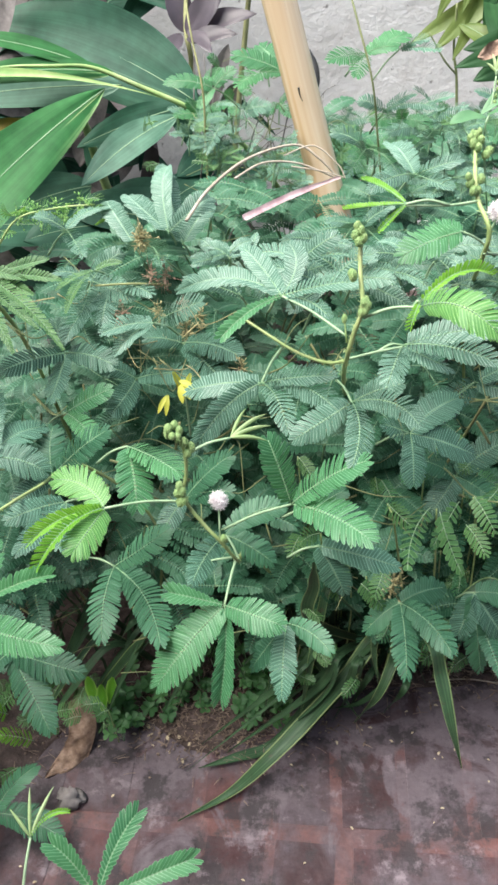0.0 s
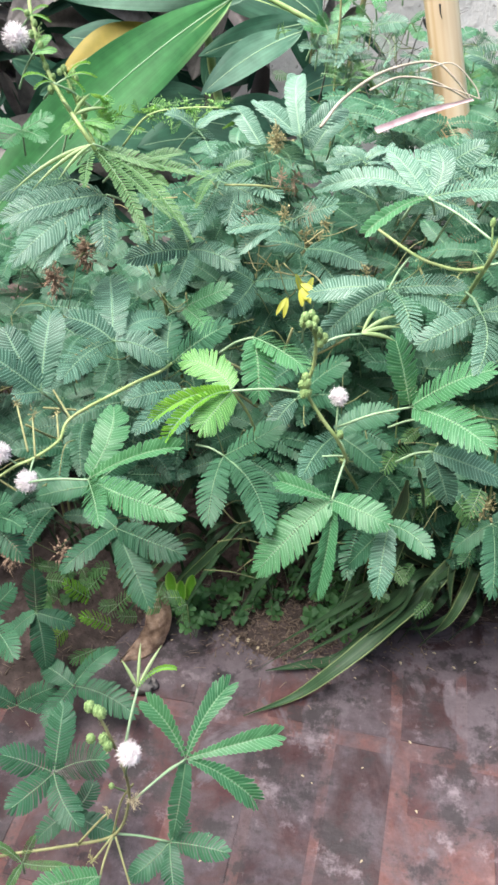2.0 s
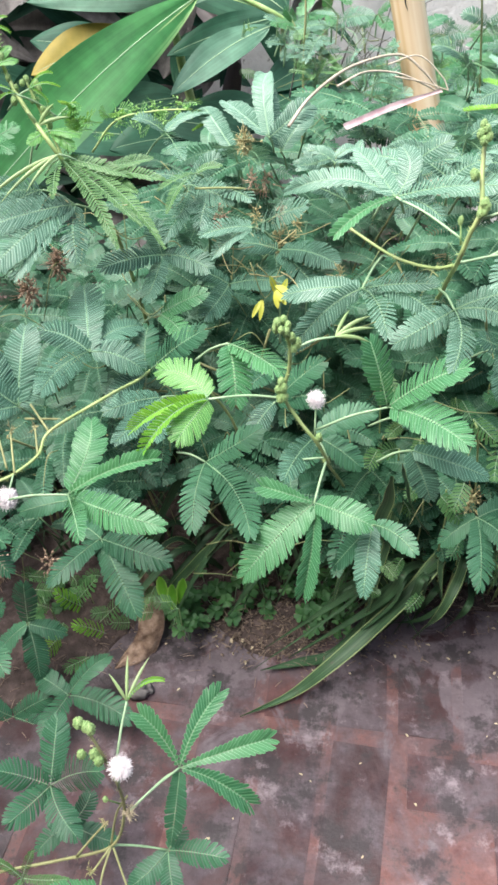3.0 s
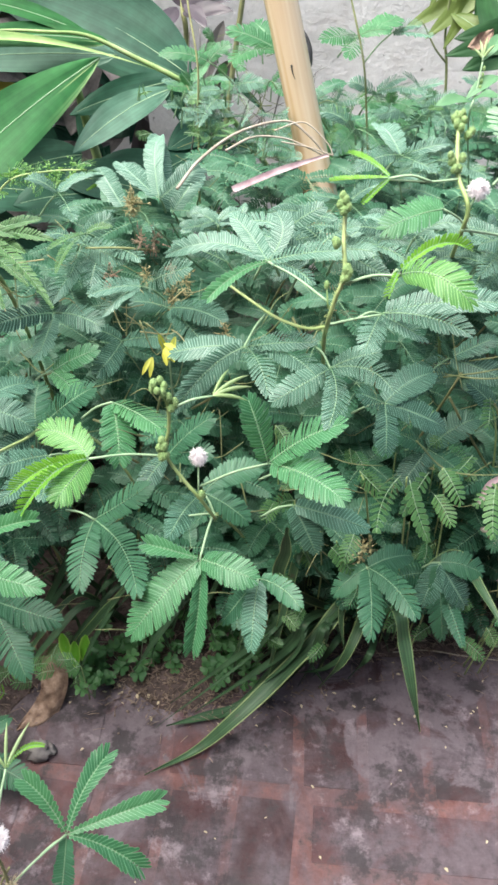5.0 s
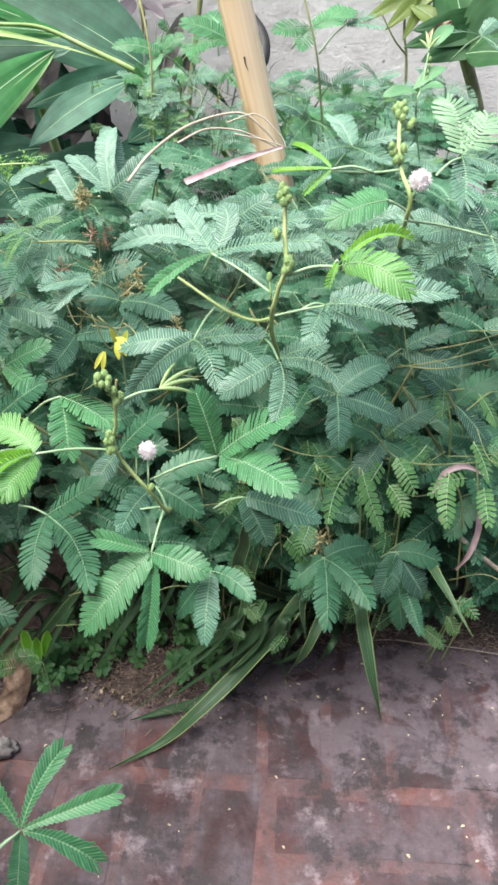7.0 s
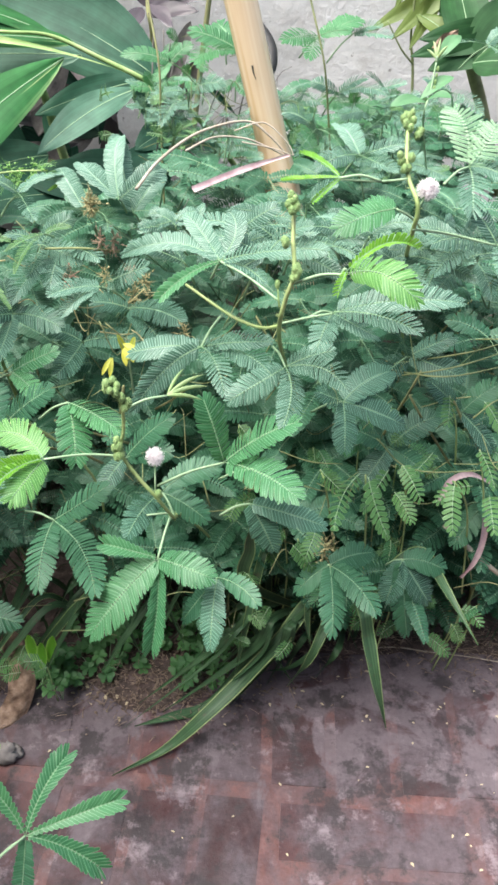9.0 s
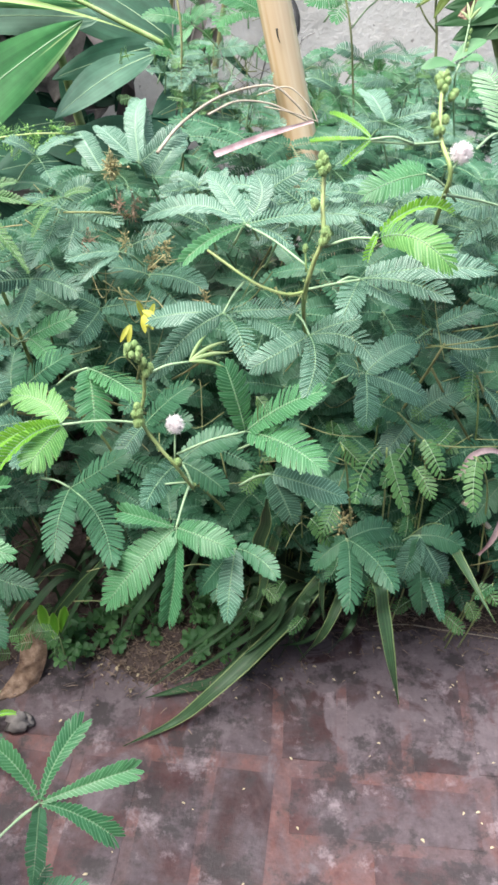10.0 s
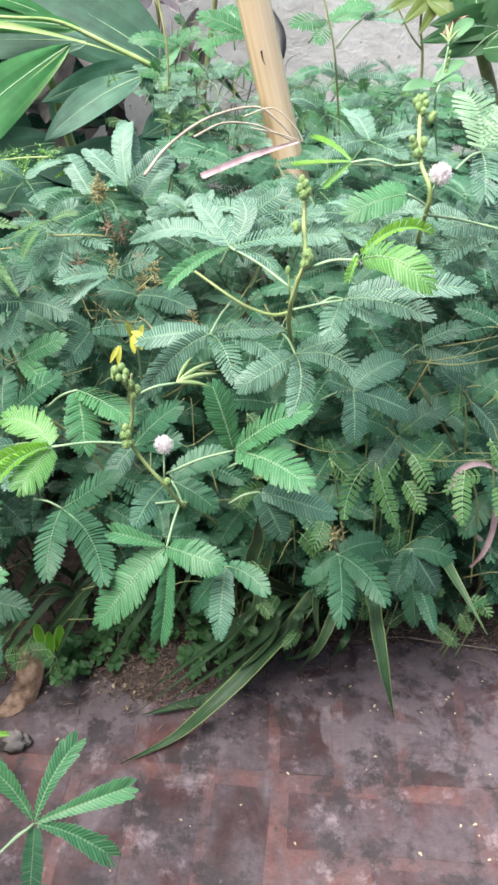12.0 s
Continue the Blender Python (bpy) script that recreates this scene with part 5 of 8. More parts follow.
leaf(rear, "d", (0.254, 0.975, 0.546), [(0.277, 0.956, 0.543), (0.229, 0.954, 0.539), (0.235, 0.970, 0.559), (0.281, 0.968, 0.559)], half=0.0150, stalk=(0.256, 0.975, 0.515))
leaf(rear, "g", (0.214, 1.107, 0.526), [(0.234, 1.088, 0.524), (0.190, 1.084, 0.516), (0.199, 1.101, 0.539), (0.235, 1.102, 0.542)], half=0.0150, stalk=(0.214, 1.105, 0.492))
leaf(rear, "d", (0.251, 1.074, 0.528), [(0.254, 1.050, 0.519), (0.248, 1.052, 0.521), (0.234, 1.069, 0.541), (0.285, 1.062, 0.536)], half=0.0150, stalk=(0.255, 1.073, 0.495))
leaf(rear, "d", (0.245, 0.965, 0.612), [(0.250, 0.943, 0.605), (0.224, 0.944, 0.606), (0.231, 0.960, 0.625), (0.265, 0.955, 0.621)], half=0.0150, stalk=(0.260, 0.967, 0.583))
leaf(rear, "g", (0.190, 1.179, 0.512), [(0.224, 1.160, 0.510), (0.145, 1.163, 0.510), (0.149, 1.171, 0.520), (0.221, 1.174, 0.527)], half=0.0150, stalk=(0.192, 1.176, 0.477))
leaf(rear, "n", (0.122, 1.070, 0.551), [(0.133, 1.047, 0.544), (0.120, 1.048, 0.544), (0.108, 1.068, 0.569), (0.141, 1.062, 0.563)], half=0.0150, stalk=(0.127, 1.069, 0.519))
leaf(rear, "d", (0.164, 1.023, 0.562), [(0.197, 1.009, 0.567), (0.157, 1.002, 0.556), (0.157, 1.018, 0.576), (0.195, 1.015, 0.574)], half=0.0150, stalk=(0.154, 1.023, 0.530))
leaf(rear, "g", (0.154, 1.012, 0.575), [(0.172, 0.988, 0.567), (0.125, 0.994, 0.573), (0.132, 1.005, 0.587), (0.177, 1.003, 0.586)], half=0.0150, stalk=(0.158, 1.012, 0.545))
leaf(rear, "d", (0.172, 1.106, 0.483), [(0.197, 1.090, 0.486), (0.148, 1.087, 0.480), (0.143, 1.101, 0.497), (0.202, 1.096, 0.494)], half=0.0150, stalk=(0.187, 1.103, 0.450))
leaf(rear, "d", (0.211, 0.964, 0.555), [(0.240, 0.945, 0.554), (0.191, 0.941, 0.546), (0.184, 0.952, 0.559), (0.224, 0.959, 0.570)], half=0.0150, stalk=(0.212, 0.964, 0.524))
leaf(rear, "g", (0.224, 1.165, 0.473), [(0.242, 1.144, 0.469), (0.199, 1.146, 0.469), (0.180, 1.154, 0.477), (0.234, 1.162, 0.490)], half=0.0150, stalk=(0.232, 1.162, 0.438))
leaf(rear, "n", (0.269, 1.029, 0.597), [(0.302, 1.013, 0.600), (0.243, 1.011, 0.595), (0.229, 1.017, 0.601), (0.272, 1.026, 0.615)], half=0.0150, stalk=(0.271, 1.030, 0.567))
leaf(rear, "d", (0.203, 1.024, 0.569), [(0.216, 1.004, 0.566), (0.183, 1.005, 0.564), (0.168, 1.018, 0.580), (0.226, 1.018, 0.583)], half=0.0150, stalk=(0.198, 1.025, 0.538))
leaf(rear, "g", (0.261, 1.184, 0.562), [(0.269, 1.158, 0.552), (0.229, 1.161, 0.553), (0.253, 1.180, 0.578), (0.266, 1.180, 0.579)], half=0.0150, stalk=(0.271, 1.182, 0.529))
leaf(rear, "d", (0.123, 1.080, 0.585), [(0.154, 1.067, 0.591), (0.088, 1.064, 0.583), (0.086, 1.068, 0.588), (0.131, 1.078, 0.604)], half=0.0150, stalk=(0.126, 1.080, 0.554))
leaf(rear, "d", (0.244, 1.057, 0.548), [(0.245, 1.035, 0.542), (0.214, 1.042, 0.549), (0.214, 1.046, 0.553), (0.243, 1.056, 0.568)], half=0.0150, stalk=(0.253, 1.057, 0.517))
leaf(rear, "g", (0.176, 1.162, 0.529), [(0.196, 1.141, 0.525), (0.148, 1.144, 0.527), (0.135, 1.149, 0.532), (0.213, 1.152, 0.539)], half=0.0150, stalk=(0.189, 1.159, 0.496))
leaf(rear, "n", (0.283, 1.160, 0.474), [(0.301, 1.139, 0.471), (0.254, 1.140, 0.469), (0.263, 1.156, 0.490), (0.283, 1.157, 0.491)], half=0.0150, stalk=(0.296, 1.156, 0.439))
leaf(rear, "d", (0.248, 1.027, 0.560), [(0.260, 1.005, 0.554), (0.227, 1.008, 0.555), (0.242, 1.024, 0.576), (0.263, 1.020, 0.573)], half=0.0150, stalk=(0.262, 1.027, 0.529))
leaf(rear, "g", (0.202, 1.059, 0.553), [(0.214, 1.037, 0.547), (0.172, 1.040, 0.547), (0.163, 1.049, 0.558), (0.203, 1.055, 0.568)], half=0.0150, stalk=(0.208, 1.059, 0.521))
leaf(rear, "d", (0.181, 1.200, 0.511), [(0.184, 1.177, 0.503), (0.145, 1.180, 0.504), (0.155, 1.195, 0.523), (0.186, 1.196, 0.527)], half=0.0150, stalk=(0.181, 1.197, 0.476))
leaf(rear, "d", (-0.027, 1.025, 0.576), [(-0.013, 1.007, 0.574), (-0.060, 1.010, 0.576), (-0.047, 1.017, 0.585), (0.002, 1.014, 0.585)], half=0.0130, stalk=(-0.028, 1.026, 0.546))
leaf(rear, "d", (0.039, 0.922, 0.590), [(0.060, 0.908, 0.595), (0.032, 0.902, 0.586), (0.033, 0.916, 0.603), (0.044, 0.915, 0.602)], half=0.0130, stalk=(0.036, 0.924, 0.561))
leaf(rear, "n", (-0.023, 0.972, 0.573), [(0.005, 0.957, 0.577), (-0.031, 0.953, 0.570), (-0.038, 0.963, 0.582), (-0.014, 0.967, 0.588)], half=0.0130, stalk=(-0.029, 0.973, 0.542))
leaf(rear, "d", (0.023, 0.986, 0.550), [(0.028, 0.964, 0.544), (0.007, 0.964, 0.543), (0.001, 0.974, 0.554), (0.027, 0.981, 0.565)], half=0.0130, stalk=(0.026, 0.987, 0.520))
leaf(rear, "d", (0.003, 1.000, 0.565), [(0.027, 0.983, 0.566), (-0.024, 0.982, 0.561), (-0.000, 0.995, 0.579), (0.022, 0.996, 0.582)], half=0.0130, stalk=(0.011, 1.001, 0.535))
leaf(rear, "n", (-0.018, 0.976, 0.578), [(0.006, 0.959, 0.579), (-0.041, 0.962, 0.580), (-0.034, 0.968, 0.588), (0.004, 0.968, 0.590)], half=0.0130, stalk=(-0.029, 0.978, 0.548))
leaf(rear, "d", (-0.014, 1.029, 0.575), [(-0.005, 1.008, 0.570), (-0.020, 1.009, 0.571), (-0.031, 1.023, 0.587), (0.016, 1.017, 0.582)], half=0.0130, stalk=(-0.023, 1.029, 0.544))
leaf(rear, "d", (0.055, 0.920, 0.565), [(0.075, 0.906, 0.569), (0.055, 0.897, 0.558), (0.051, 0.915, 0.579), (0.080, 0.910, 0.575)], half=0.0130, stalk=(0.053, 0.921, 0.535))
leaf(rear, "n", (0.031, 1.043, 0.552), [(0.051, 1.026, 0.554), (0.029, 1.019, 0.544), (0.017, 1.039, 0.568), (0.053, 1.032, 0.561)], half=0.0130, stalk=(0.028, 1.042, 0.521))
leaf(rear, "d", (0.050, 0.971, 0.599), [(0.065, 0.950, 0.595), (0.050, 0.951, 0.595), (0.028, 0.959, 0.604), (0.063, 0.962, 0.609)], half=0.0130, stalk=(0.055, 0.972, 0.570))
leaf(rear, "d", (0.048, 1.000, 0.563), [(0.075, 0.981, 0.562), (0.043, 0.976, 0.555), (0.022, 0.990, 0.570), (0.069, 0.993, 0.576)], half=0.0130, stalk=(0.038, 1.000, 0.532))
leaf(rear, "n", (-0.024, 0.978, 0.563), [(-0.010, 0.959, 0.562), (-0.040, 0.961, 0.563), (-0.043, 0.965, 0.567), (-0.001, 0.965, 0.569)], half=0.0130, stalk=(-0.027, 0.978, 0.533))
leaf(upper, "f", (-0.258, 0.686, 0.643), [(-0.239, 0.697, 0.653), (-0.234, 0.696, 0.642), (-0.243, 0.687, 0.632)], half=0.0070)
leaf(upper, "y", (-0.287, 0.696, 0.658), [(-0.275, 0.708, 0.670), (-0.268, 0.701, 0.661)], half=0.0080)
leaf(upper, "y", (-0.243, 0.678, 0.612), [(-0.216, 0.678, 0.609), (-0.220, 0.669, 0.600), (-0.259, 0.663, 0.606)], half=0.0090)
leaf(upper, "f", (-0.294, 0.716, 0.681), [(-0.279, 0.723, 0.688), (-0.275, 0.715, 0.678), (-0.309, 0.717, 0.684)], half=0.0060)
leaf(low, "o", (-0.093, 0.304, 0.267), [(-0.129, 0.331, 0.301), (-0.066, 0.360, 0.295), (-0.021, 0.338, 0.265), (-0.034, 0.300, 0.223)], half=0.0165, bright="oooo", stalk=(-0.128, 0.272, 0.254))
leaf(low, "k", (-0.093, 0.304, 0.264), [(-0.099, 0.272, 0.196)], half=0.0098, stalk=(-0.110, 0.290, 0.262))
leaf(low, "k", (-0.102, 0.275, 0.185), [(-0.092, 0.241, 0.165), (-0.051, 0.272, 0.187), (-0.133, 0.250, 0.161), (-0.091, 0.292, 0.194)], stalk=(-0.146, 0.268, 0.202))
leaf(low, "g", (-0.149, 0.237, 0.197), [(-0.199, 0.217, 0.200), (-0.168, 0.213, 0.191)], stalk=(-0.151, 0.233, 0.182))
leaf(middle, "g", (-0.002, 0.450, 0.420), [(-0.058, 0.418, 0.357), (-0.006, 0.415, 0.345), (0.045, 0.429, 0.420), (-0.047, 0.451, 0.434)], half=0.0170, bright="ghgo", stalk=(0.006, 0.485, 0.434))
leaf(middle, "d", (0.045, 0.450, 0.400), [(0.080, 0.424, 0.396), (0.041, 0.410, 0.355), (0.016, 0.441, 0.353)], half=0.0135)
leaf(middle, "g", (0.047, 0.481, 0.494), [(0.105, 0.437, 0.498), (0.028, 0.498, 0.546), (0.103, 0.481, 0.538)], half=0.0160, stalk=(-0.004, 0.480, 0.469))
leaf(left, "y", (-0.083, 0.457, 0.511), [(-0.127, 0.489, 0.513), (-0.144, 0.456, 0.476), (-0.126, 0.413, 0.495), (-0.103, 0.419, 0.500)], half=0.0165, bright="yffy", stalk=(-0.029, 0.478, 0.499))
leaf(middle, "g", (-0.076, 0.523, 0.514), [(-0.029, 0.492, 0.510), (-0.065, 0.480, 0.482)], half=0.0175, bright="gg", stalk=(-0.105, 0.541, 0.483))
leaf(left, "g", (-0.180, 0.405, 0.457), [(-0.176, 0.476, 0.473), (-0.111, 0.413, 0.493), (-0.102, 0.374, 0.463), (-0.158, 0.356, 0.463)], half=0.0125, bright="ghgg", stalk=(-0.236, 0.408, 0.441))
leaf(left, "d", (-0.190, 0.441, 0.415), [(-0.237, 0.434, 0.402), (-0.149, 0.434, 0.422), (-0.156, 0.468, 0.432)], half=0.0120)
leaf(left, "d", (-0.095, 0.508, 0.401), [(-0.099, 0.442, 0.381), (-0.047, 0.427, 0.397), (-0.056, 0.470, 0.397), (-0.046, 0.523, 0.432)], half=0.0165, stalk=(-0.121, 0.518, 0.401))
leaf(middle, "d", (-0.003, 0.508, 0.437), [(0.038, 0.501, 0.411), (-0.028, 0.456, 0.434), (0.047, 0.532, 0.449)], half=0.0155, stalk=(0.008, 0.495, 0.422))
leaf(middle, "d", (-0.040, 0.566, 0.424), [(0.002, 0.580, 0.464), (-0.060, 0.543, 0.404), (0.004, 0.559, 0.439)], half=0.0165)
leaf(right, "d", (0.025, 0.572, 0.539), [(-0.041, 0.602, 0.510), (-0.033, 0.548, 0.486), (0.084, 0.563, 0.552), (0.088, 0.533, 0.536), (0.047, 0.525, 0.523)], half=0.0150, stalk=(0.041, 0.611, 0.547))
leaf(right, "d", (0.091, 0.529, 0.551), [(0.089, 0.477, 0.529), (0.137, 0.490, 0.558), (0.045, 0.511, 0.527), (0.129, 0.531, 0.567)], half=0.0145, stalk=(0.082, 0.561, 0.549))
leaf(left, "d", (-0.202, 0.570, 0.464), [(-0.228, 0.664, 0.476), (-0.247, 0.579, 0.480), (-0.167, 0.633, 0.454), (-0.231, 0.507, 0.464), (-0.154, 0.575, 0.445)], half=0.0185)
leaf(left, "d", (-0.249, 0.509, 0.449), [(-0.256, 0.577, 0.488), (-0.289, 0.546, 0.486), (-0.222, 0.535, 0.466), (-0.268, 0.494, 0.454), (-0.295, 0.515, 0.481)], half=0.0180)
leaf(left, "d", (-0.158, 0.587, 0.430), [(-0.163, 0.634, 0.455), (-0.101, 0.588, 0.484), (-0.189, 0.556, 0.417)], half=0.0165)
leaf(left, "d", (-0.135, 0.540, 0.443), [(-0.183, 0.517, 0.441), (-0.166, 0.481, 0.438), (-0.133, 0.490, 0.435)], half=0.0145)
leaf(left, "g", (-0.155, 0.651, 0.453), [(-0.109, 0.658, 0.477), (-0.120, 0.614, 0.447)], half=0.0130)
leaf(right, "d", (0.039, 0.538, 0.632), [(-0.004, 0.503, 0.618), (-0.042, 0.612, 0.598), (0.010, 0.606, 0.638), (0.095, 0.537, 0.644), (0.073, 0.521, 0.624), (0.046, 0.606, 0.641)], half=0.0112, bright="oeeeee")
leaf(right, "d", (0.050, 0.605, 0.623), [(0.009, 0.635, 0.617), (0.083, 0.607, 0.648), (0.100, 0.589, 0.637), (0.020, 0.591, 0.604)], half=0.0125)
leaf(right, "d", (0.072, 0.582, 0.616), [(0.108, 0.585, 0.643), (0.121, 0.572, 0.628), (0.043, 0.577, 0.598), (0.033, 0.605, 0.622)], half=0.0125)
leaf(rear, "d", (-0.053, 0.799, 0.552), [(-0.083, 0.944, 0.582), (-0.030, 0.874, 0.567), (-0.102, 0.885, 0.557)], half=0.0150)
leaf(rear, "d", (-0.099, 0.794, 0.552), [(-0.144, 0.899, 0.558), (-0.109, 0.744, 0.575), (-0.064, 0.704, 0.574)], half=0.0150)
leaf(rear, "d", (-0.063, 0.773, 0.576), [(-0.076, 0.917, 0.589), (-0.120, 0.898, 0.563), (-0.024, 0.831, 0.589)], half=0.0150)
leaf(upper, "n", (-0.235, 0.670, 0.592), [(-0.173, 0.671, 0.577), (-0.231, 0.622, 0.577), (-0.175, 0.606, 0.543), (-0.160, 0.632, 0.551), (-0.141, 0.633, 0.530)], half=0.0120)
leaf(upper, "d", (-0.221, 0.651, 0.560), [(-0.215, 0.612, 0.523), (-0.295, 0.589, 0.517), (-0.314, 0.625, 0.539), (-0.268, 0.592, 0.516)], half=0.0180)
leaf(upper, "d", (-0.267, 0.705, 0.546), [(-0.338, 0.686, 0.533), (-0.309, 0.642, 0.519), (-0.294, 0.661, 0.519)], half=0.0180)
leaf(upper, "d", (-0.156, 0.687, 0.495), [(-0.210, 0.650, 0.498), (-0.167, 0.644, 0.467), (-0.105, 0.671, 0.491), (-0.168, 0.709, 0.521)], half=0.0180)
leaf(upper, "d", (-0.116, 0.742, 0.534), [(-0.157, 0.681, 0.508), (-0.156, 0.772, 0.532), (-0.072, 0.705, 0.546), (-0.122, 0.694, 0.519)], half=0.0170)
leaf(upper, "d", (-0.069, 0.671, 0.536), [(-0.119, 0.667, 0.527), (-0.107, 0.661, 0.509), (-0.021, 0.634, 0.578)], half=0.0150)
leaf(middle, "d", (-0.047, 0.689, 0.505), [(0.009, 0.645, 0.518), (-0.002, 0.636, 0.489), (-0.085, 0.690, 0.510)], half=0.0170)
leaf(middle, "d", (-0.094, 0.692, 0.464), [(-0.133, 0.698, 0.475), (-0.115, 0.651, 0.449), (-0.034, 0.670, 0.482)], half=0.0170)
leaf(low, "k", (-0.307, 0.535, 0.110), [(-0.267, 0.545, 0.084), (-0.305, 0.546, 0.173), (-0.295, 0.506, 0.041), (-0.351, 0.510, 0.066)], half=0.0165)
leaf(left, "k", (-0.187, 0.478, 0.328), [(-0.145, 0.422, 0.289), (-0.228, 0.434, 0.311), (-0.119, 0.457, 0.326), (-0.221, 0.499, 0.326)], half=0.0165)
leaf(low, "k", (-0.218, 0.330, 0.162), [(-0.162, 0.322, 0.216), (-0.224, 0.391, 0.183), (-0.185, 0.291, 0.144), (-0.264, 0.326, 0.192), (-0.247, 0.288, 0.166)], half=0.0180)
leaf(low, "k", (-0.257, 0.487, 0.049), [(-0.220, 0.541, 0.057), (-0.306, 0.517, 0.039), (-0.178, 0.464, 0.044), (-0.275, 0.436, 0.042)], half=0.0180)
leaf(low, "k", (-0.304, 0.429, 0.235), [(-0.276, 0.446, 0.272), (-0.264, 0.394, 0.231), (-0.328, 0.461, 0.274)], half=0.0160)
leaf(left, "d", (-0.292, 0.447, 0.354), [(-0.248, 0.430, 0.369), (-0.266, 0.452, 0.377), (-0.251, 0.429, 0.328)], half=0.0160)
leaf(right, "y", (0.120, 0.475, 0.658), [(0.166, 0.446, 0.655)], half=0.0145, sag=0.16, face=Vector((0.15, -0.75, 0.65)), stalk=(0.089, 0.489, 0.643))
leaf(right, "f", (0.120, 0.477, 0.659), [(0.172, 0.510, 0.662), (0.114, 0.468, 0.645)], half=0.0135, stalk=(0.117, 0.477, 0.657))
leaf(right, "d", (0.119, 0.509, 0.611), [(0.106, 0.480, 0.595), (0.176, 0.471, 0.620), (0.220, 0.536, 0.609), (0.154, 0.496, 0.598)], half=0.0145, stalk=(0.102, 0.501, 0.611))
leaf(right, "f", (0.119, 0.555, 0.690), [(0.093, 0.597, 0.691), (0.079, 0.572, 0.679), (0.098, 0.531, 0.680)], half=0.0090, sag=-0.16, stalk=(0.149, 0.563, 0.686))
leaf(right, "g", (0.170, 0.598, 0.652), [(0.120, 0.581, 0.639), (0.144, 0.612, 0.647)], half=0.0165)
leaf(right, "g", (0.233, 0.650, 0.668), [(0.226, 0.716, 0.698), (0.262, 0.693, 0.693), (0.234, 0.611, 0.640), (0.262, 0.631, 0.667)], half=0.0215, bright="ppdd", stalk=(0.202, 0.597, 0.673))
leaf(right, "d", (0.257, 0.610, 0.621), [(0.198, 0.572, 0.611), (0.195, 0.587, 0.630), (0.236, 0.638, 0.643), (0.261, 0.579, 0.603)], half=0.0165)
leaf(right, "d", (0.253, 0.653, 0.590), [(0.210, 0.606, 0.571), (0.269, 0.617, 0.567), (0.292, 0.641, 0.598)], half=0.0170)
leaf(right, "d", (0.149, 0.586, 0.480), [(0.214, 0.603, 0.443), (0.152, 0.556, 0.443), (0.200, 0.636, 0.484), (0.123, 0.581, 0.494)], half=0.0175)
leaf(right, "d", (0.215, 0.654, 0.486), [(0.152, 0.609, 0.468), (0.260, 0.667, 0.504), (0.271, 0.640, 0.472), (0.194, 0.645, 0.526)], half=0.0180)
leaf(right, "d", (0.213, 0.652, 0.379), [(0.159, 0.656, 0.402), (0.263, 0.673, 0.408), (0.254, 0.634, 0.359), (0.186, 0.627, 0.347)], half=0.0190)
leaf(right, "d", (0.285, 0.673, 0.410), [(0.330, 0.694, 0.438), (0.321, 0.648, 0.380), (0.247, 0.684, 0.442)], half=0.0190)
leaf(middle, "d", (0.068, 0.473, 0.460), [(0.133, 0.475, 0.435), (0.092, 0.471, 0.407)], half=0.0145)
leaf(middle, "d", (0.073, 0.549, 0.431), [(0.119, 0.546, 0.409), (0.097, 0.558, 0.443)], half=0.0170)
leaf(middle, "d", (0.150, 0.537, 0.326), [(0.119, 0.533, 0.289), (0.152, 0.476, 0.292), (0.193, 0.485, 0.316), (0.199, 0.568, 0.315)], half=0.0165)
leaf(middle, "d", (0.235, 0.594, 0.278), [(0.253, 0.571, 0.178), (0.222, 0.578, 0.226), (0.274, 0.586, 0.218), (0.286, 0.596, 0.262)], half=0.0180)
leaf(right, "d", (0.322, 0.640, 0.318), [(0.350, 0.610, 0.283), (0.290, 0.615, 0.275), (0.352, 0.637, 0.338)], half=0.0180)
herb_leaf(herb, (0.173, 0.544, 0.430), (0.197, 0.523, 0.374))
herb_leaf(herb, (0.168, 0.556, 0.424), (0.138, 0.482, 0.423))
herb_leaf(herb, (0.211, 0.581, 0.415), (0.231, 0.558, 0.388))
herb_leaf(herb, (0.263, 0.580, 0.396), (0.263, 0.548, 0.356))
herb_leaf(herb, (0.292, 0.619, 0.406), (0.306, 0.584, 0.383))
herb_leaf(herb, (0.114, 0.544, 0.344), (0.138, 0.538, 0.316))
herb_leaf(herb, (0.266, 0.663, 0.437), (0.261, 0.633, 0.421))
herb_leaf(herb, (0.304, 0.592, 0.372), (0.306, 0.557, 0.350))
herb_leaf(herb, (0.136, 0.579, 0.408), (0.156, 0.555, 0.401))
herb_leaf(herb, (0.201, 0.588, 0.403), (0.174, 0.553, 0.378))
herb_leaf(herb, (0.250, 0.623, 0.397), (0.220, 0.591, 0.387))
herb_leaf(herb, (0.289, 0.602, 0.374), (0.250, 0.587, 0.363))
herb_leaf(herb, (0.135, 0.552, 0.355), (0.125, 0.534, 0.332))
herb_leaf(herb, (0.298, 0.654, 0.438), (0.318, 0.633, 0.413))
herb_leaf(herb, (0.207, 0.575, 0.387), (0.226, 0.555, 0.364))
herb_leaf(herb, (-0.272, 0.596, 0.076), (-0.241, 0.597, 0.123), 0.013, False)
herb_leaf(herb, (-0.264, 0.593, 0.071), (-0.291, 0.582, 0.111), 0.013, True)
herb_leaf(herb, (-0.242, 0.582, 0.057), (-0.209, 0.583, 0.104), 0.013, False)
herb_leaf(herb, (-0.235, 0.578, 0.041), (-0.271, 0.566, 0.072), 0.013, True)
herb_leaf(herb, (-0.283, 0.556, 0.061), (-0.297, 0.533, 0.056), 0.013, True)
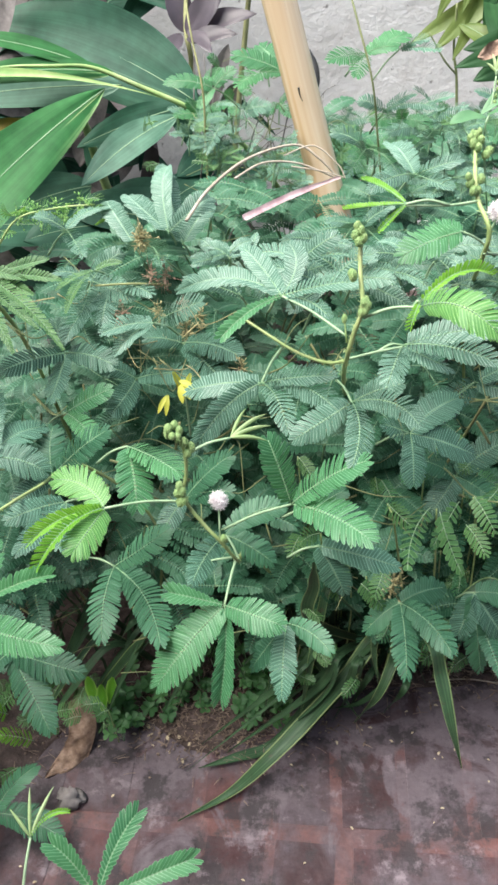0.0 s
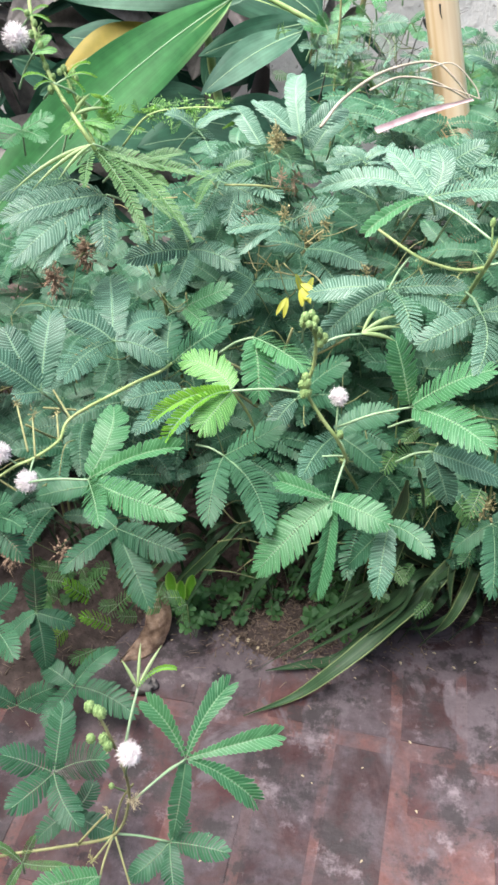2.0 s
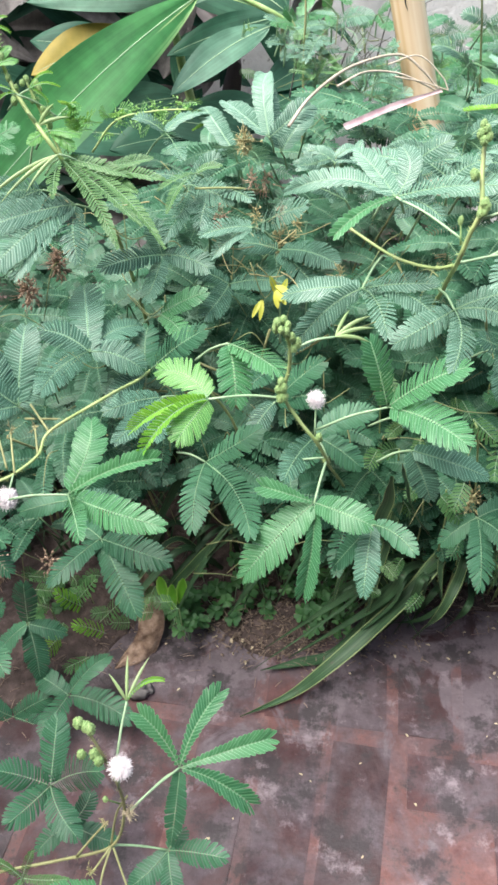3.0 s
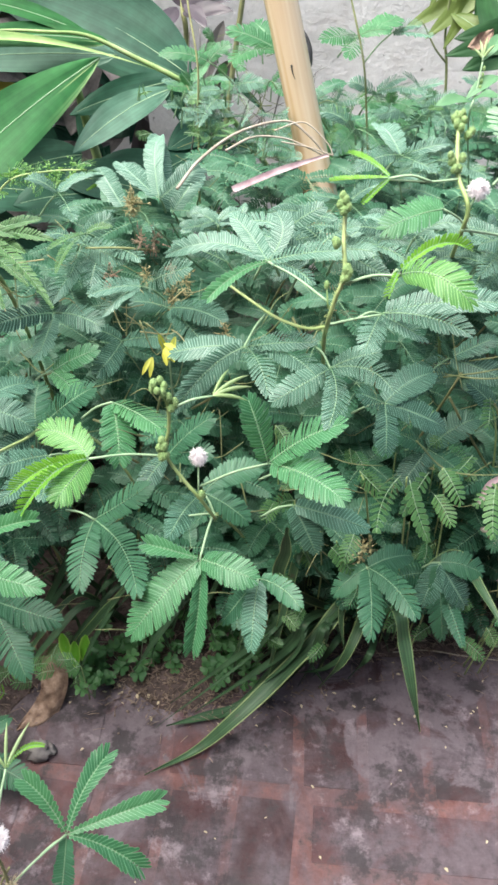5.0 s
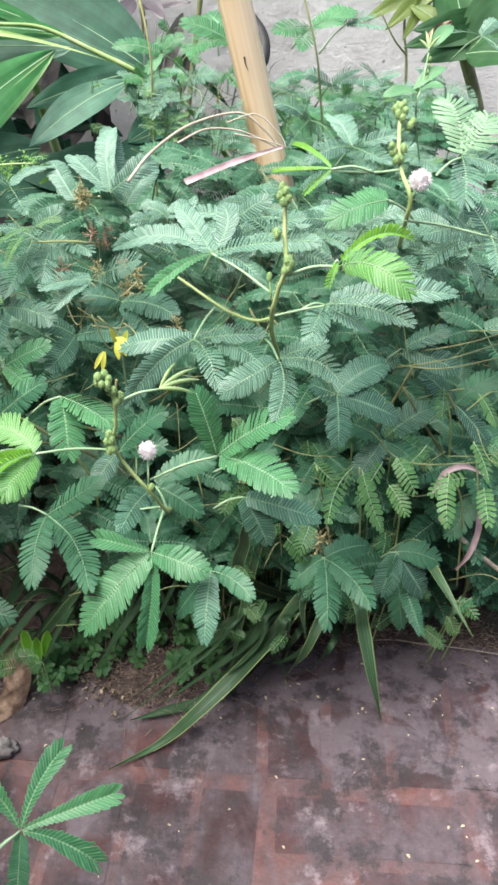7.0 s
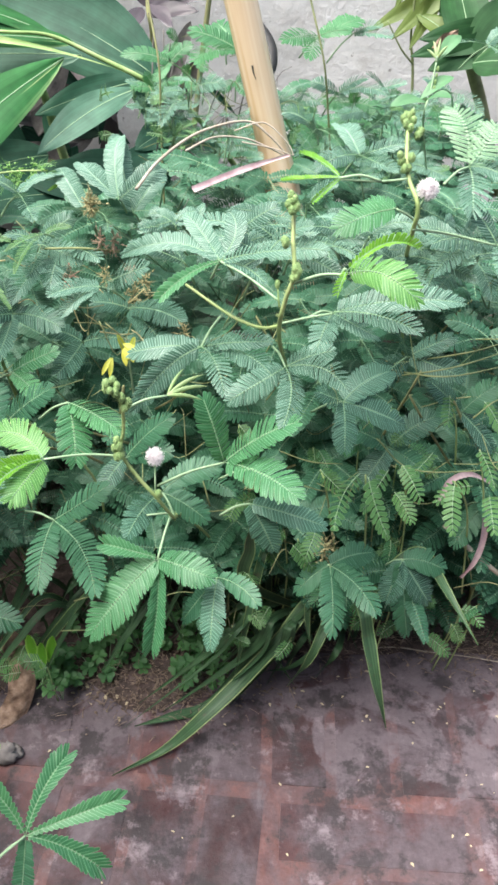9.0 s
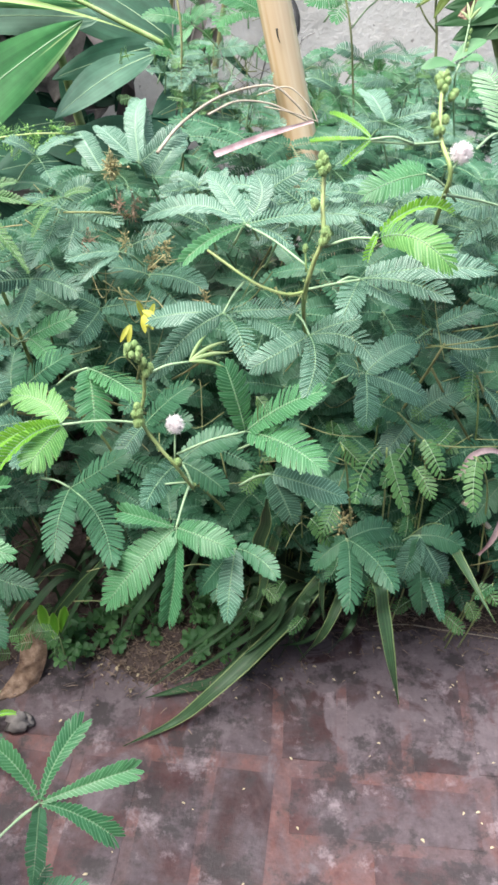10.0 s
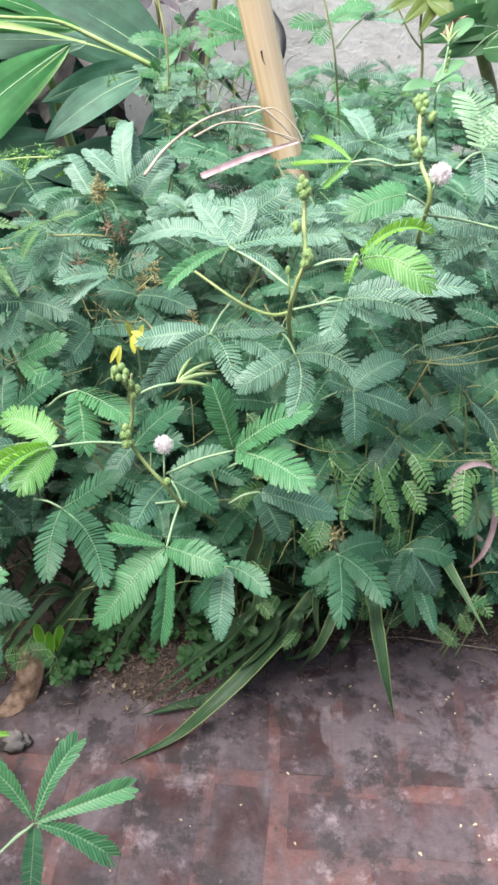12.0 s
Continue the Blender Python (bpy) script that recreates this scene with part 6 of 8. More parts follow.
herb_leaf(herb, (-0.251, 0.554, 0.026), (-0.278, 0.530, 0.031), 0.013, False)
stem(herb, [(0.213, 0.638, 0.155), (0.193, 0.599, 0.312), (0.172, 0.551, 0.427)], 0.0011, 0.0008, False)
stem(herb, [(0.252, 0.646, 0.167), (0.240, 0.633, 0.305), (0.212, 0.585, 0.410)], 0.0011, 0.0008, False)
stem(herb, [(0.330, 0.646, 0.171), (0.295, 0.609, 0.330), (0.263, 0.581, 0.397)], 0.0011, 0.0008, False)
stem(herb, [(0.349, 0.662, 0.192), (0.311, 0.616, 0.340), (0.293, 0.619, 0.406)], 0.0011, 0.0008, False)
stem(herb, [(0.314, 0.704, 0.242), (0.281, 0.659, 0.392), (0.266, 0.663, 0.437)], 0.0011, 0.0008, False)
stem(herb, [(0.147, 0.639, 0.152), (0.132, 0.581, 0.287), (0.119, 0.548, 0.348)], 0.0011, 0.0008, False)
stem(herb, [(0.185, 0.663, 0.184), (0.144, 0.575, 0.384), (0.136, 0.579, 0.408)], 0.0011, 0.0008, False)
leaf(rear, "g", (0.050, 1.044, 0.650), [(-0.013, 1.061, 0.667), (-0.007, 1.001, 0.646), (0.018, 1.103, 0.669)], half=0.0160)
leaf(rear, "g", (0.138, 1.019, 0.676), [(0.092, 0.981, 0.678), (0.175, 1.023, 0.683), (0.192, 1.068, 0.688), (0.123, 0.968, 0.663)], half=0.0140)
leaf(rear, "d", (0.174, 0.837, 0.607), [(0.125, 0.816, 0.599), (0.205, 0.794, 0.608), (0.222, 0.845, 0.620), (0.159, 0.924, 0.610)], half=0.0164)
leaf(rear, "d", (0.237, 1.096, 0.569), [(0.174, 1.063, 0.577), (0.283, 1.109, 0.589), (0.263, 1.017, 0.577), (0.181, 0.978, 0.575)], half=0.0180)
leaf(rear, "d", (0.318, 0.976, 0.685), [(0.278, 0.978, 0.684), (0.339, 0.951, 0.675), (0.340, 1.002, 0.697)], half=0.0131)
leaf(rear, "d", (0.138, 0.953, 0.594), [(0.099, 0.967, 0.609), (0.109, 0.870, 0.593), (0.168, 0.866, 0.591)], half=0.0164)
leaf(rear, "d", (-0.011, 1.014, 0.609), [(-0.059, 1.008, 0.599), (0.035, 0.987, 0.630), (-0.039, 0.956, 0.587), (0.013, 0.922, 0.601)], half=0.0148)
leaf(rear, "g", (-0.031, 1.036, 0.636), [(-0.091, 1.043, 0.641), (-0.006, 1.051, 0.655), (-0.050, 1.022, 0.617)], half=0.0130)
leaf(rear, "d", (0.297, 1.012, 0.624), [(0.263, 1.024, 0.637), (0.327, 0.962, 0.615), (0.264, 0.970, 0.622)], half=0.0131)
leaf(rear, "d", (-0.170, 0.814, 0.560), [(-0.132, 0.860, 0.567), (-0.205, 0.825, 0.571), (-0.145, 0.766, 0.552)], half=0.0148)
leaf(rear, "d", (-0.138, 0.752, 0.536), [(-0.177, 0.759, 0.542), (-0.089, 0.711, 0.540), (-0.141, 0.702, 0.525), (-0.107, 0.769, 0.559)], half=0.0148)
leaf(rear, "d", (0.170, 1.047, 0.608), [(0.135, 1.056, 0.618), (0.204, 1.038, 0.630), (0.225, 1.012, 0.620), (0.172, 0.986, 0.605)], half=0.0148)
leaf(rear, "d", (0.180, 1.056, 0.672), [(0.213, 1.047, 0.684), (0.225, 1.032, 0.676), (0.157, 1.066, 0.683)], half=0.0140)
leaf(rear, "d", (0.238, 1.036, 0.598), [(0.200, 0.992, 0.593), (0.262, 0.989, 0.594), (0.240, 0.944, 0.589)], half=0.0148)
leaf(rear, "d", (0.209, 0.834, 0.605), [(0.181, 0.791, 0.602), (0.239, 0.822, 0.613), (0.252, 0.772, 0.613)], half=0.0148)
stem(rear, [(0.172, 1.002, 0.500), (0.156, 0.990, 0.589), (0.143, 0.978, 0.656), (0.124, 0.992, 0.714), (0.116, 1.011, 0.737)], 0.0013, 0.0010, False, M_STALK)
stem(rear, [(-0.037, 0.990, 0.474), (-0.040, 0.993, 0.582), (-0.041, 0.993, 0.643), (-0.053, 1.018, 0.695), (-0.059, 1.041, 0.723)], 0.0013, 0.0011, False, M_TWIG)
leaf(rear, "d", (0.117, 0.757, 0.588), [(0.082, 0.750, 0.597), (0.146, 0.769, 0.604), (0.136, 0.699, 0.589), (0.090, 0.678, 0.592)], half=0.0148)
leaf(rear, "d", (0.149, 0.672, 0.587), [(0.113, 0.666, 0.598), (0.178, 0.681, 0.600), (0.119, 0.645, 0.572)], half=0.0139)
stem(upper, [(-0.060, 0.735, 0.540), (-0.093, 0.720, 0.549), (-0.128, 0.722, 0.546)], 0.0013, 0.0010, False, M_STALK, 'branch')
seed_cluster(rear, (-0.082, 0.725, 0.590), 0.012, M_SEED, 60, 'dry yellow-brown seed cluster')
seed_cluster(upper, (-0.064, 0.729, 0.553), 0.014, M_BROWN, 20, 'dry brown seed cluster')
seed_cluster(left, (-0.257, 0.684, 0.482), 0.017, M_BROWN, 60, 'dry brown seed cluster')
seed_cluster(left, (-0.280, 0.653, 0.469), 0.017, M_BROWN, 60, 'dry brown seed cluster')
seed_cluster(left, (-0.309, 0.512, 0.231), 0.017, M_BROWN, 60, 'dry brown seed cluster')
seed_cluster(left, (-0.259, 0.522, 0.237), 0.016, M_BROWN, 20, 'dry brown seed cluster')
seed_cluster(right, (0.008, 0.623, 0.519), 0.010, M_SEED, 18, 'dry yellow-brown seed cluster')
seed_cluster(middle, (0.152, 0.579, 0.306), 0.018, M_SEED, 26, 'dry yellow-brown seed cluster')
seed_cluster(right, (-0.050, 0.750, 0.486), 0.018, M_SEED, 26, 'dry yellow-brown seed cluster')
leaf(middle, "l", (-0.042, 0.635, 0.482), [(-0.052, 0.637, 0.508), (-0.036, 0.637, 0.506), (-0.040, 0.618, 0.494)], half=0.0060)
for base, tip, wide in (((-0.047, 0.634, 0.500), (-0.032, 0.624, 0.497), 0.0031), ((-0.046, 0.633, 0.497), (-0.036, 0.621, 0.489), 0.0034), ((-0.047, 0.634, 0.495), (-0.043, 0.622, 0.484), 0.0028), ((-0.058, 0.636, 0.484), (-0.066, 0.625, 0.471), 0.0022), ((-0.057, 0.636, 0.484), (-0.059, 0.624, 0.469), 0.0022)):
    part("leaflet", broad_leaf_shape(base, tip, wide, (0.1, -0.6, 0.7), 0.08, 0.2, peak=0.55), M_YELLOW, middle, "yellowed leaflet")

# ---- what stands and lies in and round the bed ----
bamboo_pole((0.258, 0.947, 0.000), (-0.140, 1.039, 1.350))
dry_stalk([(-0.045, 0.764, 0.591), (-0.026, 0.811, 0.603), (0.010, 0.860, 0.615), (0.058, 0.893, 0.618), (0.084, 0.895, 0.603), (0.105, 0.893, 0.583)], 0.0017, 0.0010)
dry_stalk([(-0.002, 0.833, 0.605), (0.025, 0.865, 0.609), (0.057, 0.881, 0.604), (0.082, 0.887, 0.594), (0.103, 0.893, 0.583)], 0.0012, 0.0009)
pink_sheath([(0.007, 0.795, 0.580), (0.054, 0.845, 0.583), (0.106, 0.891, 0.585)], 0.0034)
pink_sheath([(0.319, 0.628, 0.325), (0.320, 0.613, 0.295), (0.315, 0.606, 0.265), (0.307, 0.609, 0.238)], 0.0034)
pink_sheath([(0.262, 0.604, 0.352), (0.272, 0.618, 0.366), (0.296, 0.633, 0.363), (0.323, 0.641, 0.345)], 0.0030)
dry_stalk([(0.283, 0.630, 0.294), (0.334, 0.624, 0.247), (0.390, 0.624, 0.199)], 0.0030, 0.0026)
dry_leaf([(-0.205, 0.642, 0.080), (-0.191, 0.624, 0.058), (-0.184, 0.600, 0.034), (-0.194, 0.580, 0.010), (-0.224, 0.556, 0.002)], 0.0168)
small_stone((-0.190, 0.527, 0.001), 0.014)
strap = thing("strap_leaf_plant", (0.212, 0.738, 0.010), "clump of arching green strap leaves with cream margins", "plant")
part('blade', blade_shape([(0.212, 0.738, 0.010), (0.163, 0.656, 0.143), (0.123, 0.614, 0.120), (0.079, 0.590, 0.071), (0.034, 0.556, 0.043), (-0.010, 0.535, 0.008), (-0.066, 0.504, 0.004)], 0.0090, Vector((0, -0.3, 1)), True), [M_BLADE, M_CREAM], strap)
part('blade', blade_shape([(0.212, 0.738, 0.010), (0.151, 0.654, 0.119), (0.104, 0.623, 0.098), (0.047, 0.599, 0.012), (-0.007, 0.579, 0.008), (-0.047, 0.568, 0.004)], 0.0078, Vector((0, -0.3, 1)), False), [M_BLADE, M_CREAM], strap)
part('blade', blade_shape([(0.184, 0.750, 0.020), (0.114, 0.624, 0.146), (0.088, 0.605, 0.107), (-0.015, 0.584, 0.010)], 0.0055, Vector((0, -0.3, 1)), False), [M_BLADE, M_CREAM], strap)
part('blade', blade_shape([(0.175, 0.734, 0.020), (0.115, 0.618, 0.139), (0.095, 0.599, 0.100), (0.013, 0.576, 0.010)], 0.0024, Vector((0, -0.3, 1)), False), [M_BLADE, M_CREAM], strap)
part('blade', blade_shape([(0.169, 0.758, 0.020), (0.094, 0.629, 0.154), (0.060, 0.612, 0.119), (-0.044, 0.596, 0.010)], 0.0052, Vector((0, -0.3, 1)), False), [M_BLADE, M_CREAM], strap)
part('blade', blade_shape([(0.190, 0.726, 0.020), (0.134, 0.620, 0.140), (0.120, 0.607, 0.106), (0.067, 0.596, 0.010)], 0.0045, Vector((0, -0.3, 1)), False), [M_BLADE, M_CREAM], strap)
part('blade', blade_shape([(0.161, 0.741, 0.020), (0.083, 0.617, 0.141), (0.043, 0.595, 0.101), (-0.060, 0.561, 0.010)], 0.0022, Vector((0, -0.3, 1)), False), [M_BLADE, M_CREAM], strap)
part('blade', blade_shape([(0.182, 0.716, 0.020), (0.138, 0.621, 0.140), (0.133, 0.613, 0.111), (0.112, 0.628, 0.010)], 0.0028, Vector((0, -0.3, 1)), False), [M_BLADE, M_CREAM], strap)
part('blade', blade_shape([(0.212, 0.738, 0.010), (0.084, 0.623, 0.198), (0.078, 0.609, 0.272), (0.077, 0.606, 0.307)], 0.0070, Vector((0, -1, 0.2)), True, tipw=0.3), [M_BLADE, M_CREAM], strap)
part('blade', blade_shape([(0.212, 0.738, 0.010), (0.182, 0.647, 0.144), (0.171, 0.620, 0.130), (0.156, 0.602, 0.096), (0.140, 0.630, 0.006)], 0.0060, Vector((0, -0.3, 1)), True), [M_BLADE, M_CREAM], strap)
part('blade', blade_shape([(0.212, 0.738, 0.010), (0.161, 0.639, 0.153), (0.135, 0.627, 0.136), (0.084, 0.623, 0.097), (0.039, 0.637, 0.010)], 0.0036, Vector((0, -0.3, 1)), False), [M_BLADE, M_CREAM], strap)
part('blade', blade_shape([(0.212, 0.738, 0.010), (0.202, 0.594, 0.202), (0.209, 0.564, 0.187), (0.219, 0.534, 0.150), (0.237, 0.523, 0.085)], 0.0074, Vector((0, -0.3, 1)), True), [M_BLADE, M_CREAM], strap)
part('blade', blade_shape([(0.212, 0.738, 0.010), (0.231, 0.618, 0.235), (0.264, 0.626, 0.256), (0.280, 0.576, 0.257), (0.306, 0.518, 0.238)], 0.0066, Vector((0, -0.3, 1)), True), [M_BLADE, M_CREAM], strap)
part('blade', blade_shape([(0.212, 0.738, 0.010), (0.160, 0.647, 0.163), (0.150, 0.624, 0.154), (0.156, 0.608, 0.114)], 0.0042, Vector((0, -0.3, 1)), True), [M_BLADE, M_CREAM], strap)
part('blade', blade_shape([(0.212, 0.738, 0.010), (0.115, 0.619, 0.229), (0.088, 0.590, 0.316), (0.081, 0.586, 0.342)], 0.0050, Vector((0, -0.3, 1)), True), [M_BLADE, M_CREAM], strap)
part('blade', blade_shape([(-0.162, 0.656, 0.010), (-0.165, 0.649, 0.043), (-0.129, 0.639, 0.115), (-0.105, 0.631, 0.159), (-0.088, 0.621, 0.200)], 0.0070, Vector((0, -0.3, 1)), True), [M_BLADE, M_CREAM], strap)
part('blade', blade_shape([(0.181, 0.730, 0.012), (0.123, 0.641, 0.123), (0.082, 0.671, 0.012)], 0.0040, Vector((0, -0.3, 1)), False), [M_BLADE, M_CREAM], strap)
part('blade', blade_shape([(0.165, 0.720, 0.012), (0.104, 0.631, 0.109), (0.067, 0.649, 0.012)], 0.0040, Vector((0, -0.3, 1)), False), [M_BLADE, M_CREAM], strap)
part('blade', blade_shape([(0.197, 0.741, 0.012), (0.151, 0.627, 0.106), (0.132, 0.642, 0.012)], 0.0040, Vector((0, -0.3, 1)), False), [M_BLADE, M_CREAM], strap)
part('blade', blade_shape([(0.151, 0.739, 0.012), (0.083, 0.652, 0.134), (0.037, 0.706, 0.012)], 0.0040, Vector((0, -0.3, 1)), False), [M_BLADE, M_CREAM], strap)
part('blade', blade_shape([(0.135, 0.729, 0.012), (0.070, 0.635, 0.112), (0.016, 0.669, 0.012)], 0.0040, Vector((0, -0.3, 1)), False), [M_BLADE, M_CREAM], strap)
part('blade', blade_shape([(0.219, 0.732, 0.012), (0.191, 0.618, 0.097), (0.175, 0.639, 0.012)], 0.0040, Vector((0, -0.3, 1)), False), [M_BLADE, M_CREAM], strap)
part('blade', blade_shape([(0.120, 0.748, 0.012), (0.077, 0.644, 0.123), (0.059, 0.698, 0.012)], 0.0040, Vector((0, -0.3, 1)), False), [M_BLADE, M_CREAM], strap)
part('blade', blade_shape([(0.212, 0.738, 0.010), (0.182, 0.639, 0.133), (0.170, 0.618, 0.107), (0.140, 0.614, 0.068), (0.108, 0.622, 0.045)], 0.0038, Vector((0, -0.3, 1)), False), [M_BLADE, M_CREAM], strap)
part('blade', blade_shape([(0.126, 0.702, 0.010), (0.057, 0.623, 0.106), (0.010, 0.637, 0.020)], 0.0036, Vector((0, -0.3, 1)), False), [M_BLADE, M_CREAM], strap)
part('blade', blade_shape([(0.105, 0.759, 0.010), (0.036, 0.646, 0.134), (-0.014, 0.680, 0.020)], 0.0036, Vector((0, -0.3, 1)), False), [M_BLADE, M_CREAM], strap)
part('blade', blade_shape([(0.161, 0.781, 0.010), (0.089, 0.656, 0.149), (0.051, 0.710, 0.020)], 0.0036, Vector((0, -0.3, 1)), False), [M_BLADE, M_CREAM], strap)
part('blade', blade_shape([(-0.052, 0.784, 0.010), (-0.087, 0.659, 0.143), (-0.140, 0.703, 0.020)], 0.0036, Vector((0, -0.3, 1)), False), [M_BLADE, M_CREAM], strap)
part('blade', blade_shape([(-0.108, 0.792, 0.010), (-0.122, 0.664, 0.147), (-0.167, 0.712, 0.020)], 0.0036, Vector((0, -0.3, 1)), False), [M_BLADE, M_CREAM], strap)
for k in range(26):
    x, y = random.uniform(-0.15, 0.14), random.uniform(0.70, 0.80)
    out = random.choice((-1, -1, 1)) * random.uniform(0.03, 0.11)
    top = random.uniform(0.10, 0.22)
    part("blade", blade_shape([(x, y, 0.012), (x + out * 0.45, y - 0.045, top), (x + out * 0.9, y - 0.085, top * 0.75), (x + out * 1.3, y - 0.11, max(0.02, top * 0.25))], random.uniform(0.0025, 0.0050), Vector((0, -0.5, 1)), k % 3 == 0), [M_BLADE, M_CREAM], strap)
ginger = thing("shell_ginger", (-0.30, 1.28, 0.01), "broad-leaved ginger with yellow-striped green leaves", "plant")
rib = part('leaf', broad_leaf_shape((-0.188, 1.209, 0.590), (-0.480, 0.860, 0.362), 0.046, (0.25, -0.7, 0.7), 0.05, 0.10, peak=0.50), [M_BROAD, M_STREAK], ginger, '')
part('midrib', midrib_shape((-0.188, 1.209, 0.590), (-0.480, 0.860, 0.362), 0.05), M_RACHIS, rib)
rib = part('leaf', broad_leaf_shape((-0.094, 1.227, 0.549), (-0.219, 1.125, 0.487), 0.025, (0.25, -0.45, 0.85), 0.06, 0.10, peak=0.48), [M_BROADGREY, M_STREAK], ginger, '')
part('midrib', midrib_shape((-0.094, 1.227, 0.549), (-0.219, 1.125, 0.487), 0.06), M_RACHIS, rib)
rib = part('leaf', broad_leaf_shape((-0.090, 1.262, 0.551), (-0.237, 1.210, 0.511), 0.022, (0.1, -0.8, 0.5), 0.03, 0.10, peak=0.42), [M_BROADDARK, M_STREAK], ginger, '')
part('midrib', midrib_shape((-0.090, 1.262, 0.551), (-0.237, 1.210, 0.511), 0.03), M_RACHIS, rib)
rib = part('leaf', broad_leaf_shape((-0.071, 1.308, 0.544), (-0.400, 1.402, 0.635), 0.064, (-0.2, -0.75, 0.6), 0.07, 0.10, peak=0.40), [M_BROADDARK, M_STREAK], ginger, '')
part('midrib', midrib_shape((-0.071, 1.308, 0.544), (-0.387, 1.402, 0.635), 0.07), M_RACHIS, rib)
rib = part('leaf', broad_leaf_shape((-0.180, 1.251, 0.600), (-0.404, 1.180, 0.600), 0.019, (0.05, -0.7, 0.7), 0.05, 0.10, peak=0.42), [M_BROAD, M_STREAK], ginger, '')
part('midrib', midrib_shape((-0.180, 1.251, 0.600), (-0.404, 1.180, 0.600), 0.05), M_RACHIS, rib)
rib = part('leaf', broad_leaf_shape((-0.208, 1.255, 0.606), (-0.392, 1.224, 0.654), 0.016, (0.05, -0.5, 0.85), 0.05, 0.10, peak=0.42), [M_BROAD, M_STREAK], ginger, '')
part('midrib', midrib_shape((-0.208, 1.255, 0.606), (-0.392, 1.224, 0.654), 0.05), M_RACHIS, rib)
rib = part('leaf', broad_leaf_shape((-0.175, 1.275, 0.578), (-0.440, 1.250, 0.564), 0.030, (0.0, -0.75, 0.65), 0.02, 0.10, peak=0.42), [M_BROADGREY, M_STREAK], ginger, '')
part('midrib', midrib_shape((-0.175, 1.275, 0.578), (-0.440, 1.250, 0.564), 0.02), M_RACHIS, rib)
rib = part('leaf', broad_leaf_shape((-0.276, 1.262, 0.530), (-0.436, 1.212, 0.478), 0.034, (0, -0.7, 0.7), 0.03, 0.10, peak=0.55), [M_BROADYEL, M_STREAK], ginger, 'yellowed leaf')
part('midrib', midrib_shape((-0.276, 1.262, 0.530), (-0.436, 1.212, 0.478), 0.03), M_RACHIS, rib)
stem(ginger, [(0.090, 1.442, 0.315), (-0.004, 1.321, 0.477), (-0.073, 1.246, 0.551), (-0.144, 1.239, 0.585), (-0.207, 1.234, 0.611), (-0.258, 1.214, 0.618), (-0.317, 1.205, 0.619), (-0.389, 1.190, 0.612)], 0.0048, 0.0014, False, M_CANE, 'cane')
part('leaf', broad_leaf_shape((-0.100, 1.236, 0.566), (-0.470, 1.165, 0.600), 0.0095, (0.0, -0.5, 0.9), 0.07, 0.55, peak=0.72), M_CANE, ginger, 'yellow-green leaf still rolled')
stem(ginger, [(-0.192, 1.335, 0.269), (-0.229, 1.315, 0.449), (-0.238, 1.265, 0.541), (-0.295, 1.312, 0.600)], 0.008, 0.005, False, M_STEM, 'cane')
rib = part('leaf', broad_leaf_shape((-0.078, 1.263, 0.407), (-0.229, 1.230, 0.422), 0.035, (0.1, -0.6, 0.8), 0.05, 0.10, peak=0.42), [M_BROADDARK, M_STREAK], ginger, '')
part('midrib', midrib_shape((-0.078, 1.263, 0.407), (-0.229, 1.230, 0.422), 0.05), M_RACHIS, rib)
rib = part('leaf', broad_leaf_shape((-0.117, 1.213, 0.399), (-0.264, 1.192, 0.427), 0.035, (0.1, -0.6, 0.8), 0.05, 0.10, peak=0.42), [M_BROADDARK, M_STREAK], ginger, '')
part('midrib', midrib_shape((-0.117, 1.213, 0.399), (-0.264, 1.192, 0.427), 0.05), M_RACHIS, rib)
rib = part('leaf', broad_leaf_shape((-0.047, 1.324, 0.430), (-0.143, 1.218, 0.404), 0.030, (0.1, -0.6, 0.8), 0.05, 0.10, peak=0.42), [M_BROADDARK, M_STREAK], ginger, '')
part('midrib', midrib_shape((-0.047, 1.324, 0.430), (-0.143, 1.218, 0.404), 0.05), M_RACHIS, rib)
rib = part('leaf', broad_leaf_shape((-0.177, 1.211, 0.397), (-0.312, 1.132, 0.406), 0.040, (0.1, -0.6, 0.8), 0.05, 0.10, peak=0.42), [M_BROADDARK, M_STREAK], ginger, '')
part('midrib', midrib_shape((-0.177, 1.211, 0.397), (-0.312, 1.132, 0.406), 0.05), M_RACHIS, rib)
rib = part('leaf', broad_leaf_shape((-0.237, 1.279, 0.430), (-0.348, 1.220, 0.412), 0.035, (0.1, -0.6, 0.8), 0.05, 0.10, peak=0.42), [M_BROADDARK, M_STREAK], ginger, '')
part('midrib', midrib_shape((-0.237, 1.279, 0.430), (-0.348, 1.220, 0.412), 0.05), M_RACHIS, rib)
rib = part('leaf', broad_leaf_shape((-0.023, 1.387, 0.455), (-0.106, 1.289, 0.440), 0.030, (0.1, -0.6, 0.8), 0.05, 0.10, peak=0.42), [M_BROADDARK, M_STREAK], ginger, '')
part('midrib', midrib_shape((-0.023, 1.387, 0.455), (-0.106, 1.289, 0.440), 0.05), M_RACHIS, rib)
rib = part('leaf', broad_leaf_shape((-0.270, 1.207, 0.394), (-0.425, 1.138, 0.416), 0.040, (0.1, -0.6, 0.8), 0.05, 0.10, peak=0.42), [M_BROADDARK, M_STREAK], ginger, '')
part('midrib', midrib_shape((-0.270, 1.207, 0.394), (-0.425, 1.138, 0.416), 0.05), M_RACHIS, rib)
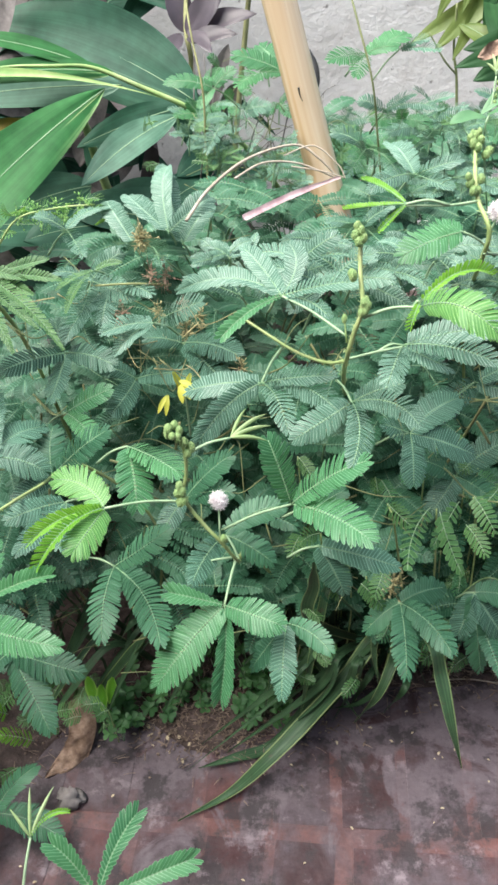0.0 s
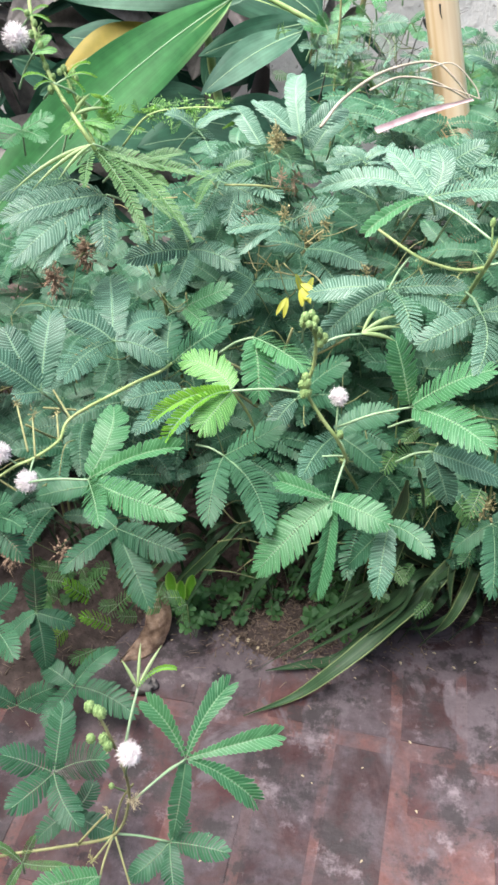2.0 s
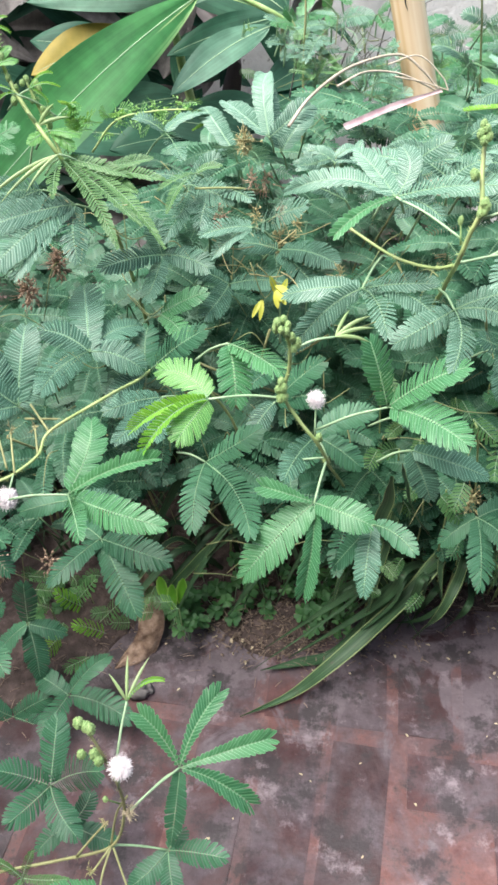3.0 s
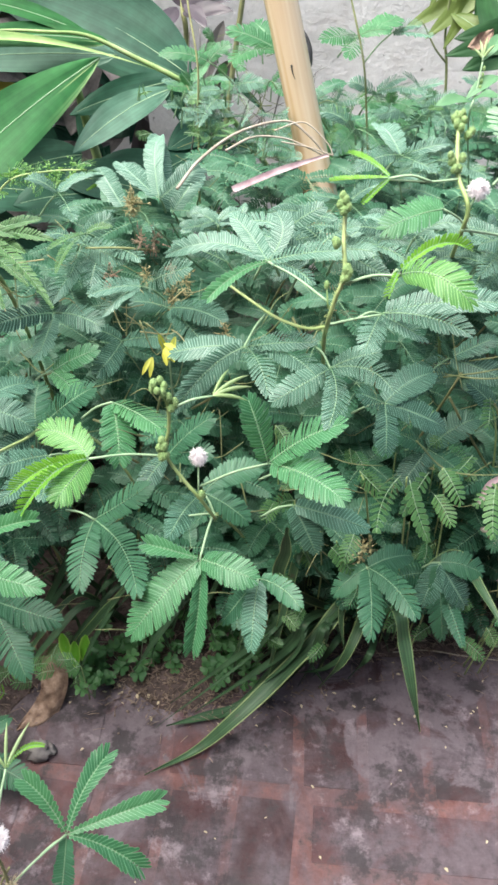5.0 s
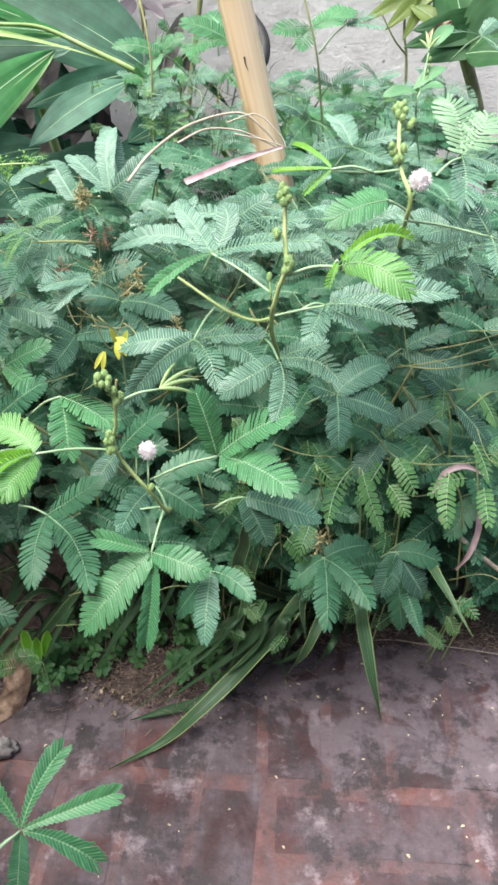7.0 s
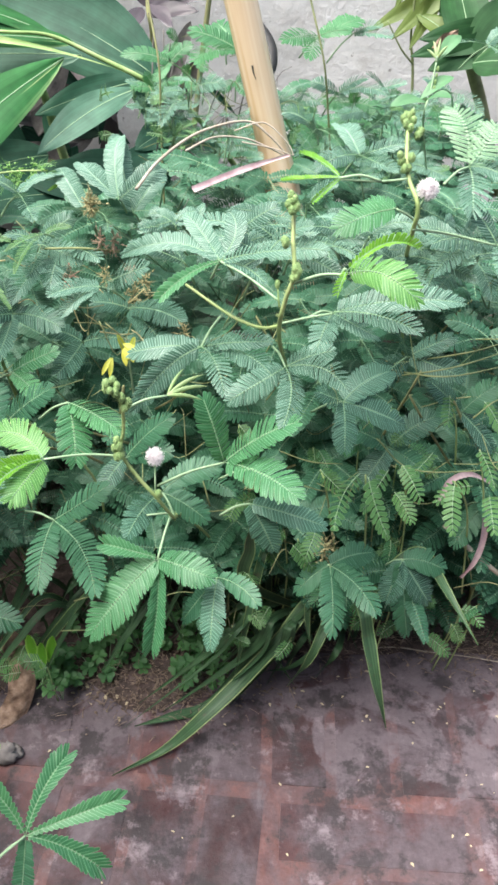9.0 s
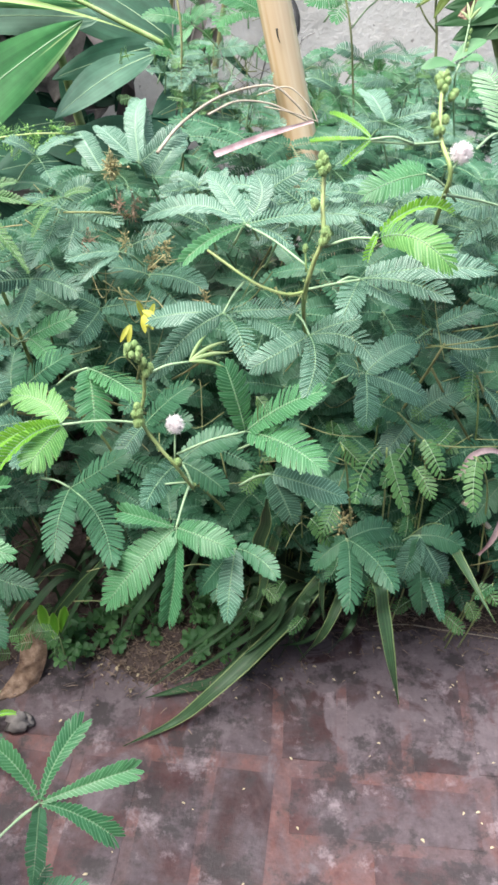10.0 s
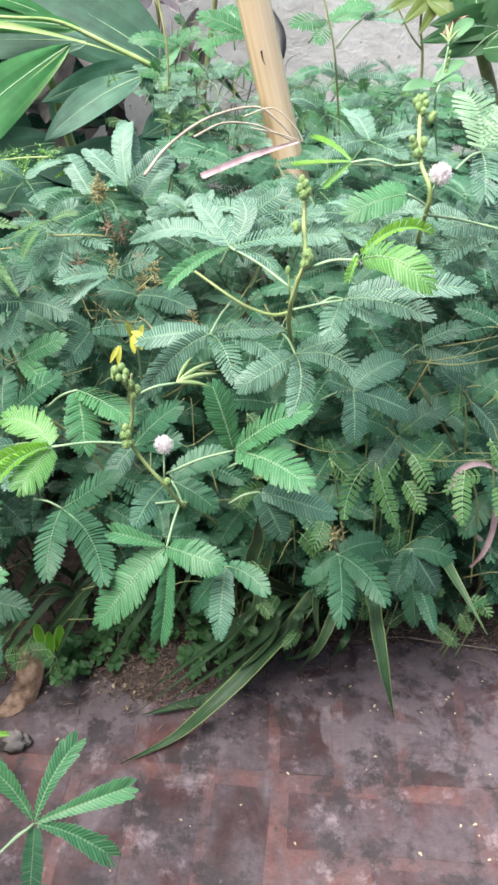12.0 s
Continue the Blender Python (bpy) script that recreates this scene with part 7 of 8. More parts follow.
rib = part('leaf', broad_leaf_shape((-0.317, 1.342, 0.458), (-0.468, 1.325, 0.491), 0.040, (0.1, -0.6, 0.8), 0.05, 0.10, peak=0.42), [M_BROADDARK, M_STREAK], ginger, '')
part('midrib', midrib_shape((-0.317, 1.342, 0.458), (-0.468, 1.325, 0.491), 0.05), M_RACHIS, rib)
rearplant = thing("broad_leaf_plant", (0.60, 1.40, 0.01), "yellow-green broad leaves on thick stalks by the wall", "plant")
ginger_left = ginger
ginger = rearplant
rib = part('leaf', broad_leaf_shape((0.423, 1.414, 0.560), (0.335, 1.503, 0.612), 0.022, (0, -0.65, 0.75), 0.07, 0.10, peak=0.42), [M_OLIVE, M_STREAK], ginger, '')
part('midrib', midrib_shape((0.423, 1.414, 0.560), (0.335, 1.503, 0.612), 0.07), M_RACHIS, rib)
rib = part('leaf', broad_leaf_shape((0.419, 1.400, 0.564), (0.392, 1.546, 0.670), 0.040, (0, -0.65, 0.75), 0.07, 0.10, peak=0.42), [M_RICH, M_STREAK], ginger, '')
part('midrib', midrib_shape((0.419, 1.400, 0.564), (0.392, 1.546, 0.670), 0.07), M_RACHIS, rib)
rib = part('leaf', broad_leaf_shape((0.417, 1.393, 0.565), (0.505, 1.402, 0.653), 0.050, (0, -0.65, 0.75), 0.07, 0.10, peak=0.42), [M_RICH, M_STREAK], ginger, '')
part('midrib', midrib_shape((0.417, 1.393, 0.565), (0.505, 1.402, 0.653), 0.07), M_RACHIS, rib)
rib = part('leaf', broad_leaf_shape((0.413, 1.380, 0.569), (0.496, 1.304, 0.582), 0.034, (0, -0.65, 0.75), 0.07, 0.10, peak=0.42), [M_RICH, M_STREAK], ginger, '')
part('midrib', midrib_shape((0.413, 1.380, 0.569), (0.496, 1.304, 0.582), 0.07), M_RACHIS, rib)
rib = part('leaf', broad_leaf_shape((0.450, 1.482, 0.594), (0.356, 1.534, 0.654), 0.026, (0, -0.65, 0.75), 0.07, 0.10, peak=0.42), [M_OLIVE, M_STREAK], ginger, '')
part('midrib', midrib_shape((0.450, 1.482, 0.594), (0.356, 1.534, 0.654), 0.07), M_RACHIS, rib)
rib = part('leaf', broad_leaf_shape((0.428, 1.435, 0.555), (0.372, 1.450, 0.566), 0.014, (0, -0.65, 0.75), 0.07, 0.10, peak=0.42), [M_RICH, M_STREAK], ginger, '')
part('midrib', midrib_shape((0.428, 1.435, 0.555), (0.372, 1.450, 0.566), 0.07), M_RACHIS, rib)
part('leaf', broad_leaf_shape((0.385, 1.395, 0.612), (0.345, 1.372, 0.590), 0.011, (0.2, -0.7, 0.5), -0.10, 0.6, wave=0.3, peak=0.5), M_DRY, rearplant, 'withered brown curled leaf')
for tip, wide, mat in (((0.300, 1.50, 0.615), 0.016, M_OLIVE), ((0.338, 1.49, 0.628), 0.018, M_OLIVE), ((0.372, 1.48, 0.606), 0.017, M_RICH)):
    part("leaf", broad_leaf_shape((0.42, 1.56, 0.80), tip, wide, (0.0, -0.9, 0.3), 0.10, 0.25, peak=0.55), mat, rearplant)
for base, tip, wide, mat in (((0.45, 1.54, 0.66), (0.262, 1.50, 0.580), 0.015, M_OLIVE), ((0.46, 1.52, 0.70), (0.300, 1.49, 0.572), 0.018, M_OLIVE), ((0.40, 1.52, 0.68), (0.330, 1.48, 0.560), 0.012, M_OLIVE), ((0.50, 1.46, 0.60), (0.366, 1.44, 0.545), 0.024, M_RICH)):
    part("leaf", broad_leaf_shape(base, tip, wide, (0.0, -0.8, 0.5), 0.05, 0.22, peak=0.5), mat, rearplant)
for tip, wide in (((0.318, 1.40, 0.569), 0.020), ((0.347, 1.39, 0.552), 0.026), ((0.332, 1.42, 0.590), 0.022)):
    part("leaf", broad_leaf_shape((0.52, 1.42, 0.60), tip, wide, (0.0, -0.85, 0.45), 0.05, 0.2, peak=0.5), M_RICH, rearplant)
stem(rearplant, [(0.375, 1.50, 0.30), (0.352, 1.50, 0.480), (0.344, 1.50, 0.534), (0.334, 1.50, 0.575), (0.330, 1.50, 0.640)], 0.0028, 0.0018, False, M_STALK, 'stalk')
stem(rearplant, [(0.344, 1.50, 0.534), (0.318, 1.49, 0.560), (0.290, 1.49, 0.600)], 0.0018, 0.0012, False, M_STALK, 'stalk')
leaf(rear, "e", (0.232, 1.20, 0.566), [(0.186, 1.17, 0.572), (0.206, 1.16, 0.552), (0.280, 1.19, 0.586), (0.268, 1.16, 0.552)], half=0.0150, stalk=(0.238, 1.21, 0.500))
leaf(rear, "e", (0.262, 1.22, 0.556), [(0.222, 1.20, 0.594), (0.300, 1.19, 0.572), (0.290, 1.17, 0.540)], half=0.0140, stalk=(0.258, 1.22, 0.490))
weed_seedling([(0.252, 0.844, 0.568), (0.210, 0.738, 0.673), (0.212, 0.740, 0.697), (0.215, 0.751, 0.720)], [((0.209, 0.736, 0.691), (0.177, 0.727, 0.689)), ((0.203, 0.737, 0.692), (0.232, 0.749, 0.709)), ((0.209, 0.737, 0.693), (0.227, 0.725, 0.699)), ((0.215, 0.751, 0.720), (0.237, 0.772, 0.737))], [(0.215, 0.752, 0.722), (0.207, 0.758, 0.728), (0.212, 0.762, 0.734), (0.218, 0.763, 0.736), (0.223, 0.753, 0.733)])
stem(right, [(0.200, 0.653, 0.463), (0.246, 0.620, 0.497), (0.307, 0.657, 0.494)], 0.0008, 0.0006, False, M_STALK, 'branch')
stem(right, [(0.208, 0.672, 0.466), (0.262, 0.634, 0.505), (0.312, 0.663, 0.503)], 0.0008, 0.0006, False, M_STALK, 'branch')
stem(right, [(0.197, 0.669, 0.462), (0.241, 0.615, 0.491), (0.307, 0.648, 0.484)], 0.0008, 0.0006, False, M_STALK, 'branch')
stem(right, [(0.195, 0.632, 0.405), (0.224, 0.588, 0.404), (0.309, 0.607, 0.391)], 0.0008, 0.0006, False, M_STALK, 'branch')
stem(rearplant, [(0.519, 1.441, 0.340), (0.461, 1.429, 0.477), (0.429, 1.448, 0.550), (0.408, 1.494, 0.607)], 0.012, 0.009, False, M_TWIG, 'stalk')
purple_pile((-0.05, 1.52, 0.0), 270)
dead_heap((-0.5, 1.52, 0.0), 170)
ginger = purple_one = thing('purple_leaf_plant', (0.02, 1.42, 0.0), 'pale purple rosette of pointed leaves by the pole', 'plant')
rib = part('leaf', broad_leaf_shape((-0.091, 1.404, 0.618), (-0.034, 1.409, 0.677), 0.020, (0.1, -0.7, 0.7), 0.04, 0.10, peak=0.42), [M_MAUVE, M_STREAK], ginger, '')
rib = part('leaf', broad_leaf_shape((-0.091, 1.398, 0.611), (-0.013, 1.369, 0.624), 0.014, (0.1, -0.7, 0.7), 0.04, 0.10, peak=0.42), [M_MAUVE, M_STREAK], ginger, '')
rib = part('leaf', broad_leaf_shape((-0.099, 1.403, 0.618), (-0.125, 1.340, 0.589), 0.013, (0.1, -0.7, 0.7), 0.04, 0.10, peak=0.42), [M_MAUVE, M_STREAK], ginger, '')
rib = part('leaf', broad_leaf_shape((-0.087, 1.409, 0.624), (-0.051, 1.351, 0.602), 0.012, (0.1, -0.7, 0.7), 0.04, 0.10, peak=0.42), [M_MAUVE, M_STREAK], ginger, '')
rib = part('leaf', broad_leaf_shape((-0.082, 1.409, 0.624), (0.015, 1.402, 0.645), 0.016, (0.1, -0.7, 0.7), 0.04, 0.10, peak=0.42), [M_MAUVE, M_STREAK], ginger, '')
rib = part('leaf', broad_leaf_shape((-0.092, 1.418, 0.615), (-0.117, 1.455, 0.685), 0.020, (0.1, -0.7, 0.7), 0.04, 0.10, peak=0.42), [M_MAUVE, M_STREAK], ginger, '')
stem(purple_one, [(-0.086, 1.440, 0.399), (-0.085, 1.407, 0.569), (-0.092, 1.413, 0.620), (-0.091, 1.455, 0.685)], 0.005, 0.003, False, M_TWIG, 'stalk')
rubber_hose([(0.055, 1.322, 0.633), (0.082, 1.299, 0.615), (0.095, 1.281, 0.595), (0.093, 1.264, 0.573), (0.075, 1.255, 0.561)])
dry_stalk([(0.238, 0.687, 0.010), (0.283, 0.692, 0.010), (0.327, 0.686, 0.010), (0.379, 0.680, 0.010), (0.429, 0.671, 0.010)], 0.0009, 0.0006)
dry_stalk([(0.046, 0.858, 0.619), (0.076, 0.872, 0.624), (0.101, 0.870, 0.606), (0.109, 0.865, 0.594)], 0.0008, 0.0006)
dry_stalk([(0.054, 0.858, 0.608), (0.084, 0.862, 0.602), (0.109, 0.862, 0.595)], 0.0008, 0.0006)
herb_leaf(herb, (-0.299, 0.581, 0.078), (-0.321, 0.579, 0.086), 0.010)
stem(herb, [(-0.299, 0.601, 0.000), (-0.299, 0.581, 0.078)], 0.0008, 0.0006, False)
herb_leaf(herb, (-0.187, 0.615, 0.070), (-0.186, 0.604, 0.070), 0.010)
herb_leaf(herb, (-0.232, 0.633, 0.088), (-0.230, 0.620, 0.080), 0.010)
herb_leaf(herb, (-0.145, 0.584, 0.093), (-0.159, 0.576, 0.091), 0.010)
stem(herb, [(-0.145, 0.604, 0.000), (-0.145, 0.584, 0.093)], 0.0008, 0.0006, False)
herb_leaf(herb, (-0.245, 0.620, 0.097), (-0.259, 0.611, 0.105), 0.010)
herb_leaf(herb, (-0.305, 0.569, 0.067), (-0.327, 0.565, 0.069), 0.010)
herb_leaf(herb, (-0.305, 0.624, 0.092), (-0.303, 0.606, 0.088), 0.010)
stem(herb, [(-0.305, 0.644, 0.000), (-0.305, 0.624, 0.092)], 0.0008, 0.0006, False)
herb_leaf(herb, (-0.150, 0.576, 0.085), (-0.147, 0.560, 0.092), 0.010)
herb_leaf(herb, (-0.308, 0.589, 0.090), (-0.298, 0.570, 0.099), 0.010)
herb_leaf(herb, (-0.265, 0.621, 0.067), (-0.291, 0.607, 0.067), 0.010)
stem(herb, [(-0.265, 0.641, 0.000), (-0.265, 0.621, 0.067)], 0.0008, 0.0006, False)
herb_leaf(herb, (-0.337, 0.623, 0.083), (-0.311, 0.622, 0.085), 0.010)
herb_leaf(herb, (-0.235, 0.603, 0.053), (-0.256, 0.592, 0.058), 0.010)
herb_leaf(herb, (-0.315, 0.637, 0.061), (-0.294, 0.631, 0.065), 0.010)
stem(herb, [(-0.315, 0.657, 0.000), (-0.315, 0.637, 0.061)], 0.0008, 0.0006, False)
herb_leaf(herb, (-0.298, 0.659, 0.044), (-0.286, 0.642, 0.043), 0.010)
herb_leaf(herb, (-0.202, 0.581, 0.094), (-0.178, 0.577, 0.106), 0.010)
herb_leaf(herb, (-0.154, 0.594, 0.093), (-0.178, 0.593, 0.090), 0.010)
stem(herb, [(-0.154, 0.614, 0.000), (-0.154, 0.594, 0.093)], 0.0008, 0.0006, False)
herb_leaf(herb, (-0.185, 0.667, 0.044), (-0.175, 0.650, 0.046), 0.010)
herb_leaf(herb, (-0.192, 0.666, 0.055), (-0.198, 0.652, 0.051), 0.010)
herb_leaf(herb, (-0.319, 0.595, 0.094), (-0.289, 0.593, 0.096), 0.010)
stem(herb, [(-0.319, 0.615, 0.000), (-0.319, 0.595, 0.094)], 0.0008, 0.0006, False)
herb_leaf(herb, (-0.280, 0.567, 0.072), (-0.282, 0.556, 0.068), 0.010)
herb_leaf(herb, (-0.173, 0.576, 0.093), (-0.193, 0.567, 0.097), 0.010)
herb_leaf(herb, (-0.182, 0.631, 0.072), (-0.187, 0.613, 0.064), 0.010)
stem(herb, [(-0.182, 0.651, 0.000), (-0.182, 0.631, 0.072)], 0.0008, 0.0006, False)
herb_leaf(herb, (-0.209, 0.597, 0.041), (-0.233, 0.588, 0.050), 0.010)
herb_leaf(herb, (-0.235, 0.636, 0.064), (-0.204, 0.631, 0.059), 0.010)
herb_leaf(herb, (-0.340, 0.657, 0.042), (-0.360, 0.653, 0.051), 0.010)
stem(herb, [(-0.340, 0.677, 0.000), (-0.340, 0.657, 0.042)], 0.0008, 0.0006, False)
herb_leaf(herb, (-0.222, 0.642, 0.072), (-0.234, 0.628, 0.069), 0.010)
seed_cluster(strap, (0.024, 0.559, 0.020), 0.011, M_CHIP, 26, 'pale dry flower spray')
seed_cluster(upper, (-0.069, 0.699, 0.532), 0.011, M_SEED, 18, 'dry brown seed cluster')
seed_cluster(upper, (-0.032, 0.696, 0.529), 0.011, M_SEED, 18, 'dry brown seed cluster')
seed_cluster(upper, (-0.102, 0.698, 0.529), 0.011, M_BROWN, 18, 'dry brown seed cluster')
seed_cluster(upper, (-0.046, 0.702, 0.536), 0.011, M_BROWN, 18, 'dry brown seed cluster')
seed_cluster(upper, (-0.076, 0.720, 0.557), 0.011, M_BROWN, 18, 'dry brown seed cluster')
wood_sorrel((-0.012, 0.663, 0.030), 0.007)
wood_sorrel((0.013, 0.650, 0.020), 0.007)
wood_sorrel((0.034, 0.656, 0.030), 0.008)
wood_sorrel((0.053, 0.634, 0.020), 0.007)
wood_sorrel((0.025, 0.633, 0.015), 0.007)
wood_sorrel((0.075, 0.683, 0.070), 0.008)
wood_sorrel((0.108, 0.686, 0.060), 0.010)
wood_sorrel((-0.109, 0.640, 0.020), 0.009)
wood_sorrel((-0.089, 0.652, 0.030), 0.009)
wood_sorrel((0.002, 0.666, 0.050), 0.007)
wood_sorrel((-0.142, 0.628, 0.020), 0.008)
wood_sorrel((-0.048, 0.663, 0.040), 0.007)
wood_sorrel((-0.027, 0.675, 0.060), 0.007)
wood_sorrel((0.059, 0.658, 0.040), 0.007)
wood_sorrel((-0.178, 0.631, 0.020), 0.007)
wood_sorrel((0.059, 0.696, 0.060), 0.010)
wood_sorrel((0.004, 0.635, 0.030), 0.009)
wood_sorrel((0.026, 0.654, 0.050), 0.009)
wood_sorrel((-0.302, 0.645, 0.035), 0.009)
wood_sorrel((-0.147, 0.641, 0.022), 0.007)
wood_sorrel((-0.138, 0.593, 0.051), 0.008)
wood_sorrel((-0.129, 0.678, 0.039), 0.009)
wood_sorrel((-0.319, 0.599, 0.027), 0.009)
wood_sorrel((-0.147, 0.647, 0.048), 0.009)
wood_sorrel((-0.083, 0.667, 0.050), 0.010)
wood_sorrel((0.016, 0.663, 0.070), 0.007)
wood_sorrel((-0.062, 0.656, 0.020), 0.009)
wood_sorrel((0.087, 0.669, 0.050), 0.009)
wood_sorrel((0.041, 0.668, 0.060), 0.008)
round_leaf_weed((-0.158, 0.620, 0.080))


# small leaves of many tilts between the large ones at the top of the bush
random.seed(93)
for k in range(30):
    b = Vector((random.uniform(-0.02, 0.26), random.uniform(0.59, 0.72), 0.0))
    b.z = 0.612 - 0.25 * max(0.0, b.y - 0.64) - 0.12 * max(0.0, 0.05 - b.x) + random.uniform(-0.02, 0.012)
    a0 = random.uniform(0, 6.28)
    ends = []
    for j in range(random.choice((2, 3, 3))):
        a = a0 + j * 1.5 + random.gauss(0, 0.3)
        ends.append(b + Vector((math.cos(a), math.sin(a), random.uniform(-0.35, 0.35))) * random.uniform(0.030, 0.046))
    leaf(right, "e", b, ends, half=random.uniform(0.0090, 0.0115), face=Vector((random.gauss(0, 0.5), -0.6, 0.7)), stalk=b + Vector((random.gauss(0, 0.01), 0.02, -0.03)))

# young herb shoots in the gaps between the leaves
random.seed(91)
for k in range(64):
    b = Vector((random.uniform(0.06, 0.36), random.uniform(0.60, 0.68), random.uniform(0.12, 0.40)))
    b.y += 0.25 * max(0.0, b.z - 0.2)
    a = random.uniform(-2.6, -0.5)
    herb_leaf(herb, b, b + Vector((math.cos(a) * 0.034, math.sin(a) * 0.022, random.uniform(-0.020, 0.006))), random.uniform(0.008, 0.011), mat=(M_HERB, M_DROOP, M_FRESH)[k % 3])
    if k % 2 == 0:
        stem(herb, [(b.x + 0.01, b.y + 0.05, 0.01), (b.x + 0.012, b.y + 0.03, b.z * 0.6), b], 0.0011, 0.0008, False)


# ---- inner foliage ----
def canopy(x, y):
    """Height of the top of the bush over a place in the bed: highest to the right, low at the left."""
    crest = 0.61 - 0.20 / (1 + math.exp((x + 0.24) / 0.05)) - 0.25 * max(0.0, -x - 0.02)
    return crest - 0.42 * max(0.0, y - 0.88) - 0.55 * max(0.0, 0.62 - y)


def inner_foliage(owner, x0, x1, count, seed):
    random.seed(seed)
    sh = Shape()
    made = 0
    while made < count:
        x, y, z = random.uniform(x0, x1), random.uniform(0.45, 1.30), random.uniform(0.06, 0.60)
        if z > canopy(x, y) - 0.03 or 0.8 * y - 0.6 * z < 0.295 + 0.9 * max(0.0, 0.6 - 0.6 * y - 0.8 * z):
            continue
        if z < 0.20 and y < 0.80 and x > -0.25:
            continue
        made += 1
        b = Vector((x, y, z))
        a0 = random.uniform(0, 6.28)
        foot = b + Vector((random.gauss(0, 0.02), 0.03, -0.07))
        sh.tube(curve([foot, b], 3), 0.0011, 0.0009, 4, 1)
        for j in range(random.choice((3, 4, 4))):
            a = a0 + j * 1.25 + random.gauss(0, 0.2)
            d = Vector((math.cos(a), math.sin(a), random.uniform(-0.5, 0.15))) * random.uniform(0.05, 0.075)
            pinna_shape(sh, b, b + d, random.uniform(0.010, 0.014), fine=False, pitch=0.0034)
    # shaded leaf copy, so the inside of the bush looks deeper
    part("inner_foliage", sh, [M_LEAF_SHADE, M_RIB], owner, kind="stuff")
    sh = Shape()
    for _ in range(count // 5):
        x, y = random.uniform(x0, x1), random.uniform(0.72, 1.2)
        z = canopy(x, y) - 0.12
        top = Vector((x + random.gauss(0, 0.08), y - random.uniform(0.0, 0.18), z * random.uniform(0.6, 1.0)))
        top.y = max(top.y, 0.33 + 0.75 * top.z)
        sh.tube(curve([(x, y, 0.0), (x + random.gauss(0, 0.04), y, z * 0.45), top], 6), 0.0022, 0.0013, 5)
    part("undergrowth", sh, M_TWIG, owner, kind="stuff")


inner_foliage(middle, -0.15, 0.20, 165, 11)
inner_foliage(left, -0.50, -0.12, 105, 12)
inner_foliage(right, 0.12, 0.62, 220, 13)
inner_foliage(upper, -0.75, -0.20, 90, 14)


def rear_foliage(owner, x0, x1, y0, y1, z0, z1, count, seed):
    random.seed(seed)
    sh = Shape()
    for _ in range(count):
        b = Vector((random.uniform(x0, x1), random.uniform(y0, y1), random.uniform(z0, z1)))
        a0 = random.uniform(0, 6.28)
        sh.tube(curve([b + Vector((random.gauss(0, 0.02), 0.03, -0.09)), b], 3), 0.0011, 0.0009, 4, 1)
        for j in range(4):
            a = a0 + j * 1.4 + random.gauss(0, 0.2)
            d = Vector((math.cos(a), math.sin(a), random.uniform(-0.4, 0.2))) * random.uniform(0.05, 0.08)
            pinna_shape(sh, b, b + d, random.uniform(0.012, 0.017), fine=False, pitch=0.0034)
    # same shade-coloured leaf as the inner foliage
    part("inner_foliage", sh, [M_LEAF_SHADE, M_RIB], owner, kind="stuff")


rear_foliage(rear, -0.15, 0.75, 0.98, 1.42, 0.06, 0.47, 130, 21)
rear_foliage(rear, 0.12, 0.44, 1.24, 1.46, 0.36, 0.50, 60, 26)
rear_foliage(right, 0.12, 0.50, 0.66, 0.82, 0.09, 0.36, 85, 27)
rear_foliage(middle, -0.12, 0.14, 0.68, 0.82, 0.13, 0.36, 45, 28)
# unseen foliage added beyond the left edge of view to shade the lower left
rear_foliage(left, -0.80, -0.46, 0.42, 0.90, 0.15, 0.55, 90, 25)
rear_foliage(upper, -0.75, -0.22, 0.98, 1.15, 0.06, 0.31, 60, 22)
rear_foliage(upper, -0.22, -0.05, 0.98, 1.15, 0.06, 0.42, 30, 24)


def dry_sticks(owner, x0, x1, y0, y1, z0, z1, count, seed, mat=None):
    """Thin straw-coloured dead stems caught among the leaves."""
    random.seed(seed)
    sh = Shape()
    for _ in range(count):
        a = Vector((random.uniform(x0, x1), random.uniform(y0, y1), random.uniform(z0, z1)))
        d = Vector((random.gauss(0, 1), random.gauss(0, 0.5), random.gauss(0, 0.45))).normalized() * random.uniform(0.03, 0.07)
        sh.tube(curve([a, a + d * 0.5 + Vector((0, 0, random.gauss(0, 0.014))), a + d], 4), random.uniform(0.0004, 0.0009), 0.0004, 5)
    part("dead_wood", sh, mat or M_TWIG, owner, "dry olive-brown dead stems", kind="stuff")


dry_sticks(rear, -0.03, 0.10, 0.98, 1.25, 0.46, 0.60, 50, 61, M_STALK)
dry_sticks(rear, -0.03, 0.10, 0.98, 1.25, 0.46, 0.60, 26, 62, M_DEAD)
dry_sticks(upper, -0.32, 0.02, 0.64, 0.80, 0.44, 0.54, 10, 41)
dry_sticks(upper, -0.28, 0.0, 0.66, 0.80, 0.43, 0.53, 16, 45, M_SEED)
dry_sticks(right, 0.0, 0.45, 0.60, 0.78, 0.36, 0.52, 20, 46, M_STALK)
dry_sticks(middle, -0.12, 0.16, 0.60, 0.70, 0.10, 0.34, 14, 42)
dry_sticks(right, 0.16, 0.50, 0.62, 0.80, 0.20, 0.46, 26, 43)
dry_sticks(left, -0.40, -0.10, 0.62, 0.76, 0.08, 0.38, 14, 44)
dry_sticks(left, -0.42, -0.10, 0.60, 0.74, 0.12, 0.42, 22, 47, M_STALK)
dry_sticks(middle, -0.14, 0.18, 0.58, 0.72, 0.14, 0.42, 26, 48, M_STALK)
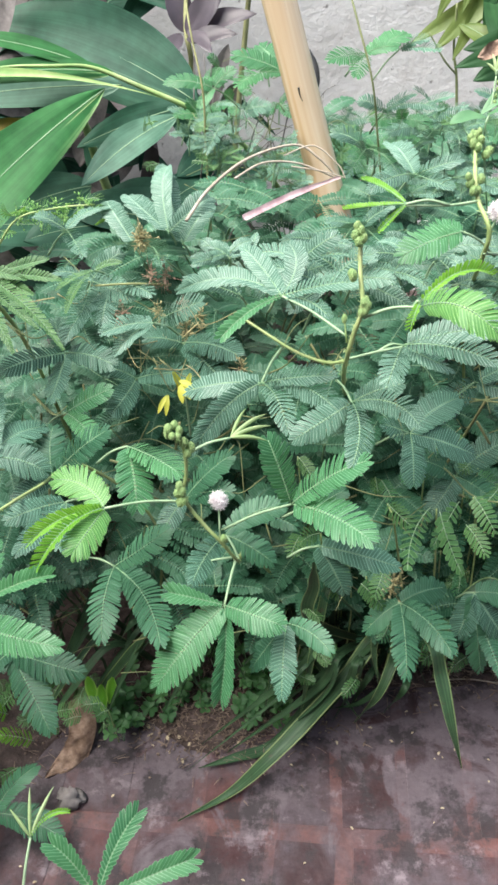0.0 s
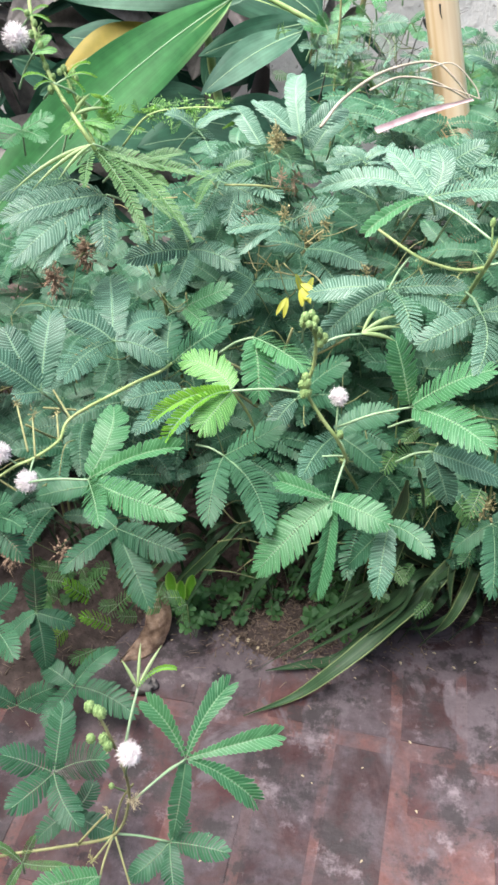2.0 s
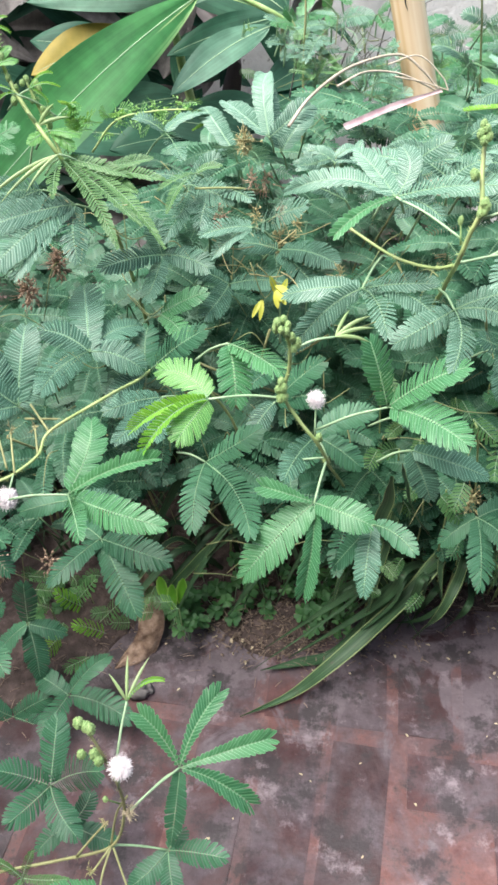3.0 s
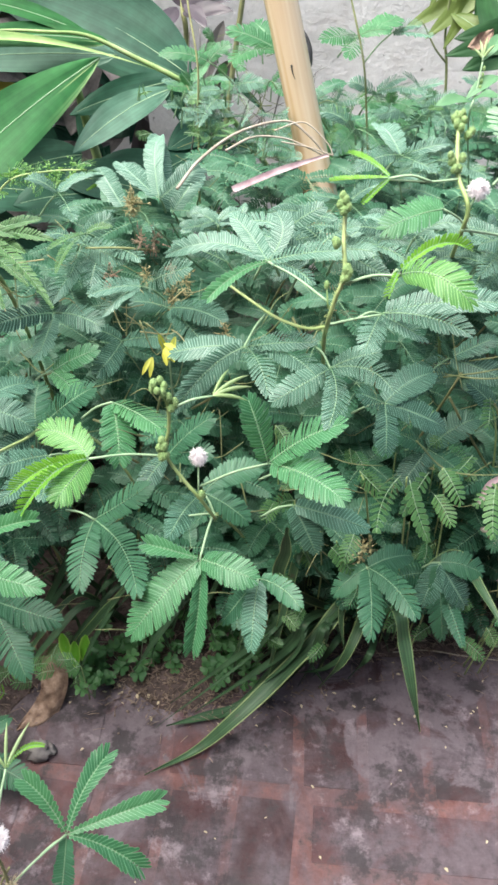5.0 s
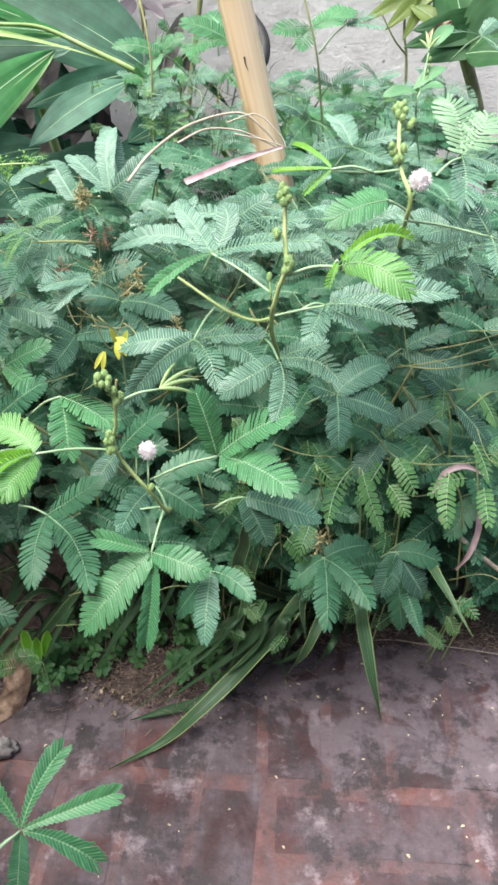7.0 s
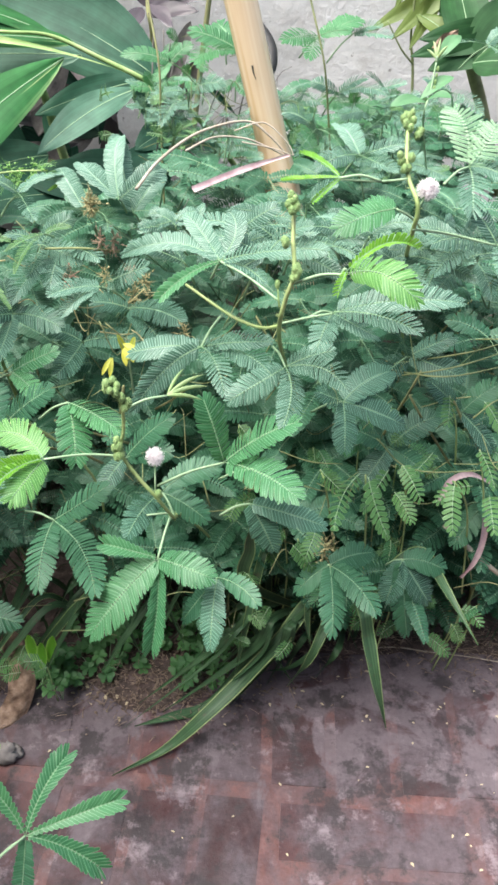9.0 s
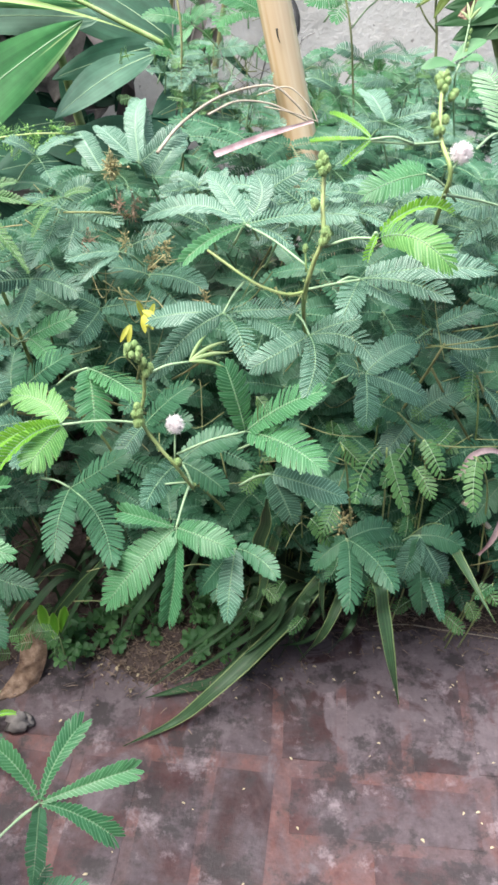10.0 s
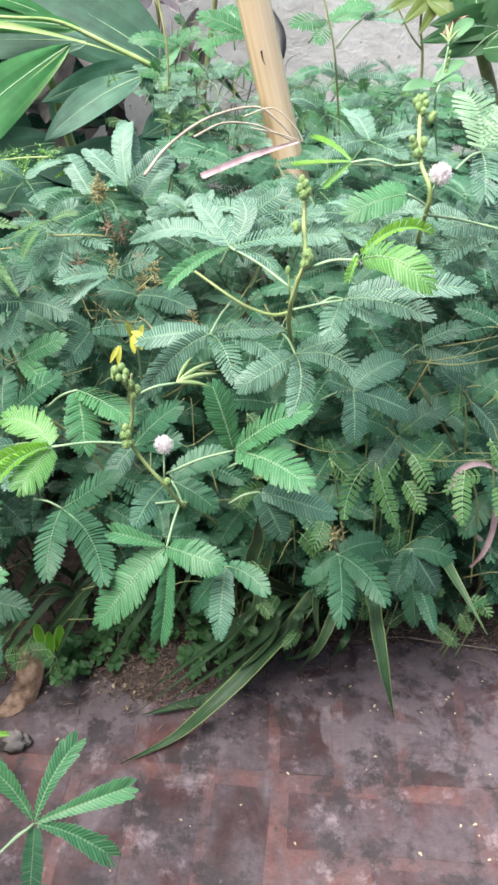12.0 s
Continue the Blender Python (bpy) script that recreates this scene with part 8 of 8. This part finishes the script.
dry_sticks(upper, -0.34, 0.02, 0.62, 0.78, 0.42, 0.52, 14, 49, M_STALK)


def grass():
    """Thin arching blades between the stems."""
    random.seed(51)
    sh = Shape()
    for _ in range(520):
        x, y = random.uniform(-0.42, 0.60), random.uniform(0.69, 0.98)
        if y < bed_edge(x) + 0.01:
            continue
        h = random.uniform(0.05, 0.20)
        a = random.uniform(0, 6.28)
        lean = random.uniform(0.02, 0.10)
        d = Vector((math.cos(a) * lean, math.sin(a) * lean * 0.6, 0))
        w = random.uniform(0.0012, 0.0032)
        sd = Vector((-math.sin(a), math.cos(a), 0)) if random.random() < 0.5 else Vector((1, 0, 0))
        foot = Vector((x, y, 0.0))
        rows = []
        for i in range(6):
            s = i / 5
            c = foot + UP * (h * (s - 0.25 * s * s * s)) + d * (s * s)
            k = w * (1 - 0.85 * s ** 2)
            rows.append([c - sd * k, c + sd * k])
        sh.quad_grid(rows)
    single("grass", sh, M_BLADE, "thin green grass blades between the stems", "grass", kind="stuff")


grass()


def litter():
    random.seed(31)
    sh = Shape()
    for _ in range(1500):
        x = random.uniform(-0.6, 0.75)
        y = bed_edge(x) + random.gauss(0.02, 0.035)
        if random.random() < 0.4:
            x, y = random.gauss(-0.02, 0.07), random.gauss(0.635, 0.03)
        a = random.uniform(0, 6.28)
        ln = random.uniform(0.002, 0.016)
        d = Vector((math.cos(a), math.sin(a), random.gauss(0, 0.15)))
        z = 0.004 + max(0, min(0.022, (y - bed_edge(x)) * 0.3)) + random.uniform(0, 0.006)
        p = Vector((x, y, z))
        sh.tube([p, p + d * ln * 0.5 + UP * 0.001, p + d * ln], random.uniform(0.0003, 0.0010), 0.0003, 4)
    for _ in range(700):
        x, y = random.uniform(0.08, 0.55), random.gauss(0.70, 0.02)
        a = random.uniform(0, 6.28)
        p = Vector((x, y, 0.012 + random.uniform(0, 0.008)))
        ln = random.uniform(0.004, 0.020)
        sh.tube([p, p + Vector((math.cos(a), math.sin(a) * 0.6, 0.1)) * ln * 0.5 + UP * 0.001, p + Vector((math.cos(a + 0.2), math.sin(a) * 0.6, 0.0)) * ln], random.uniform(0.0003, 0.0009), 0.0003, 4)
    for _ in range(900):
        x = random.uniform(-0.45, 0.7)
        y = bed_edge(x) + random.gauss(0.01, 0.014)
        if random.random() < 0.5:
            x, y = random.gauss(-0.02, 0.06), random.gauss(0.63, 0.022)
        r = random.uniform(0.0005, 0.0020)
        sh.ball(Vector((x, y, 0.002 + max(0, min(0.02, (y - bed_edge(x)) * 0.3)) + r * 0.3)), r, (1.2, 1, 0.7), rings=2, sides=5, rough=0.2)
    single("twig_litter", sh, M_LITTER, "brown twigs and chaff along the edge of the bed", "litter", kind="stuff")
    sh = Shape()
    for _ in range(130):
        x = random.uniform(-0.45, 0.6)
        y = random.choice((random.gauss(0.62, 0.03), random.uniform(0.30, 0.66)))
        a = random.uniform(0, 6.28)
        r = random.uniform(0.0008, 0.0026)
        if _ < 9:
            x, y, r = random.gauss(-0.075, 0.02), random.gauss(0.60, 0.012), random.uniform(0.0018, 0.0042)
        c = Vector((x, y, 0.003))
        d = Vector((math.cos(a), math.sin(a), 0.1))
        e = Vector((-math.sin(a), math.cos(a), 0.2))
        sh.quad_grid([[c - d * r - e * r * 0.4, c - d * r * 0.8 + e * r * 0.4], [c + UP * r * 0.5 - e * r * 0.6, c + UP * r * 0.4 + e * r * 0.6], [c + d * r * 1.2 - e * r * 0.2, c + d * r + e * r * 0.2]])
    single("leaf_crumbs", sh, M_CHIP, "pale dry leaf crumbs scattered on paving and soil", "litter", kind="stuff")


litter()
paving()
